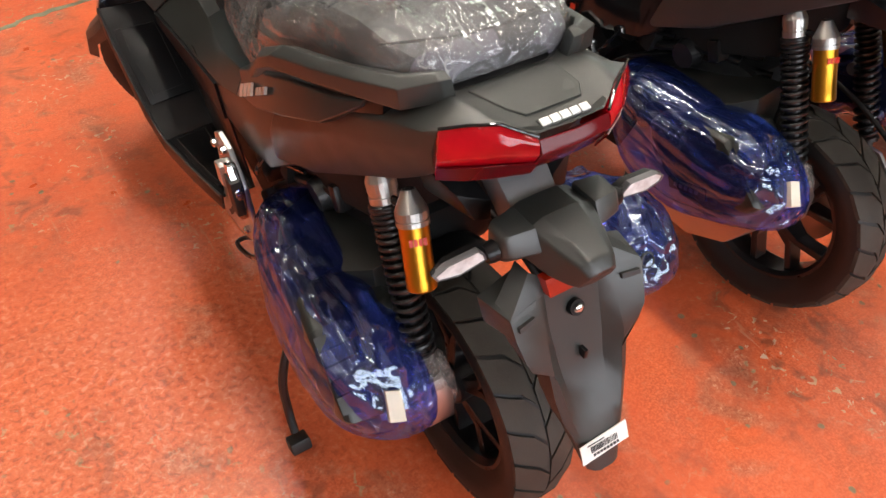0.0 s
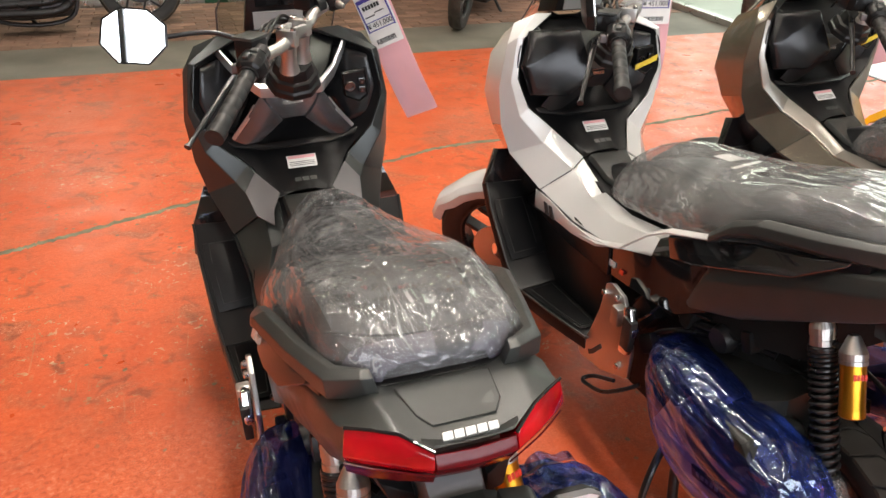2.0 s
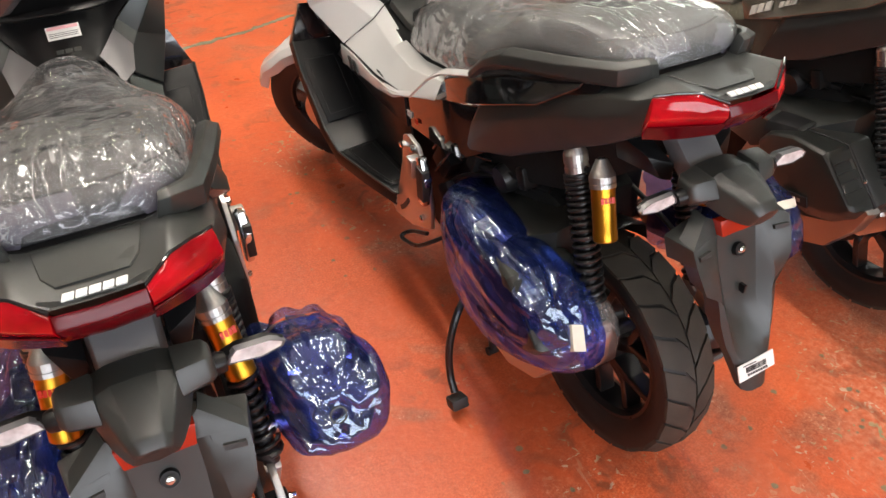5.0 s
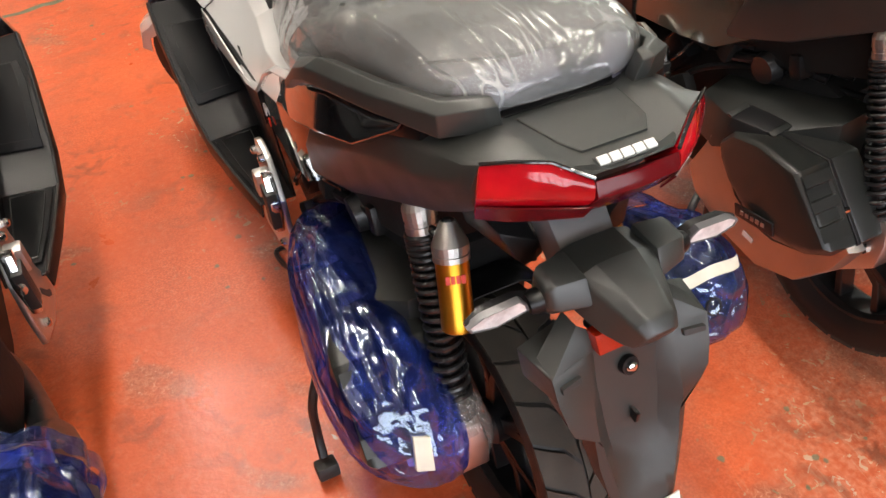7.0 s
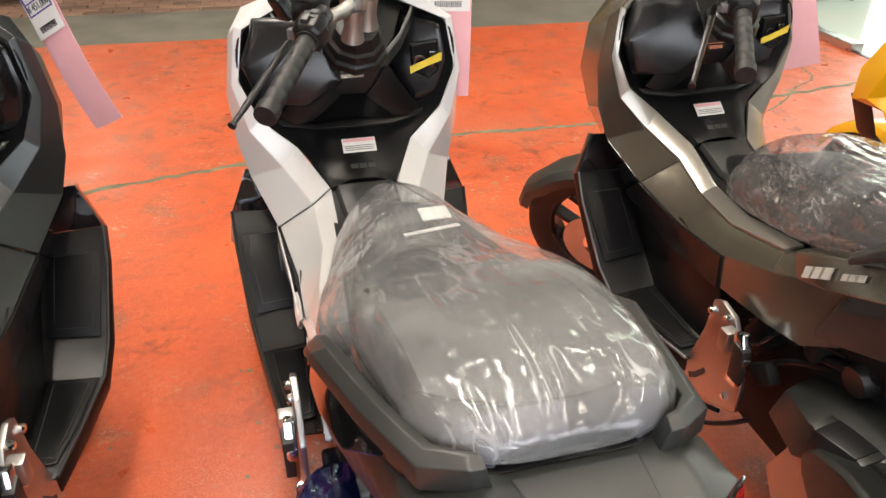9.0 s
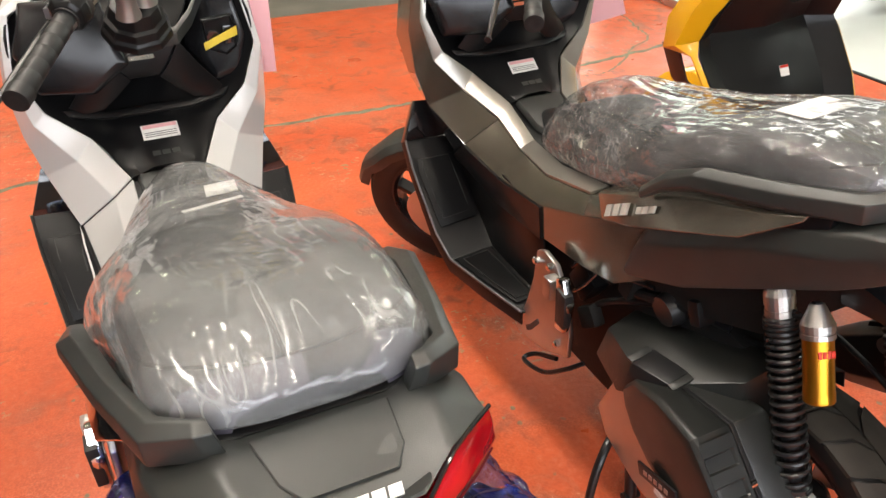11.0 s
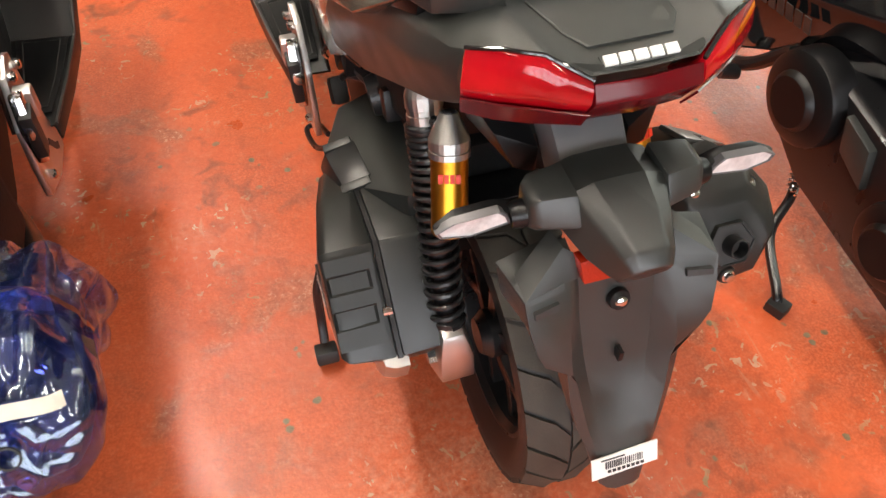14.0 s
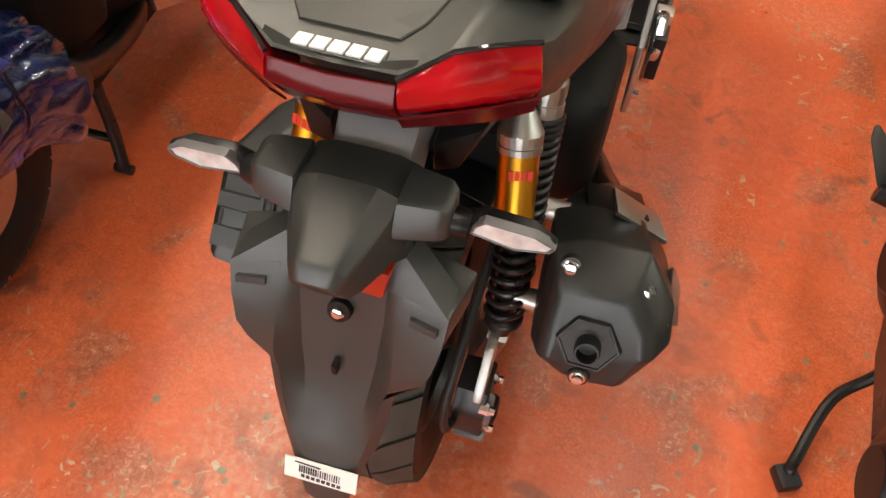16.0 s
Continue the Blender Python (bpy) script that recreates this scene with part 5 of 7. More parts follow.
    put("axle_nut", turned((-.150, -.078, .452), (-.168, -.078, .452), [(0, .014), (.7, .014), (1, .01)], 6), CHROME, cl)
    put("swingarm_bolt", turned((-.150, -.085, .405), (-.165, -.085, .405), [(0, .010), (1, .009)], 6), CHROME, cl)
    # brake caliper and arm on the right
    P("right_swingarm", loft([[(.085, .05, .25), (.115, .05, .25), (.115, .05, .31), (.085, .05, .31)], [(.09, -.06, .30), (.12, -.06, .30), (.12, -.02, .36), (.09, -.02, .36)], [(.115, -.09, .44), (.145, -.09, .44), (.145, -.05, .46), (.115, -.05, .46)]]), ALLOY, bevel=.006)
    block = lambda x0, x1, q: [[(x + .012, y, z) for y, z in q] for x in (x0, x1)]
    cp = P("brake_caliper", loft(block(.082, .128, [(-.098, .405), (-.150, .400), (-.172, .372), (-.176, .318), (-.158, .285), (-.100, .29)])), BLACK_METAL, "black brake caliper", bevel=.007, seg=2)
    put("caliper_bracket", loft(block(.108, .121, [(-.07, .455), (-.112, .452), (-.150, .418), (-.165, .398), (-.130, .392), (-.08, .42)])), ALLOY, cp, "bare alloy bracket", bevel=.004)
    put("caliper_bridge", loft(block(.090, .136, [(-.140, .392), (-.166, .372), (-.171, .352), (-.150, .362)])), GREY_PLASTIC, cp, bevel=.003)
    put("caliper_bridge", loft(block(.088, .132, [(-.165, .322), (-.181, .318), (-.176, .302), (-.160, .304)])), GREY_PLASTIC, cp, bevel=.003)
    put("caliper_piston", turned((.132, -.140, .340), (.153, -.140, .340), [(0, .022), (.7, .022), (.9, .019), (1, .012)], 18), DEEP_BLACK, cp)
    for y, z in ((-.118, .392), (-.162, .385), (-.150, .298)):
        put("caliper_bolt", turned((.132, y, z), (.152, y, z), [(0, .0085), (.6, .0085), (.65, .006), (1, .0055)], 8), CHROME, cp)
    put("brake_hose", tube(smooth_path([(.098, -.176, .345), (.096, -.205, .385), (.094, -.196, .44), (.098, -.13, .50), (.10, .0, .56), (.10, .2, .6)]), .0058, 10), RUBBER_SOFT, cp)
    loft_disc = bmesh.new()
    loft([[(x, .005 + r * math.sin(2 * math.pi * k / 40), .278 + r * math.cos(2 * math.pi * k / 40)) for k in range(40)] for x, r in [(.082, .05), (.082, .12), (.078, .12), (.078, .05), (.082, .05)]], cap=False, bm=loft_disc)
    P("rear_brake_disc", loft_disc, ALLOY)
    # muffler
    sil = [(.172, .642), (.215, .655), (.282, .655), (.322, .612), (.330, .575), (.300, .505), (.258, .488), (.205, .498), (.172, .54)]
    mc = (.248, .575)
    ye = lambda z: -.088 - .72 * (.63 - z) if z > .545 else -.149 + .35 * (.545 - z)
    end = lambda k, push: [(mc[0] + (x - mc[0]) * k, ye(mc[1] + (z - mc[1]) * k) + push, mc[1] + (z - mc[1]) * k) for x, z in sil]
    fore = lambda k, y, dz: [(mc[0] - .012 + (x - mc[0]) * k, y + .3 * (z - mc[1]), mc[1] + dz + (z - mc[1]) * k) for x, z in sil]
    mu = P("muffler", loft([end(.62, -.012), end(.80, -.004), end(.98, .022), fore(.95, -.01, -.022), fore(.82, .06, -.065), fore(.66, .13, -.11), fore(.42, .19, -.15)]), CASE, "dark grey muffler", bevel=.005, seg=3)
    hexa = lambda r, d: [Vector((.240, -.1375, .580)) + Vector((math.cos(math.pi * k / 3) * r * 1.1, 0, 0)) + Vector((0, -.58, -.81)) * math.sin(math.pi * k / 3) * r + Vector((0, -.81, .58)) * d for k in range(6)]
    put("outlet_frame", loft([hexa(.036, -.008), hexa(.033, .005), hexa(.0300, .005), hexa(.0290, -.004)], cap=False), CASE, mu, bevel=.0015)
    # solid black plug in place of the shaded hollow round the tailpipe
    put("outlet_shade_plug", loft([hexa(.0295, -.010), hexa(.0295, .0026)]), INK, mu)
    pipe = Vector((.240, -.132, .576))
    put("tailpipe", turned(pipe, pipe + Vector((0, -.86, .50)) * .030, [(0, .0145), (.93, .0145), (1, .0138), (1, .0115), (.3, .0115)], 20), BLACK_METAL, mu)
    for x, y, z, dz in ((.200, -.090, .632, .5), (.284, -.092, .623, .5), (.239, -.166, .533, .25)):
        n_ = Vector((0, -.85, dz)).normalized()
        p_ = Vector((x, y + .014, z))
        put("bolt_boss", turned(p_ - n_ * .012, p_ + n_ * .006, [(0, .015), (.8, .0135), (1, .012)], 14), CASE, mu)
        put("muffler_bolt", turned(p_, p_ + n_ * .013, [(0, .0095), (.55, .0095), (.6, .007), (.95, .0065), (1, .004)], 14), CHROME, mu)
    put("muffler_edge", loft([[(.318, -.10, .600), (.333, -.08, .575), (.330, -.075, .565), (.314, -.09, .585)], [(.312, -.02, .605), (.328, -.02, .575), (.322, -.02, .567), (.306, -.02, .59)]]), ALLOY, mu, bevel=.002)
    put("shield_plate", loft([[(.235, .005, .645), (.300, .0, .620), (.297, .0, .612), (.232, .005, .637)], [(.225, .055, .63), (.285, .055, .60), (.282, .055, .592), (.222, .055, .622)]]), ALLOY, mu, bevel=.002)
    P("radiator_cover", loft([[(.10, .16, .44), (.165, .17, .45), (.165, .17, .60), (.10, .16, .63)], [(.10, .20, .40), (.195, .20, .42), (.195, .20, .62), (.10, .20, .66)], [(.10, .36, .40), (.20, .36, .42), (.20, .36, .60), (.10, .36, .64)], [(.10, .42, .42), (.16, .42, .44), (.16, .42, .56), (.10, .42, .60)]]), DEEP_BLACK, bevel=.018)
    put("muffler_shield", loft([[(.20, .02, .622), (.275, .02, .625), (.27, .02, .612), (.20, .02, .610)], [(.19, .10, .578), (.262, .10, .58), (.258, .10, .566), (.19, .10, .566)]]), PLASTIC_DARK, mu, bevel=.003)
    for y, z in ((.02, .60), (-.05, .50)):
        put("muffler_stay", turned((.125, y, z), (.18, y, z), [(0, .015), (1, .015)], 14), ALLOY, mu)
    put("exhaust_pipe", tube(smooth_path([(.235, .17, .46), (.20, .30, .38), (.13, .50, .30), (.05, .62, .29)]), .024, 14), BLACK_METAL, mu)

    # --- shocks with gold reservoirs
    for s in (1, -1):
        f = lambda p: Vector((p[0] * s, p[1], p[2]))
        top, bot = f((-.124, .062, .795)), f((-.131, -.074, .445))
        sh = P("shock_absorber", turned(top, bot, [(0, .012), (.012, .014), (.055, .0225), (.065, .0235), (.105, .0235), (.107, .0222), (.125, .0222), (.127, .0235), (.165, .0235), (.17, .012)], 22), ALLOY, "black shock absorber with alloy cap", sharp=14)
        put("damper", turned(top.lerp(bot, .17), bot, [(0, .017), (.90, .016), (.92, .024), (.95, .024), (.96, .015), (1, .015)], 16), BLACK_METAL, sh)
        put("spring", coil(top.lerp(bot, .165), top.lerp(bot, .95), .0235, .0044, 21, 8, .38), BLACK_METAL, sh, "black coil spring")
        a, b = f((-.110, -.003, .786)), f((-.1265, -.062, .646))
        put("reservoir_cap", turned(a, a.lerp(b, .34), [(0, .0105), (.04, .0115), (.55, .0238), (.60, .0248), (.78, .0248), (.79, .0232), (.85, .0232), (.86, .0248), (1, .0248)], 24), ALLOY, sh, "bare alloy reservoir cap", sharp=14)
        rs = put("gas_reservoir", turned(a.lerp(b, .34), b, [(0, .0225), (.80, .0225), (.82, .0232), (.97, .0232), (1, .020)], 24), GOLD, sh, "gold anodised gas reservoir")
        d = (b - a).normalized()
        sd = Vector((0, -1, 0)) - d * d.dot(Vector((0, -1, 0)))
        sd = (sd.normalized() + Vector((-.35 * s, 0, 0))).normalized()
        bars_on(rs, "reservoir_print", RED_MARK, a.lerp(b, .475) + sd * .0221, d.cross(sd) , -d, [(-.0105 + k * .0068, 0, .0055, .011) for k in range(4)], .0012)
        put("cap_plug", turned(a + (a - b) * .02, a.lerp(b, .02), [(0, .006), (.3, .0085), (1, .0085)], 6), BLACK_METAL, sh)
        put("reservoir_link", tube([a.lerp(b, .22), top.lerp(bot, .12)], .0065, 10), BLACK_METAL, sh)
    # --- rear fender, indicators
    st = [[(-.042, -.07, .885), (.042, -.07, .885), (.05, -.06, .86), (-.05, -.06, .86)], [(-.037, -.155, .812), (.037, -.155, .812), (.046, -.14, .785), (-.046, -.14, .785)]]
    fe = P("fender_strut", loft(st), GREY_PLASTIC, "satin grey fender strut", bevel=.005)
    sd = [[(-.05, -.02, .85), (-.115, -.03, .86), (-.10, -.03, .80), (-.05, -.02, .80)], [(-.05, -.12, .82), (-.095, -.10, .835), (-.075, -.12, .795), (-.05, -.12, .785)]]
    for f in (lambda r: r, flipped):
        put("strut_wing", loft(f(sd)), PLASTIC_DARK, fe, bevel=.004)
    be = [[(0, -.148, .832), (-.030, -.148, .831), (-.050, -.148, .824), (-.066, -.150, .788), (0, -.150, .77)],
          [(0, -.196, .838), (-.027, -.196, .837), (-.050, -.198, .830), (-.062, -.200, .792), (0, -.200, .775)],
          [(0, -.243, .830), (-.021, -.243, .829), (-.037, -.243, .819), (-.047, -.240, .780), (0, -.240, .768)],
          [(0, -.276, .820), (-.016, -.275, .819), (-.027, -.273, .809), (-.035, -.264, .778), (0, -.264, .768)],
          [(0, -.289, .806), (-.013, -.288, .805), (-.021, -.286, .799), (-.027, -.275, .778), (0, -.275, .772)]]
    fd = P("rear_fender", loft([mirrored_ring(h) for h in be]), PLASTIC, "matte black rear fender", bevel=.004, seg=3, sharp=16)
    # one pressed panel: wings at the fold, a dished middle, a narrow tongue below
    hp = [[(-.062, -.190, .775), (-.056, -.212, .768), (-.046, -.222, .766), (-.034, -.226, .765), (0, -.226, .765)],
          [(-.106, -.212, .742), (-.108, -.248, .740), (-.058, -.237, .742), (-.044, -.233, .739), (0, -.233, .739)],
          [(-.105, -.222, .712), (-.106, -.264, .710), (-.060, -.263, .702), (-.043, -.247, .696), (0, -.247, .696)],
          [(-.099, -.235, .685), (-.100, -.278, .682), (-.062, -.285, .658), (-.040, -.265, .652), (0, -.265, .652)],
          [(-.090, -.240, .664), (-.091, -.281, .661), (-.060, -.290, .642), (-.038, -.272, .634), (0, -.272, .633)],
          [(-.066, -.246, .652), (-.067, -.286, .649), (-.056, -.293, .632), (-.036, -.278, .619), (0, -.278, .617)],
          [(-.061, -.262, .600), (-.062, -.301, .598), (-.050, -.309, .594), (-.032, -.297, .588), (0, -.297, .586)],
          [(-.053, -.282, .560), (-.054, -.315, .558), (-.042, -.323, .556), (-.027, -.320, .553), (0, -.320, .553)],
          [(-.044, -.300, .534), (-.045, -.327, .533), (-.035, -.334, .531), (-.022, -.338, .529), (0, -.338, .529)],
          [(-.027, -.335, .470), (-.028, -.350, .470), (-.021, -.358, .470), (-.011, -.361, .468), (0, -.361, .468)]]
    plate = [r + [(-x, y, z) for x, y, z in r[:-1]][::-1] for r in hp]
    pt = put("plate_carrier", sheet(plate, .005), PLASTIC, fd, sharp=30)
    shelf = [[(-.119, -.188, .740), (-.108, -.248, .741), (-.107, -.262, .712), (-.115, -.200, .70)],
             [(-.056, -.180, .752), (-.058, -.237, .743), (-.060, -.258, .706), (-.058, -.200, .70)]]
    for f in (lambda r: r, flipped):
        w = put("carrier_wing", loft(f(shelf)), PLASTIC, pt, bevel=.003, sharp=16)
        # no slot is cut: a black bar paints the dark inside of one
        q = f([[(-.100, -.2505, .729), (-.072, -.2465, .729), (-.072, -.2495, .722), (-.100, -.2535, .722)], [(-.100, -.2585, .731), (-.072, -.2525, .731), (-.072, -.2555, .724), (-.100, -.2605, .724)]])
        put("wing_slot_shade", loft(q), INK, w)
    put("bolt_washer", turned((0, -.236, .700), (0, -.2525, .7075), [(0, .0125), (.9, .0125), (1, .0116)], 18), PLASTIC_DARK, pt)
    put("carrier_bolt", turned((0, -.245, .7045), (0, -.2605, .7125), [(0, .0076), (.45, .0076), (.46, .0056), (.75, .0056), (.8, .0040)], 18), CHROME, pt, "bright steel bolt")
    put("carrier_clip", box((0, -.276, .640), (.005, .012, .016)), PLASTIC_DARK, pt)
    rf = loft([[(-.049, -.238, .772), (.049, -.238, .772), (.044, -.246, .744), (-.044, -.246, .744)], [(-.049, -.220, .768), (.049, -.220, .768), (.044, -.228, .740), (-.044, -.228, .740)]])
    put("reflector", rf, RED_REFLECTOR, pt, "dark red reflector", bevel=.0015)
    # part label
    o, rt, uu = Vector((-.002, -.3475, .514)), Vector((1, 0, 0)), Vector((0, .42, .91))
    q = lambda x, y, d: o + rt * x + uu * y + Vector((0, -.91, .42)) * d
    lab = put("part_label", loft([[q(-.042, -.017, -.001), q(.042, -.013, -.001), q(.042, .017, -.001), q(-.042, .013, -.001)], [q(-.042, -.017, .001), q(.042, -.013, .001), q(.042, .017, .001), q(-.042, .013, .001)]]), PAPER, pt, "white paper part label")
    rnd = random.Random(5)
    bars_on(lab, "label_barcode", INK, o + Vector((0, -.001, .0005)), rt, uu, [(-.024 + k * .0027, .001, rnd.choice((.0008, .0014, .0018)), .010) for k in range(18)], .0008)
    bars_on(lab, "label_print", INK, o + Vector((0, -.001, .0005)), rt, uu, [(-.02 + k * .006, -.009, .0042, .004) for k in range(8)] + [(-.015, .0095, .03, .0015)], .0008)
    bo = [[(-.046, -.160, .838), (-.046, -.160, .795), (-.046, -.208, .790), (-.046, -.225, .808), (-.046, -.208, .837)], [(-.086, -.166, .838), (-.086, -.166, .796), (-.086, -.202, .793), (-.086, -.214, .808), (-.086, -.202, .835)], [(-.093, -.172, .832), (-.093, -.172, .800), (-.093, -.198, .797), (-.093, -.206, .808), (-.093, -.198, .829)]]
    bl = [[(-.101, -.174, .815), (-.101, -.174, .797), (-.101, -.190, .797), (-.101, -.190, .813)], [(-.122, -.172, .821), (-.122, -.172, .801), (-.122, -.191, .801), (-.122, -.190, .820)],
          [(-.162, -.174, .821), (-.162, -.174, .805), (-.162, -.191, .804), (-.162, -.190, .820)], [(-.184, -.182, .814), (-.184, -.182, .809), (-.184, -.188, .808), (-.184, -.188, .813)]]
    hexa_ = [(-.107, .803), (-.111, .814), (-.120, .8245), (-.166, .823), (-.184, .811), (-.180, .804), (-.150, .801)]
    face = lambda k, d: [(-.146 + (x + .146) * k, -.1905 - .16 * (z - .80) * 0 - .0055 * (1 - abs(x + .146) / .05) - d, .812 + (z - .812) * k) for x, z in hexa_]
    rim_ = [face(1, -.008), face(1, .001), face(.96, .002), face(.91, .0015), face(.89, -.003)]
    for f in (lambda r: r, flipped):
        b = P("indicator_boss", loft(f(bo)), PLASTIC, bevel=.004)
        e0, e1 = f([[(-.086, -.188, .808), (-.106, -.186, .805)]])[0]
        put("indicator_neck", turned(e0, e1, [(0, .015), (.6, .015), (1, .013)], 14), PLASTIC_DARK, b)
        ib = P("indicator", loft(f(bl)), PLASTIC_DARK, "black indicator with clear lens", bevel=.003)
        put("lens_rim", loft(f(rim_), cap=False), GREY_PLASTIC, ib, "dark lens rim")
        put("indicator_lens", loft(f([face(.91, -.006), face(.91, .0004)])), CLEAR_LENS, ib, "clear ribbed indicator lens")

    # --- wrappings
    if wrapped:
        L = [(.40, -.165, .48, .045, .05), (.34, -.18, .458, .072, .095), (.25, -.197, .440, .080, .128), (.12, -.207, .436, .085, .130), (.02, -.212, .458, .082, .116), (-.05, -.208, .460, .076, .090), (-.095, -.195, .445, .060, .062), (-.125, -.18, .43, .03, .03)]
        sq = lambda v, p: math.copysign(abs(v) ** p, v)
        pleat = lambda k, y, n: 1 + .030 * math.sin(2 * math.pi * k * n / 40 + 9 * y) * (.4 + abs(math.sin(3.1 * k)))
        bag = lambda rows_, p, n: [[(cx + w * pleat(k, y, n) * sq(math.cos(2 * math.pi * k / 40), p), y, cz + h * pleat(k, y, n) * sq(math.sin(2 * math.pi * k / 40), p)) for k in range(40)] for y, cx, cz, w, h in rows_]
        rings = bag(L, .72, 11)
        bg = P("drive_wrapping", crumple(loft(rings), .003, 6.0, 2.0 + lever_seed, 3, .8, .0015, 10.0), BLUE_FILM, "crumpled blue plastic wrapping over the drive case", sharp=180)
        q = [Vector((-.228, -.122, .462)), Vector((-.203, -.128, .455)), Vector((-.197, -.103, .500)), Vector((-.220, -.097, .507))]
        put("tape_strip", loft([[p + Vector((0, .004, -.004)) for p in q], [p + Vector((-.002, -.010, .010)) for p in q]]), TAPE, bg, "pale masking tape", bevel=.001)
        # film drawn close over the muffler, gathered into a loose frill towards the front
        closed_ = sil + sil[:1]
        outline_ = [(ax + (bx - ax) * k / 7, az + (bz - az) * k / 7) for (ax, az), (bx, bz) in zip(closed_, closed_[1:]) for k in range(7)]
        rear_ = lambda k, push: [(mc[0] + (x - mc[0]) * k, ye(mc[1] + (z - mc[1]) * k) + push, mc[1] + (z - mc[1]) * k) for x, z in outline_]
        front_ = lambda k, y, dz, frill: [(mc[0] - .012 + (x - mc[0]) * k * (1 + frill * math.sin(i * .95)), y + .3 * (z - mc[1]) + frill * .12 * math.sin(i * .8), mc[1] + dz + (z - mc[1]) * k * (1 + frill * math.sin(i * .95))) for i, (x, z) in enumerate(outline_)]
        skin = [rear_(.30, -.030), rear_(.60, -.024), rear_(.82, -.015), rear_(1.0, .004), rear_(1.05, .022), front_(1.06, -.040, -.010, .008), front_(1.04, -.015, -.018, .015), front_(1.0, .005, -.024, .025)]
        loose = [front_(1.0, .007, -.024, .025), front_(.99, .022, -.028, .035), front_(.97, .042, -.032, .05)] + [front_(1.06, .080, -.052, .075), front_(1.12, .112, -.074, .10)] * trim["band"]
        bg = P("muffler_wrapping", crumple(loft(skin), .005, 9.0, 5.0 + lever_seed, 3, .8, .0025, 14.0), BLUE_FILM, "crumpled blue plastic wrapping over the muffler", sharp=180)
        put("wrapping_frill", crumple(loft(loose, cap=False), .005, 14.0, 3.0 + lever_seed, 3, 1.0, .005, 22.0), BLUE_FILM, bg, "loose open end of the blue wrapping", sharp=180)
        if trim["band"]:
            across = [.186 + .0064 * k for k in range(20)]
            rows_ = [[(x, ye(z) - .043 + .030 * abs((x - .248) / .072) ** 4, z) for x in across for z in [z0 - .014 * ((x - .248) / .072) ** 2]] for z0 in (.641, .626)]
            bm = loft(rows_, cap=False, closed=False)
            bmesh.ops.solidify(bm, geom=bm.faces[:], thickness=.0015)
            put("tape_band", bm, TAPE, bg, "pale masking tape")
        bmb = loft([[(cx + w * math.cos(2 * math.pi * k / 10), y, cz + w * math.sin(2 * math.pi * k / 10)) for k in range(10)] for y, cx, cz, w in ((-.05, -.135, .47, .03), (-.085, -.14, .44, .045), (-.10, -.14, .40, .04), (-.09, -.135, .36, .025))])
        P("axle_wrapping", crumple(bmb, .008, 20.0, 3.0, 2, .8), CLEAR_BAG, "small clear plastic bag", sharp=180)
    # --- price tag on the handlebar
    if tag:
        tl_, bl_, br_ = (Vector(p) for p in tag)
        rt, uu = (br_ - bl_), (tl_ - bl_)
        rt = rt.normalized()
        uu = (uu - rt * uu.dot(rt)).normalized()
        n = rt.cross(uu)
        pt_ = lambda x, y, d=0: bl_ + rt * x + uu * y + n * d
        wv = lambda y: .006 * math.sin(y * 14)
        rows_ = [[pt_(x, y, wv(y)) for x in (.006, .058, .11)] for y in [k * .037 for k in range(11)]]
        tg = P("price_tag", sheet(rows_, .0008), PINK, "pink paper price tag", sharp=80)
        ly = .265
        put("tag_label", sheet([[pt_(x + .006, y, .004 + wv(y)) for x in (0, .05, .1)] for y in (ly - .06, ly, ly + .06, ly + .11)], .0008), PAPER, tg, "white printed label", sharp=80)
        if trim["tag_print"]:
            c0 = pt_(.056, ly + .022, .0052 + wv(ly))
            bars_on(tg, "tag_border", BLUE_INK, c0, rt, uu, [(0, .048, .09, .010), (-.043, .0, .004, .10), (.043, .0, .004, .10), (0, -.034, .09, .003), (0, -.010, .09, .0025)], .0008)
            bars_on(tg, "tag_text", INK, c0, rt, uu, [(-.030 + k * .0095, .028, .0065, .011) for k in range(6)] + [(.012, .010, .03, .003), (-.02, .004, .03, .003), (0, -.046, .08, .002), (0, -.052, .06, .002)], .0008)
            bars_on(tg, "tag_barcode", INK, c0 - uu * .066 + n * .003, rt, uu, [(-.03 + k * .0042, 0, .0022 if k % 3 else .003, .013) for k in range(15)], .0008)
            cu = bpy.data.curves.new("tag_price", "FONT")
            cu.body, cu.size, cu.align_x, cu.align_y, cu.extrude = "\u00a5 451,000", .0200, "CENTER", "CENTER", .0004
            cu.materials.append(INK)
            tx = new("tag_price", cu)
            tx.parent = root
            R = Matrix((rt, uu, n)).transposed().to_4x4()
            tx.matrix_basis = Matrix.Translation(c0 - uu * .022 + n * .001) @ R
            tx.parent = tg
    return root

# ---------------------------------------------------------------- the room
GREY_FLOOR = mat("grey_concrete", (0.17, 0.16, 0.13), 0.6, bump=0.3, bscale=60, vary=0.2, vscale=3)
MORTAR = mat("mortar", (0.22, 0.20, 0.17), 0.85, bump=0.4, bscale=90, vary=0.15)
WALL = mat("cream_wall", (0.26, 0.24, 0.20), 0.7, bump=0.1, bscale=80, vary=0.05)
CEIL = mat("white_ceiling", (0.40, 0.40, 0.385), 0.8, bump=0.1, bscale=60, vary=0.04)
GREEN = mat("green_steel", (0.018, 0.085, 0.05), 0.35, bump=0.05, bscale=90, vary=0.1)
ALU = mat("aluminium_profile", (0.55, 0.55, 0.54), 0.3, metal=0.9, rvary=0.06)
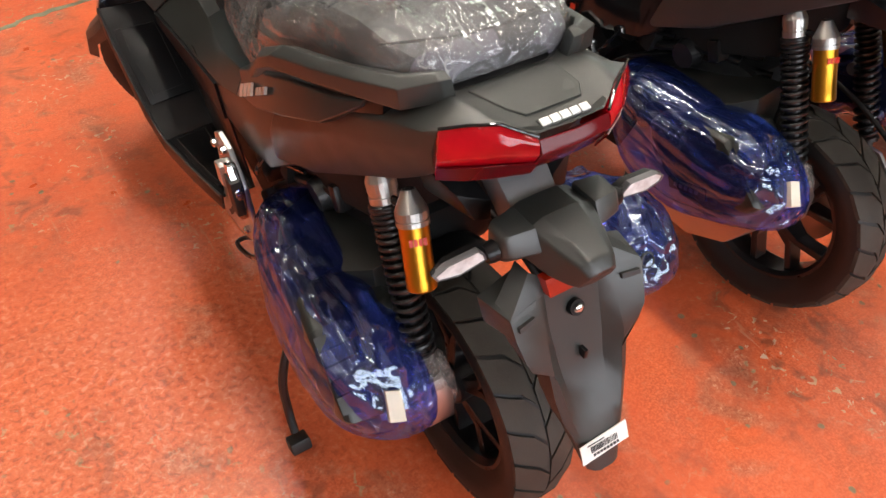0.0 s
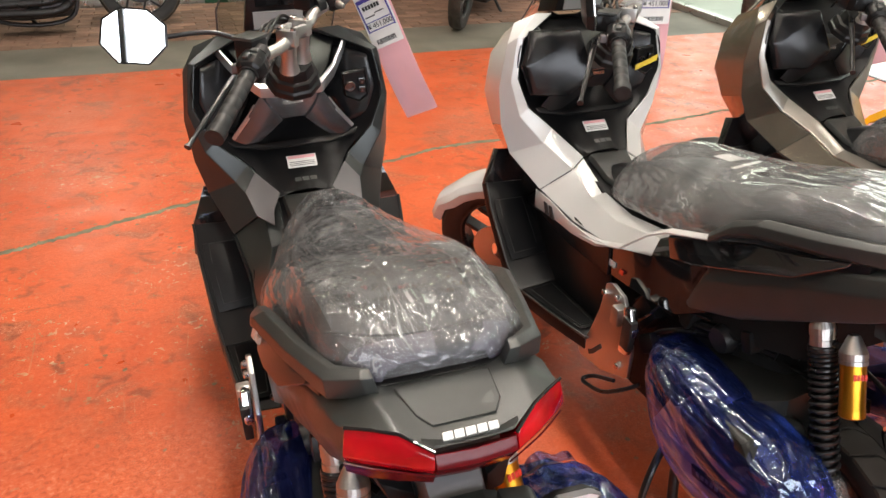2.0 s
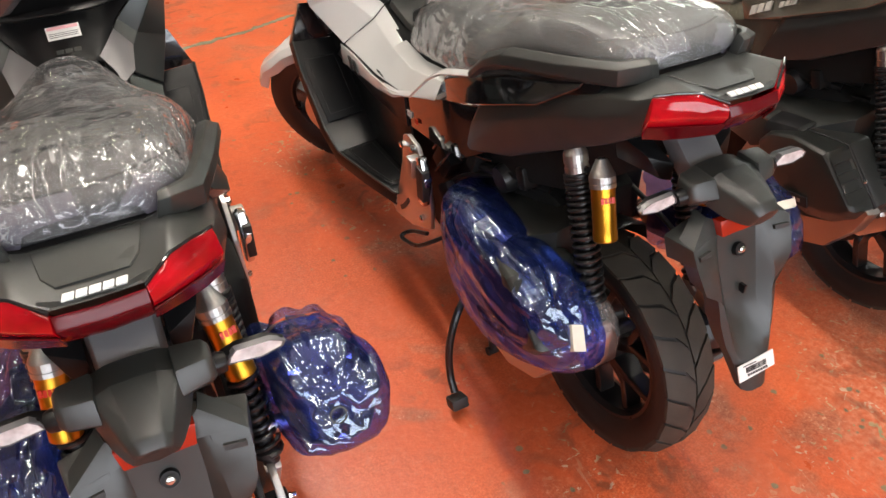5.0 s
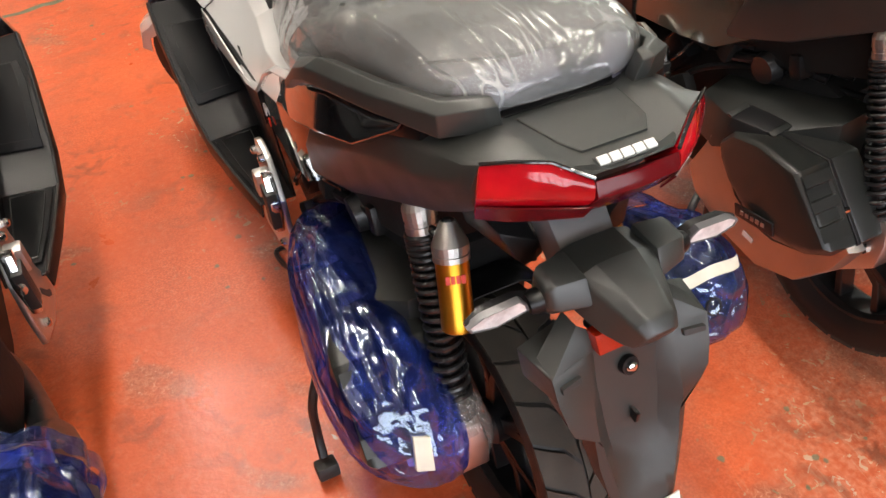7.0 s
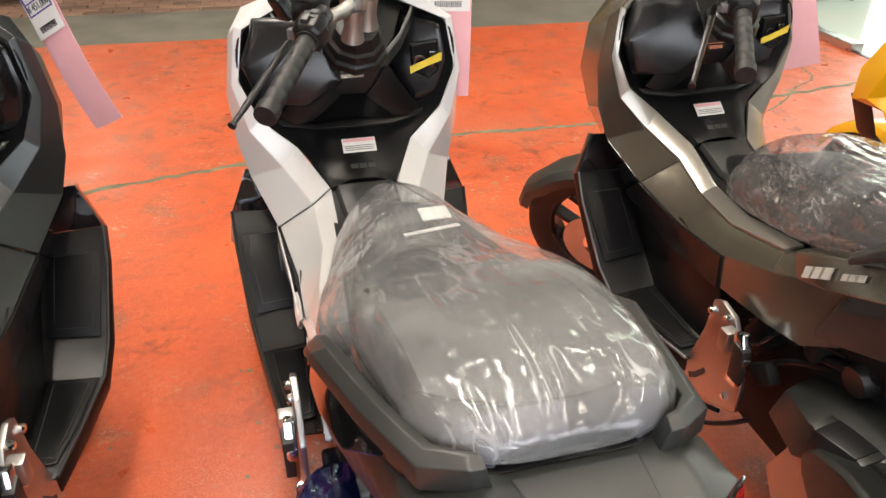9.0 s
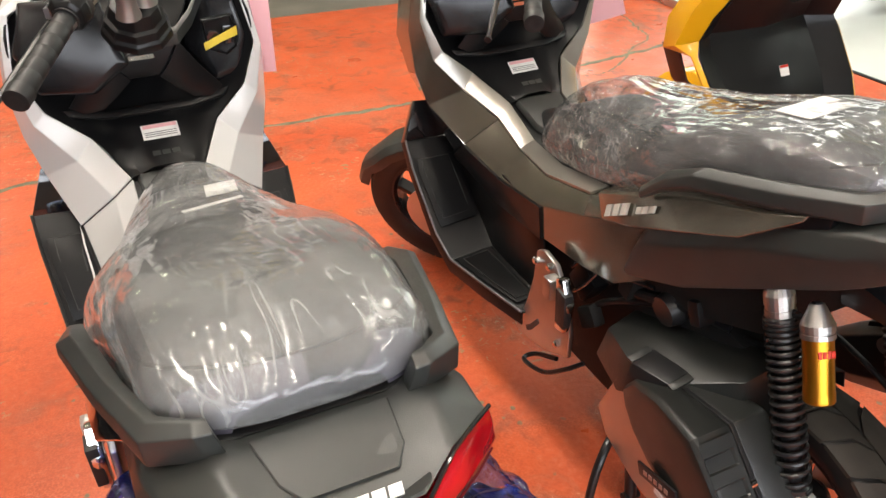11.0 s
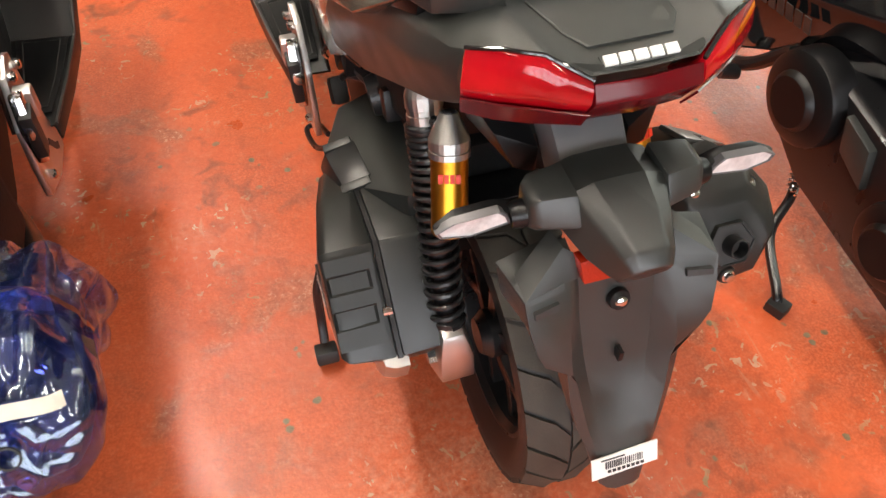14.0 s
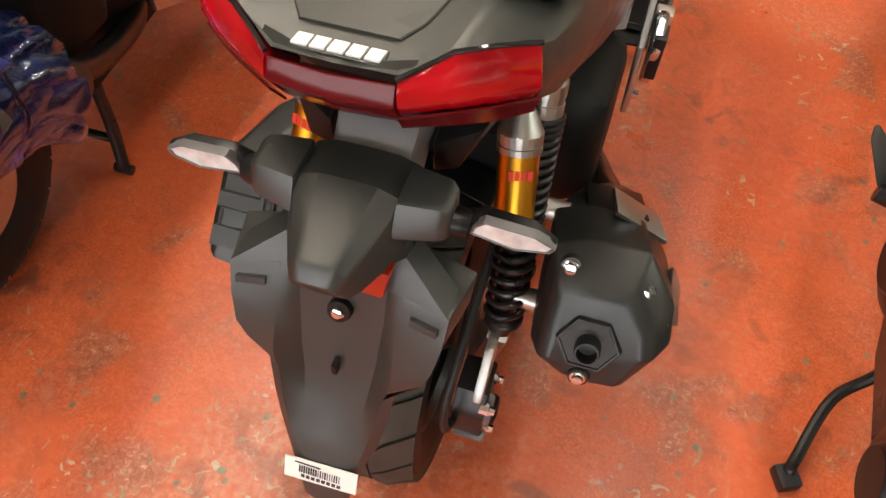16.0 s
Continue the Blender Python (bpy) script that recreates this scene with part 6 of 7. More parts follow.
TILE = mat("white_tile", (0.72, 0.75, 0.70), 0.25, vary=0.05, vscale=1.5)
CRACK = mat("crack_filler", (0.16, 0.17, 0.11), 0.8, bump=0.4, bscale=90, vary=0.4, vscale=14)


def slab(name, x0, x1, y0, y1, z0, z1, material, label, bevel=0.0):
    o = put(name, loft([[(x0, y0, z0), (x1, y0, z0), (x1, y1, z0), (x0, y1, z0)], [(x0, y0, z1), (x1, y0, z1), (x1, y1, z1), (x0, y1, z1)]]), material, bevel=bevel)
    return tagged(o, label, name.split("_")[0], kind="structure")


slab("floor", -6.0, 4.62, -4.0, 5.06, -0.12, 0.0, FLOOR_MAT, "worn orange-red painted concrete floor")
slab("floor_strip", -6.0, 4.62, 5.06, 5.9, -0.12, -0.002, GREY_FLOOR, "bare grey concrete strip between paint and pavers")
slab("pavement", -6.0, 4.62, 5.9, 7.4, -0.12, -0.012, MORTAR, "bed of the brick pavers")
slab("floor_showroom", 4.62, 11.0, -4.0, 7.4, -0.12, -0.002, TILE, "pale tiled showroom floor behind the glass")
slab("wall_south", -6.1, 11.1, -4.15, -4.0, -0.12, 0.9, WALL, "plain cream painted wall under the window")
slab("wall_south_top", -6.1, 11.1, -4.15, -4.0, 2.9, 5.2, WALL, "plain cream painted wall over the window")
slab("wall_south_end", -6.1, -2.6, -4.15, -4.0, 0.9, 2.9, WALL, "plain cream painted wall beside the window")
slab("wall_south_return", 3.8, 11.1, -4.15, -4.0, 0.9, 2.9, WALL, "plain cream painted wall beside the window")
window = thing("window_1", pose(0.6, -3.97, 0.9), "wide shop window with dark mullions", "window", kind="structure")
for k in range(17):
    put("mullion", box((-3.2 + k * .4, 0, 1.0), (.05, .06, 2.0)), BLACK_METAL, window, bevel=.004)
for z in (.02, .75, 1.25, 1.98):
    put("transom", box((0, 0, z), (6.4, .05, .05)), BLACK_METAL, window, bevel=.004)
slab("wall_west", -6.15, -6.0, -4.0, 10.0, -0.12, 5.2, WALL, "plain cream painted wall")
slab("wall_east", 11.0, 11.15, -4.0, 10.0, -0.12, 5.2, WALL, "plain cream painted wall")
slab("wall_north", -6.0, 11.0, 10.0, 10.15, -0.12, 5.2, WALL, "plain cream painted wall")
slab("floor_back", -6.0, 11.0, 7.4, 10.0, -0.12, -0.002, TILE, "pale floor behind the shop front")
slab("ceiling", -6.1, 11.1, -4.1, 10.1, 5.2, 5.35, CEIL, "white painted ceiling")

TUBE = emit("fluorescent_tube", (1.0, 0.94, 0.84), 42.0)
for lx, ly in LAMPS:
    lamp = thing("ceiling_lamp", pose(lx, ly, 4.8), "white hanging lamp with two fluorescent tubes", "lamp", "ceiling lamps")
    put("lamp_body", loft([[(-.11, -.85, 0), (.11, -.85, 0), (.11, .85, 0), (-.11, .85, 0)], [(-.03, -.84, .05), (.03, -.84, .05), (.03, .84, .05), (-.03, .84, .05)]]), CEIL, lamp, bevel=.003)
    for dx in (-.05, .05):
        put("tube", turned((dx, -.8, -.03), (dx, .8, -.03), [(0, .013), (1, .013)], 10), TUBE, lamp)
    for dy in (-.4, .4):
        put("hanger", tube([(0, dy, .04), (0, dy, .40)], .004, 6), ALU, lamp)

# long filled crack across the paint
rnd = random.Random(3)
pts = smooth_path([(-3.2, 1.75, 0), (-1.95, 2.15, 0), (-1.13, 2.43, 0), (-.86, 2.53, 0), (-.31, 2.72, 0), (.7, 2.97, 0), (1.16, 3.09, 0), (2.34, 3.10, 0), (3.3, 3.25, 0), (4.6, 3.5, 0)], 24)
bm = bmesh.new()
g = []
for p in pts:
    w = .011 + .010 * rnd.random()
    j = Vector((0, rnd.uniform(-.012, .012), 0))
    g.append([p + j + Vector((0, -w, .0008)), p + j + Vector((0, 0, .0016)), p + j + Vector((0, w, .0008))])
tagged(put("floor_crack", sheet(g, .0006, bm), CRACK), "long filled crack in the painted floor", "crack", kind="structure")
g = []
for p in smooth_path([(3.06, 3.20, 0), (3.27, 3.08, 0), (3.49, 3.17, 0), (3.75, 3.41, 0), (3.97, 3.55, 0), (4.04, 3.76, 0), (4.12, 4.03, 0), (4.2, 4.5, 0)], 14):
    w = .004 + .006 * rnd.random()
    j = Vector((rnd.uniform(-.012, .012), rnd.uniform(-.008, .008), 0))
    g.append([p + j + Vector((-w, w * .5, .0008)), p + j + Vector((0, 0, .0014)), p + j + Vector((w, -w * .5, .0008))])
tagged(put("floor_crack", sheet(g, .0006), CRACK), "thin forked crack in the painted floor", "crack", kind="structure")

# ---------------------------------------------------------------- the row of scooters
CONSOLE_GREY = mat("metallic_grey_paint", (0.10, 0.10, 0.105), 0.25, metal=0.7, coat=0.4, vary=0.05)
LID_BLACK = mat("lid_black_plastic", (0.007, 0.007, 0.008), 0.24, bump=0.05, bscale=400, spec=0.5)
# lighter copy of the bronze, painting the highlight along the fairing's inner edge
LIT_BRONZE = mat("lit_bronze_paint", (0.36, 0.34, 0.30), 0.28, metal=0.7, coat=0.3, vary=0.05)
SILVER_TRIM = mat("satin_silver", (0.42, 0.42, 0.42), 0.28, metal=0.8, vary=0.04)
plain = dict(papers=None, console=PLASTIC_DARK, mirror_open=True, fender=PLASTIC, edge=PLASTIC, band=False, tag_print=True, lower=PAINT_BLACK, seat_side=None, strip=False, trim=PLASTIC, inner_edge=None, lid=LID_BLACK, tape=True, film=SEAT_FILM)
RX = lambda a: Matrix.Rotation(radians(a), 3, "X")
RZ = lambda a: Matrix.Rotation(radians(a), 3, "Z")
scooter(pose(0, .068, 0, 0, -1.45, 0), "matte black scooter with plastic-wrapped seat and blue-wrapped drive", "scooters in a row", PAINT_BLACK, PAINT_BLACK, GREY_PLASTIC, True,
        dict(plain, console=CONSOLE_GREY, trim=SILVER_TRIM, tape=False, film=CREASED_FILM), RZ(-8) @ RX(76), [(.232, 1.269, 1.169), (.327, 1.201, .842), (.412, 1.125, .896)], 0.0)
scooter(pose(.915, .104, 0, 0, .22, 2.83), "pearl white scooter with plastic-wrapped seat and blue-wrapped drive", "scooters in a row", PAINT_WHITE, GLOSS_BLACK, None, True,
        dict(plain, papers=((.010, .462, .9205), (.036, .545, .9030), .05, .065), mirror_open=False, fender=PAINT_WHITE, band=True, lower=GLOSS_BLACK, seat_side=GLOSS_BLACK, strip=True), RZ(62) @ RX(80), [(.17, 1.21, 1.20), (.19, 1.21, .86), (.29, 1.19, .86)], 1.0)
scooter(pose(1.825, .164, 0, 0, -1.54, 1.42), "dark bronze scooter with plastic-wrapped seat and bare drive", "scooters in a row", PAINT_BRONZE, PAINT_BRONZE, None, False,
        dict(plain, papers=((-.02, .425, .9245), (.0, .165, 1.0115), .12, .075), mirror_open=False, edge=GREY_PLASTIC, tag_print=False, lower=PAINT_BRONZE, inner_edge=LIT_BRONZE, film=CREASED_FILM), RZ(62) @ RX(80), [(.2, 1.25, 1.17), (.28, 1.2, .84), (.37, 1.15, .87)], 2.0)

# ---------------------------------------------------------------- yellow scooter at the end of the row
def yellow_scooter(base):
    root = thing("scooter", base, "yellow and black scooter on its side stand", "motor scooter", "scooters in a row")
    P = lambda name, bm, material, label="", bevel=0.0, parent=None, sharp=32: put(name, bm, material, parent or root, label, sharp, bevel)
    # leg shield: yellow rim round a black inner panel
    rim = [[(-.06, 1.10, 1.12), (-.10, 1.13, 1.15), (-.10, 1.25, 1.13)], [(-.20, 1.12, 1.00), (-.245, 1.17, 1.015), (-.23, 1.30, .99)], [(-.262, 1.20, .85), (-.30, 1.25, .86), (-.285, 1.37, .82)],
           [(-.272, 1.235, .775), (-.315, 1.29, .755), (-.30, 1.36, .73)], [(-.285, 1.215, .735), (-.300, 1.225, .735), (-.297, 1.235, .735)], [(-.275, 1.12, .615), (-.290, 1.125, .610), (-.287, 1.14, .610)], [(-.25, 1.02, .44), (-.262, 1.025, .44), (-.26, 1.04, .44)]]
    for f in (lambda r: r, flipped):
        sh = P("leg_shield_rim", sheet(f(rim), .006), YELLOW, "glossy yellow leg shield", bevel=.004)
        put("leg_shield_side", sheet(f([[(-.300, 1.29, .752), (-.29, 1.38, .74)], [(-.297, 1.24, .66), (-.28, 1.33, .64)], [(-.285, 1.135, .60), (-.27, 1.24, .58)], [(-.262, 1.03, .44), (-.25, 1.12, .42)]]), .006), PLASTIC_DARK, sh, bevel=.003)
    inner = []
    for a, b, c in rim:
        x, y, z = a
        inner.append([(x, y, z), (x * .7, y + .05, z), (x * .3, y + .03, z), (0, y + .02, z), (-x * .3, y + .03, z), (-x * .7, y + .05, z), (-x, y, z)])
    pn = P("inner_panel", sheet(inner, .005), PLASTIC_DARK, bevel=.004)
    put("key_ring", turned((.0, 1.165, .90), (.0, 1.125, .92), [(0, .033), (.7, .033), (1, .027), (1, .022), (.6, .022)], 22), CHROME, pn, "bright ring round the key lock")
    put("key_lock", turned((.0, 1.165, .90), (.0, 1.137, .914), [(0, .021), (1, .021), (1, .004)], 18), ALLOY, pn)
    bars_on(pn, "warning_sticker", PAPER, (0, 1.142, .665), (1, 0, 0), (0, .45, .89), [(0, 0, .034, .034)], .0015)
    bars_on(pn, "warning_stripe", RED_MARK, (0, 1.1415, .666), (1, 0, 0), (0, .45, .89), [(0, .012, .032, .008)], .0018)
    # floor tunnel, body, seat
    body = [[(0, .98, .42), (-.13, .98, .42), (-.17, .98, .34), (-.15, .98, .26), (0, .98, .26)], [(0, .72, .46), (-.15, .72, .46), (-.22, .72, .36), (-.19, .72, .28), (0, .72, .28)], [(0, .52, .66), (-.14, .52, .66), (-.20, .52, .55), (-.185, .52, .40), (0, .52, .38)],
            [(0, .25, .74), (-.15, .25, .74), (-.20, .25, .64), (-.16, .25, .52), (0, .25, .50)], [(0, -.05, .78), (-.14, -.05, .78), (-.185, -.05, .71), (-.14, -.05, .62), (0, -.05, .60)], [(0, -.36, .84), (-.08, -.36, .84), (-.11, -.36, .80), (-.08, -.36, .74), (0, -.36, .74)]]
    bd = P("body", loft([mirrored_ring(h) for h in body]), GLOSS_BLACK, "gloss black body panels", bevel=.008)
    bars_on(bd, "side_lettering", PLASTIC, (-.2085, .50, .52), (0, -.97, .12), (-.2, .1, .97), [(-.07 + k * .028, 0, .020, .035) for k in range(6)], .0015)
    for f in (lambda r: r, flipped):
        yl = loft(f([[(-.155, .30, .745), (-.205, .28, .70), (-.20, .28, .655), (-.15, .28, .70)], [(-.14, .0, .785), (-.19, .0, .76), (-.185, .0, .70), (-.14, .0, .74)], [(-.085, -.35, .85), (-.115, -.36, .835), (-.11, -.36, .80), (-.08, -.35, .80)]]))
        P("tail_stripe", yl, YELLOW, "glossy yellow tail panel", bevel=.005)
    S = [(.60, .05, .735, .69), (.52, .10, .775, .71), (.35, .135, .80, .74), (.15, .14, .82, .765), (0, .135, .86, .79), (-.2, .11, .88, .82), (-.32, .05, .875, .84)]
    ring = lambda y, w, zt, zs, g=0: mirrored_ring([(0, y, zt + g), (-w * .6 - g, y, zt - .006 + g), (-w - g, y, (zt + zs) / 2), (-w - g * .6, y, zs - .02), (0, y, zs - .02)])
    se = P("seat", loft([ring(*q) for q in S]), SEAT, sharp=50)
    put("seat_cover", crumple(loft([ring(*q, .012) for q in S]), .010, 9.0, 7.0, 3, .8), SEAT_FILM, se, "crumpled clear plastic seat cover", sharp=180)
    # drive case with two round covers
    cs = [(-.25, .30), (-.22, .23), (-.05, .20), (.30, .24), (.46, .33), (.46, .46), (.30, .50), (.0, .45), (-.2, .40)]
    at = lambda poly, x: [(x, y, z) for y, z in poly]
    dc = P("drive_case", loft([at(cs, -.10), at(cs, -.20), at([(y * .95 + .005, z * .95 + .017) for y, z in cs], -.215)]), BLACK_METAL, bevel=.006)
    for y, z, r in ((.345, .425, .098), (.02, .345, .088)):
        put("round_cover", turned((-.19, y, z), (-.268, y, z), [(0, r), (.55, r), (.70, r * .97), (.80, r * .86), (.84, r * .62), (.90, r * .60), (1, r * .52)], 36), PLASTIC_DARK, dc, "round black case cover")
    put("case_tab", loft([at([(.16, .45), (.24, .47), (.22, .40), (.14, .37)], -.20), at([(.16, .45), (.24, .47), (.22, .40), (.14, .37)], -.232)]), PLASTIC, dc, bevel=.006)
    tyre_parts(root, (0, -.10, .255), .255, .062, .16)
    ss = P("side_stand", tube(smooth_path([(-.12, .40, .26), (-.150, .335, .145), (-.215, .285, .08), (-.262, .165, .045), (-.268, .142, .028)]), .011, 10), BLACK_METAL)
    put("stand_pad", box((-.268, .138, .022), (.040, .045, .030), turn=Matrix.Rotation(radians(25), 3, "Z")), RUBBER_SOFT, ss, bevel=.006)
    put("stand_spring", coil((-.150, .385, .30), (-.165, .325, .155), .011, .0026, 13, 6, 0.0), CHROME, ss, "bright steel return spring")
    fp = P("foot_peg", loft([circle((-.23, .60, .33), (1, 0, 0), (0, .6, .8), .016, 10), circle((-.262, .655, .375), (1, 0, 0), (0, .6, .8), .013, 10), circle((-.268, .67, .385), (1, 0, 0), (0, .6, .8), .006, 10)]), RUBBER_SOFT, "folded black foot peg")
    put("peg_joint", turned((-.20, .575, .31), (-.24, .585, .315), [(0, .018), (1, .018)], 12), BLACK_METAL, fp)
    P("frame_rail", tube(smooth_path([(-.15, .95, .27), (-.18, .70, .28), (-.19, .56, .34), (-.17, .45, .46)]), .016, 10), BLACK_METAL)
    # front: fork, wheel, bar
    tyre_parts(root, (0, 1.48, .265), .262, .055, .17)
    P("front_fender", sheet([[(x * .07, 1.48 + (.30 - d) * math.sin(a), .265 + (.30 - d) * math.cos(a)) for x, d in ((-1, .04), (-.7, .005), (0, 0), (.7, .005), (1, .04))] for a in [radians(-60 + 15 * k) for k in range(9)]], .004), YELLOW, "glossy yellow front fender", bevel=.003)
    P("fork", turned((-.08, 1.48, .265), (-.06, 1.25, .85), [(0, .022), (1, .02)], 12), BLACK_METAL)
    P("fork", turned((.08, 1.48, .265), (.06, 1.25, .85), [(0, .022), (1, .02)], 12), BLACK_METAL)
    P("handlebar", tube(smooth_path([(-.34, 1.0, 1.06), (-.2, 1.07, 1.09), (0, 1.12, 1.08), (.2, 1.07, 1.09), (.34, 1.0, 1.06)]), .014, 12), BLACK_METAL)
    return root


yellow_scooter(pose(2.755, .10, 0, 0, -2.0, 1.5))

# ---------------------------------------------------------------- behind the row: shop front
for k, (x, w) in enumerate(((-2.6, .20), (.16, .22), (2.18, .20))):
    post = slab("post", x - w / 2, x + w / 2, 7.36, 7.50, -.01, 3.2, GREEN, "dark green painted steel post of the shop front", bevel=.006)
pan = slab("wall_panel", 1.06, 2.08, 7.42, 7.46, .10, 3.2, mat("tan_panel", (0.40, 0.30, 0.14), 0.5, bump=0.05, bscale=50, vary=0.08), "tan panel between the green posts")
slab("wall_kick_panel", 1.06, 2.08, 7.41, 7.47, -.01, .10, mat("grey_kick_panel", (0.26, 0.25, 0.23), 0.4, vary=0.1), "grey kick board under the tan panel")
win = slab("window_1", .27, 1.06, 7.43, 7.44, .06, 3.0, PANE, "clear glass pane of the shop front")
win.visible_shadow = False
win2 = slab("window_2", -2.5, .05, 7.43, 7.44, .06, 3.0, PANE, "clear glass pane of the shop front")
win2.visible_shadow = False
slab("trim_sill", -2.5, 1.06, 7.40, 7.47, -.01, .06, ALU, "aluminium sill of the shop front", bevel=.004)
core = slab("wall_brick_core", 2.28, 4.05, 7.46, 7.60, -.01, 3.2, MORTAR, "mortar bed of the red brick wall")
slab("window_frame_black", 4.05, 4.17, 7.36, 7.60, -.01, 3.2, BLACK_METAL, "black window frame beside the brick wall", bevel=.006)
slab("wall_sill_black", 4.17, 4.62, 7.36, 7.60, -.01, .12, BLACK_METAL, "black sill below the corner window", bevel=.006)
# glass side of the showroom
for a, b in ((-4.0, 1.6), (4.0, 7.36)):
    slab("trim_threshold", 4.58, 4.68, a, b, -.01, .055, ALU, "aluminium threshold of the glass showroom wall", bevel=.006)
slab("trim_door_rail", 4.60, 4.635, 1.6, 4.0, -.01, .004, BLACK_METAL, "flat dark door rail in the showroom doorway")
for k, y in enumerate((-1.0, 1.6, 5.05, 6.35)):
    slab("trim_mullion", 4.59, 4.67, y - .04, y + .04, .055, 3.2, ALU, "aluminium upright of the glass showroom wall", bevel=.006)
for a, b in ((-3.9, -1.04), (-.96, 1.56), (4.0, 5.01), (5.09, 6.31)):
    g = slab("window_side", 4.625, 4.633, a, b, .055, 3.1, PANE, "clear glass of the showroom wall")
    g.visible_shadow = False


def standing_bike(base, label, lean=0.0):
    """A cruiser seen from its side: wheels, engine, pipes, tank and seat."""
    root = thing("motorcycle", base, label, "motorcycle", "motorcycles behind")
    P = lambda name, bm, material, label="", bevel=0.0, parent=None: put(name, bm, material, parent or root, label, 32, bevel)
    for y, R, half in ((0, .335, .075), (1.52, .345, .055)):
        tyre_parts(root, (0, y, R), R, half, R - .10, blocks=40)
        bm = bmesh.new()
        for k in range(9):
            a = 2 * math.pi * k / 9
            for e in (-.05, .05):
                q = lambda r, aa, x: Vector((x, y + r * math.sin(aa), R + r * math.cos(aa)))
                loft([[q(.05, a + e, -.03), q(.05, a + e * 1.6, -.03), q(.05, a + e * 1.6, .03), q(.05, a + e, .03)], [q(R - .10, a + e, -.03), q(R - .10, a + e * 1.4, -.03), q(R - .10, a + e * 1.4, .03), q(R - .10, a + e, .03)]], bm=bm)
        P("bright_spokes", bm, CHROME)
    ring_ = [[(x, 1.52 + rr * math.sin(2 * math.pi * k / 36), .345 + rr * math.cos(2 * math.pi * k / 36)) for k in range(36)] for x, rr in ((.06, .10), (.06, .14), (.066, .14), (.066, .10), (.06, .10))]
    P("front_brake_disc", loft(ring_, cap=False), BLACK_METAL)
    for s in (-1, 1):
        P("fork_leg", turned((s * .10, 1.52, .345), (s * .10, 1.18, 1.02), [(0, .032), (.5, .032), (.51, .022), (1, .022)], 14), BLACK_METAL)
    bars_on(root, "side_reflector", mat("amber_reflector", (0.75, 0.22, 0.02), 0.25), (.135, 1.43, .53), (0, .45, .9), (0, -.9, .45), [(0, 0, .17, .035)], .008)
    P("front_fender", sheet([[(x * .075, 1.52 + (.375 - d) * math.sin(a), .345 + (.375 - d) * math.cos(a)) for x, d in ((-1, .05), (-.7, .006), (0, 0), (.7, .006), (1, .05))] for a in [radians(-78 + 13 * k) for k in range(9)]], .004), mat("maroon_paint", (0.10, 0.018, 0.015), 0.2, coat=0.6), "dark maroon front fender", bevel=.004)
    eng = [[(-.16, .42, .14), (.16, .42, .14), (.17, .42, .36), (-.17, .42, .36)], [(-.17, .62, .12), (.17, .62, .12), (.18, .62, .42), (-.18, .62, .42)], [(-.14, .98, .14), (.14, .98, .14), (.14, .98, .40), (-.14, .98, .40)]]
    e = P("crankcase", loft(eng), BLACK_METAL, bevel=.02)
    for y, t in ((.66, -22), (.86, 22)):
        for k in range(9):
            c = Vector((0, y + math.sin(radians(t)) * (.06 + k * .032), .40 + math.cos(radians(t)) * (.03 + k * .032)))
            put("cylinder_fin", box(c, (.23, .19, .016), turn=Matrix.Rotation(radians(-t), 3, "X")), BLACK_METAL, e)
        put("pushrod_tube", tube([(.16, y, .38), (.15, y + math.sin(radians(t)) * .25, .66)], .013, 10), CHROME, e)
    put("primary_cover", turned((.17, .55, .30), (.235, .55, .30), [(0, .15), (.6, .15), (.9, .13), (1, .08)], 30), BLACK_METAL, e)
    put("timing_cover", turned((.17, .82, .29), (.225, .82, .29), [(0, .12), (.7, .12), (1, .10)], 30), BLACK_METAL, e)
    put("cover_medallion", turned((.225, .82, .29), (.232, .82, .29), [(0, .035), (1, .03)], 20), CHROME, e)
    for z, dy in ((.20, 0), (.27, -.06)):
        P("exhaust_pipe", tube(smooth_path([(.15, .95 + dy, .55), (.20, 1.02 + dy, .38), (.22, .90 + dy, z), (.22, .4, z - .01), (.23, -.25, z + .01)]), .034, 14), BLACK_METAL)
    P("frame_tube", tube(smooth_path([(.12, 1.15, .95), (.13, 1.05, .45), (.13, .95, .12), (.13, .45, .12), (.12, .25, .40)]), .018, 10), BLACK_METAL)
    P("fuel_tank", loft([mirrored_ring([(0, y, zt), (-w * .7, y, zt - .03), (-w, y, zt - .11), (-w * .5, y, zt - .18), (0, y, zt - .18)]) for y, w, zt in ((.55, .06, .86), (.68, .13, .90), (.95, .14, .93), (1.10, .07, .92))]), BLACK_METAL, bevel=.01)
    P("saddle", loft([mirrored_ring([(0, y, zt), (-w, y, zt - .02), (-w, y, zt - .09), (0, y, zt - .1)]) for y, w, zt in ((-.15, .06, .74), (.05, .12, .72), (.3, .14, .70), (.55, .08, .78))]), SEAT, bevel=.012)
    P("rear_fender", sheet([[(x * .095, (.385 - d) * math.sin(a), .335 + (.385 - d) * math.cos(a)) for x, d in ((-1, .06), (-.7, .006), (0, 0), (.7, .006), (1, .06))] for a in [radians(-95 + 14 * k) for k in range(9)]], .004), BLACK_METAL, bevel=.004)
    P("handlebar", tube(smooth_path([(-.38, .95, 1.12), (-.2, 1.08, 1.13), (0, 1.12, 1.06), (.2, 1.08, 1.13), (.38, .95, 1.12)]), .014, 12), CHROME)
    P("kick_stand", tube([(-.12, .60, .16), (-.26, .70, .012)], .014, 10), BLACK_METAL)
    return root


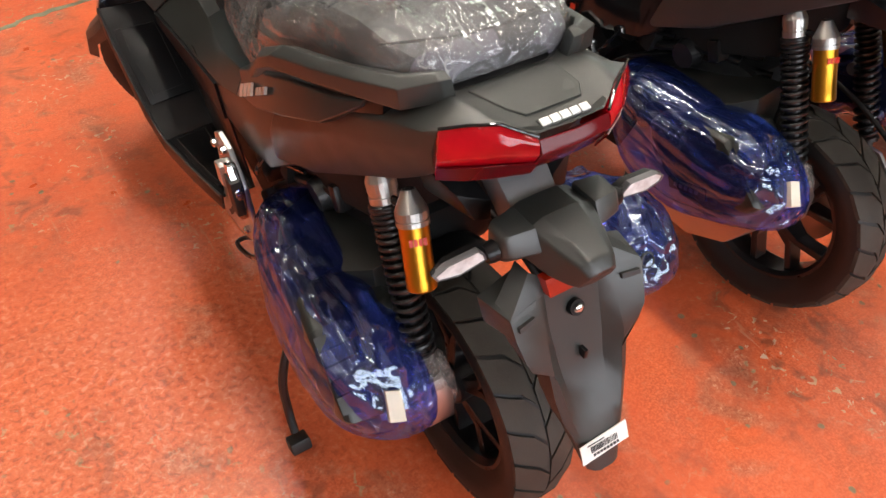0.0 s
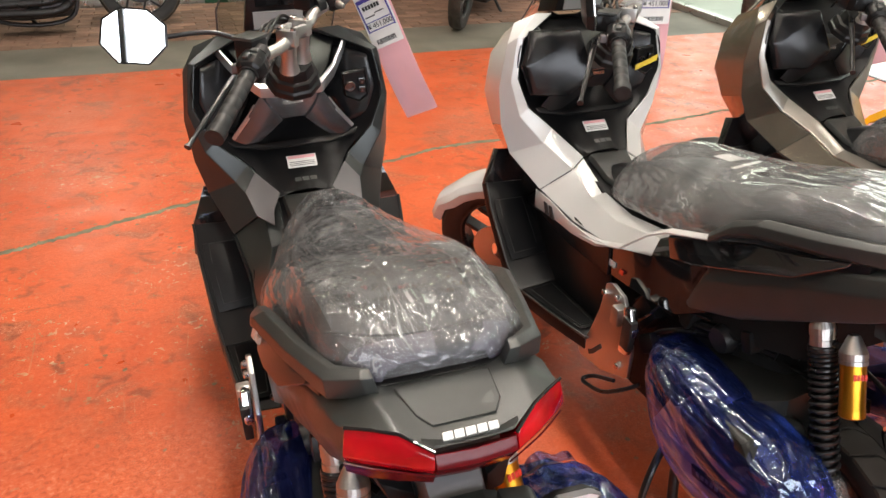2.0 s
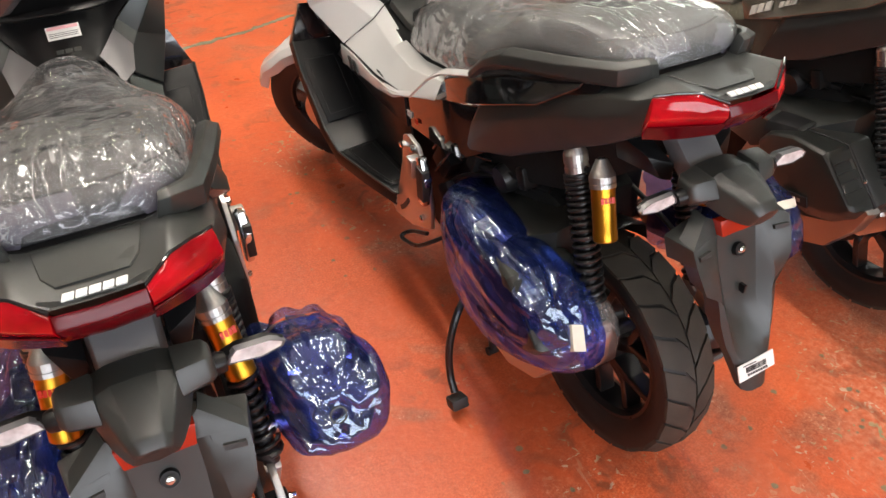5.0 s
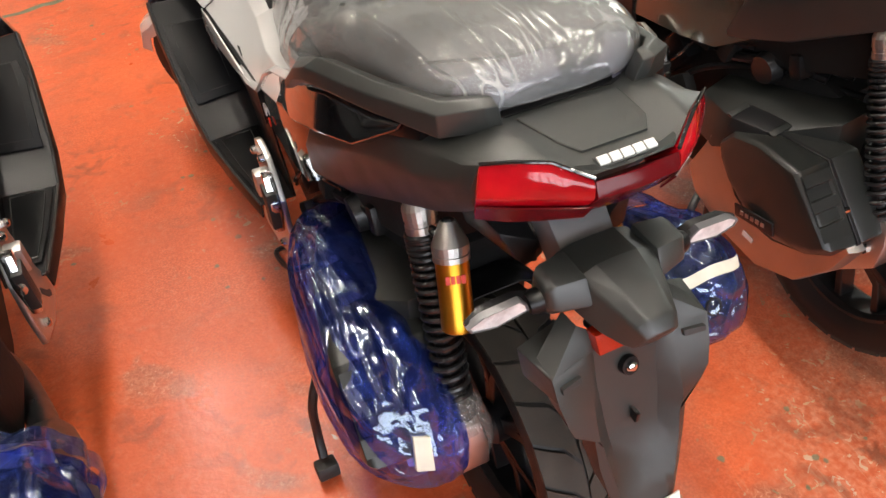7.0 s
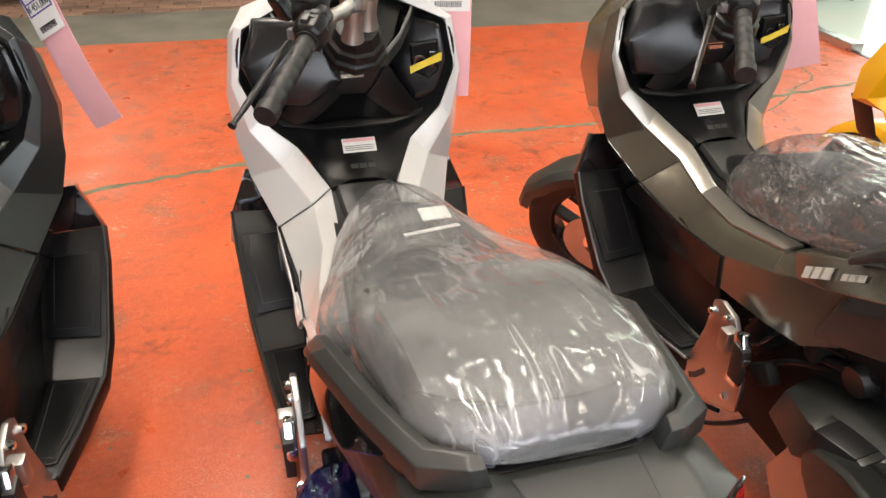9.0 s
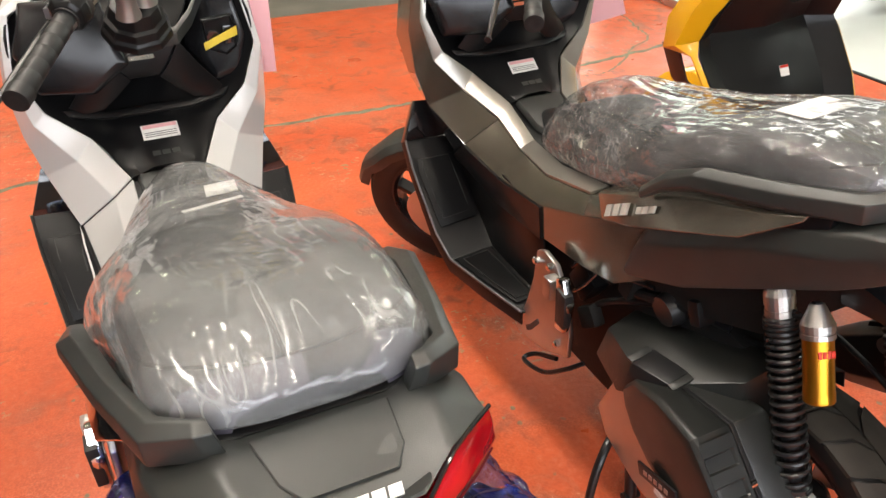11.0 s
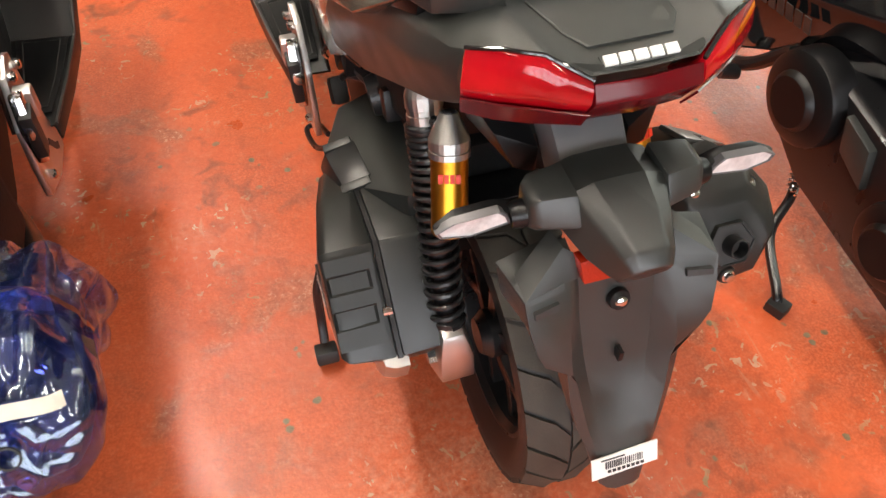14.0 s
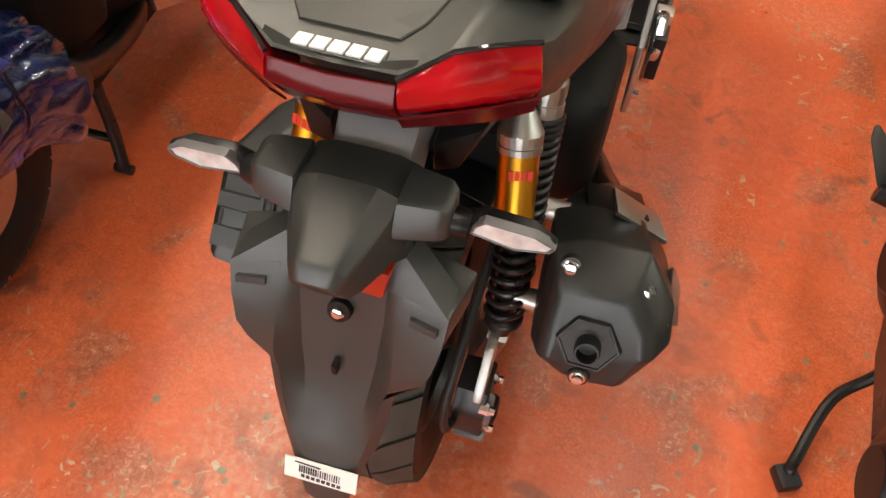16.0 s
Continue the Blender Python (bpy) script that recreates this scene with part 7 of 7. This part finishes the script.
standing_bike(pose(-2.02, 6.36, 0, 0, -6, -86), "black cruiser motorcycle with a maroon front fender on the brick paving")
standing_bike(pose(2.92, 7.05, 0, 0, -6, 148), "black motorcycle beside the red brick wall")
standing_bike(pose(6.1, 5.9, 0, 0, -6, 120), "dark motorcycle on the pale showroom floor")
standing_bike(pose(6.5, 3.6, 0, 0, -6, 100), "dark motorcycle on the pale showroom floor")

# ---------------------------------------------------------------- brick pieces
rnd = random.Random(11)


def brick_mesh(name, w, d, h, material):
    bm = bmesh.new()
    box((0, 0, 0), (w, d, h), bm)
    bmesh.ops.bevel(bm, geom=[e for e in bm.edges], offset=.004, segments=1, affect="EDGES")
    me = bpy.data.meshes.new(name)
    bm.to_mesh(me)
    bm.free()
    me.materials.append(material)
    return me


def brick_tone(base, name):
    m = mat(name, base, 0.75, bump=0.5, bscale=70, vary=0.22, vscale=7)
    nt = m.node_tree
    b = nt.nodes["Principled BSDF"]
    src = b.inputs["Base Color"].links[0].from_socket
    oi, hs, mr = nt.nodes.new("ShaderNodeObjectInfo"), nt.nodes.new("ShaderNodeHueSaturation"), nt.nodes.new("ShaderNodeMapRange")
    mr.inputs[3].default_value, mr.inputs[4].default_value = 0.65, 1.35
    nt.links.new(oi.outputs["Random"], mr.inputs[0])
    nt.links.new(mr.outputs[0], hs.inputs["Value"])
    nt.links.new(src, hs.inputs["Color"])
    nt.links.new(hs.outputs[0], b.inputs["Base Color"])
    return m


PAVER_B = brick_tone((0.25, 0.15, 0.105), "paver_brick")
WALL_B = brick_tone((0.34, 0.075, 0.055), "wall_brick")
pave = bpy.data.objects["pavement"]
me = brick_mesh("brick", .208, .098, .05, PAVER_B)
for r in range(14):
    for c in range(21):
        x, y = -.95 + c * .215 + (.107 if r % 2 else 0), 5.95 + r * .105
        o = new("brick", me)
        o.parent = pave
        o.matrix_world = pose(x, y, -.0235 + rnd.uniform(-.0015, .0015), rnd.uniform(-.4, .4), rnd.uniform(-.4, .4), rnd.uniform(-.5, .5))
rest = bmesh.new()
for r in range(14):
    for c in range(26):
        x, y = -.95 - (c + 1) * .215 + (.107 if r % 2 else 0), 5.95 + r * .105
        if x > -5.9:
            box((x, y, -.0235), (.208, .098, .05), rest)
    x = 3.57 + (.107 if r % 2 else 0)
    while x < 4.5:
        box((x, 5.95 + r * .105, -.0235), (.208, .098, .05), rest)
        x += .215
o = put("paver_bricks", rest, PAVER_B, pave)
tagged(o, "brown brick pavers further off", kind="stuff")
me = brick_mesh("brick", .205, .06, .058, WALL_B)
for r in range(18):
    for c in range(8):
        x = 2.39 + c * .215 + (.107 if r % 2 else 0)
        if x < 3.95:
            o = new("brick", me)
            o.parent = core
            o.matrix_world = pose(x, 7.445 + rnd.uniform(-.002, .002), .03 + r * .068, 0, 0, rnd.uniform(-.3, .3))
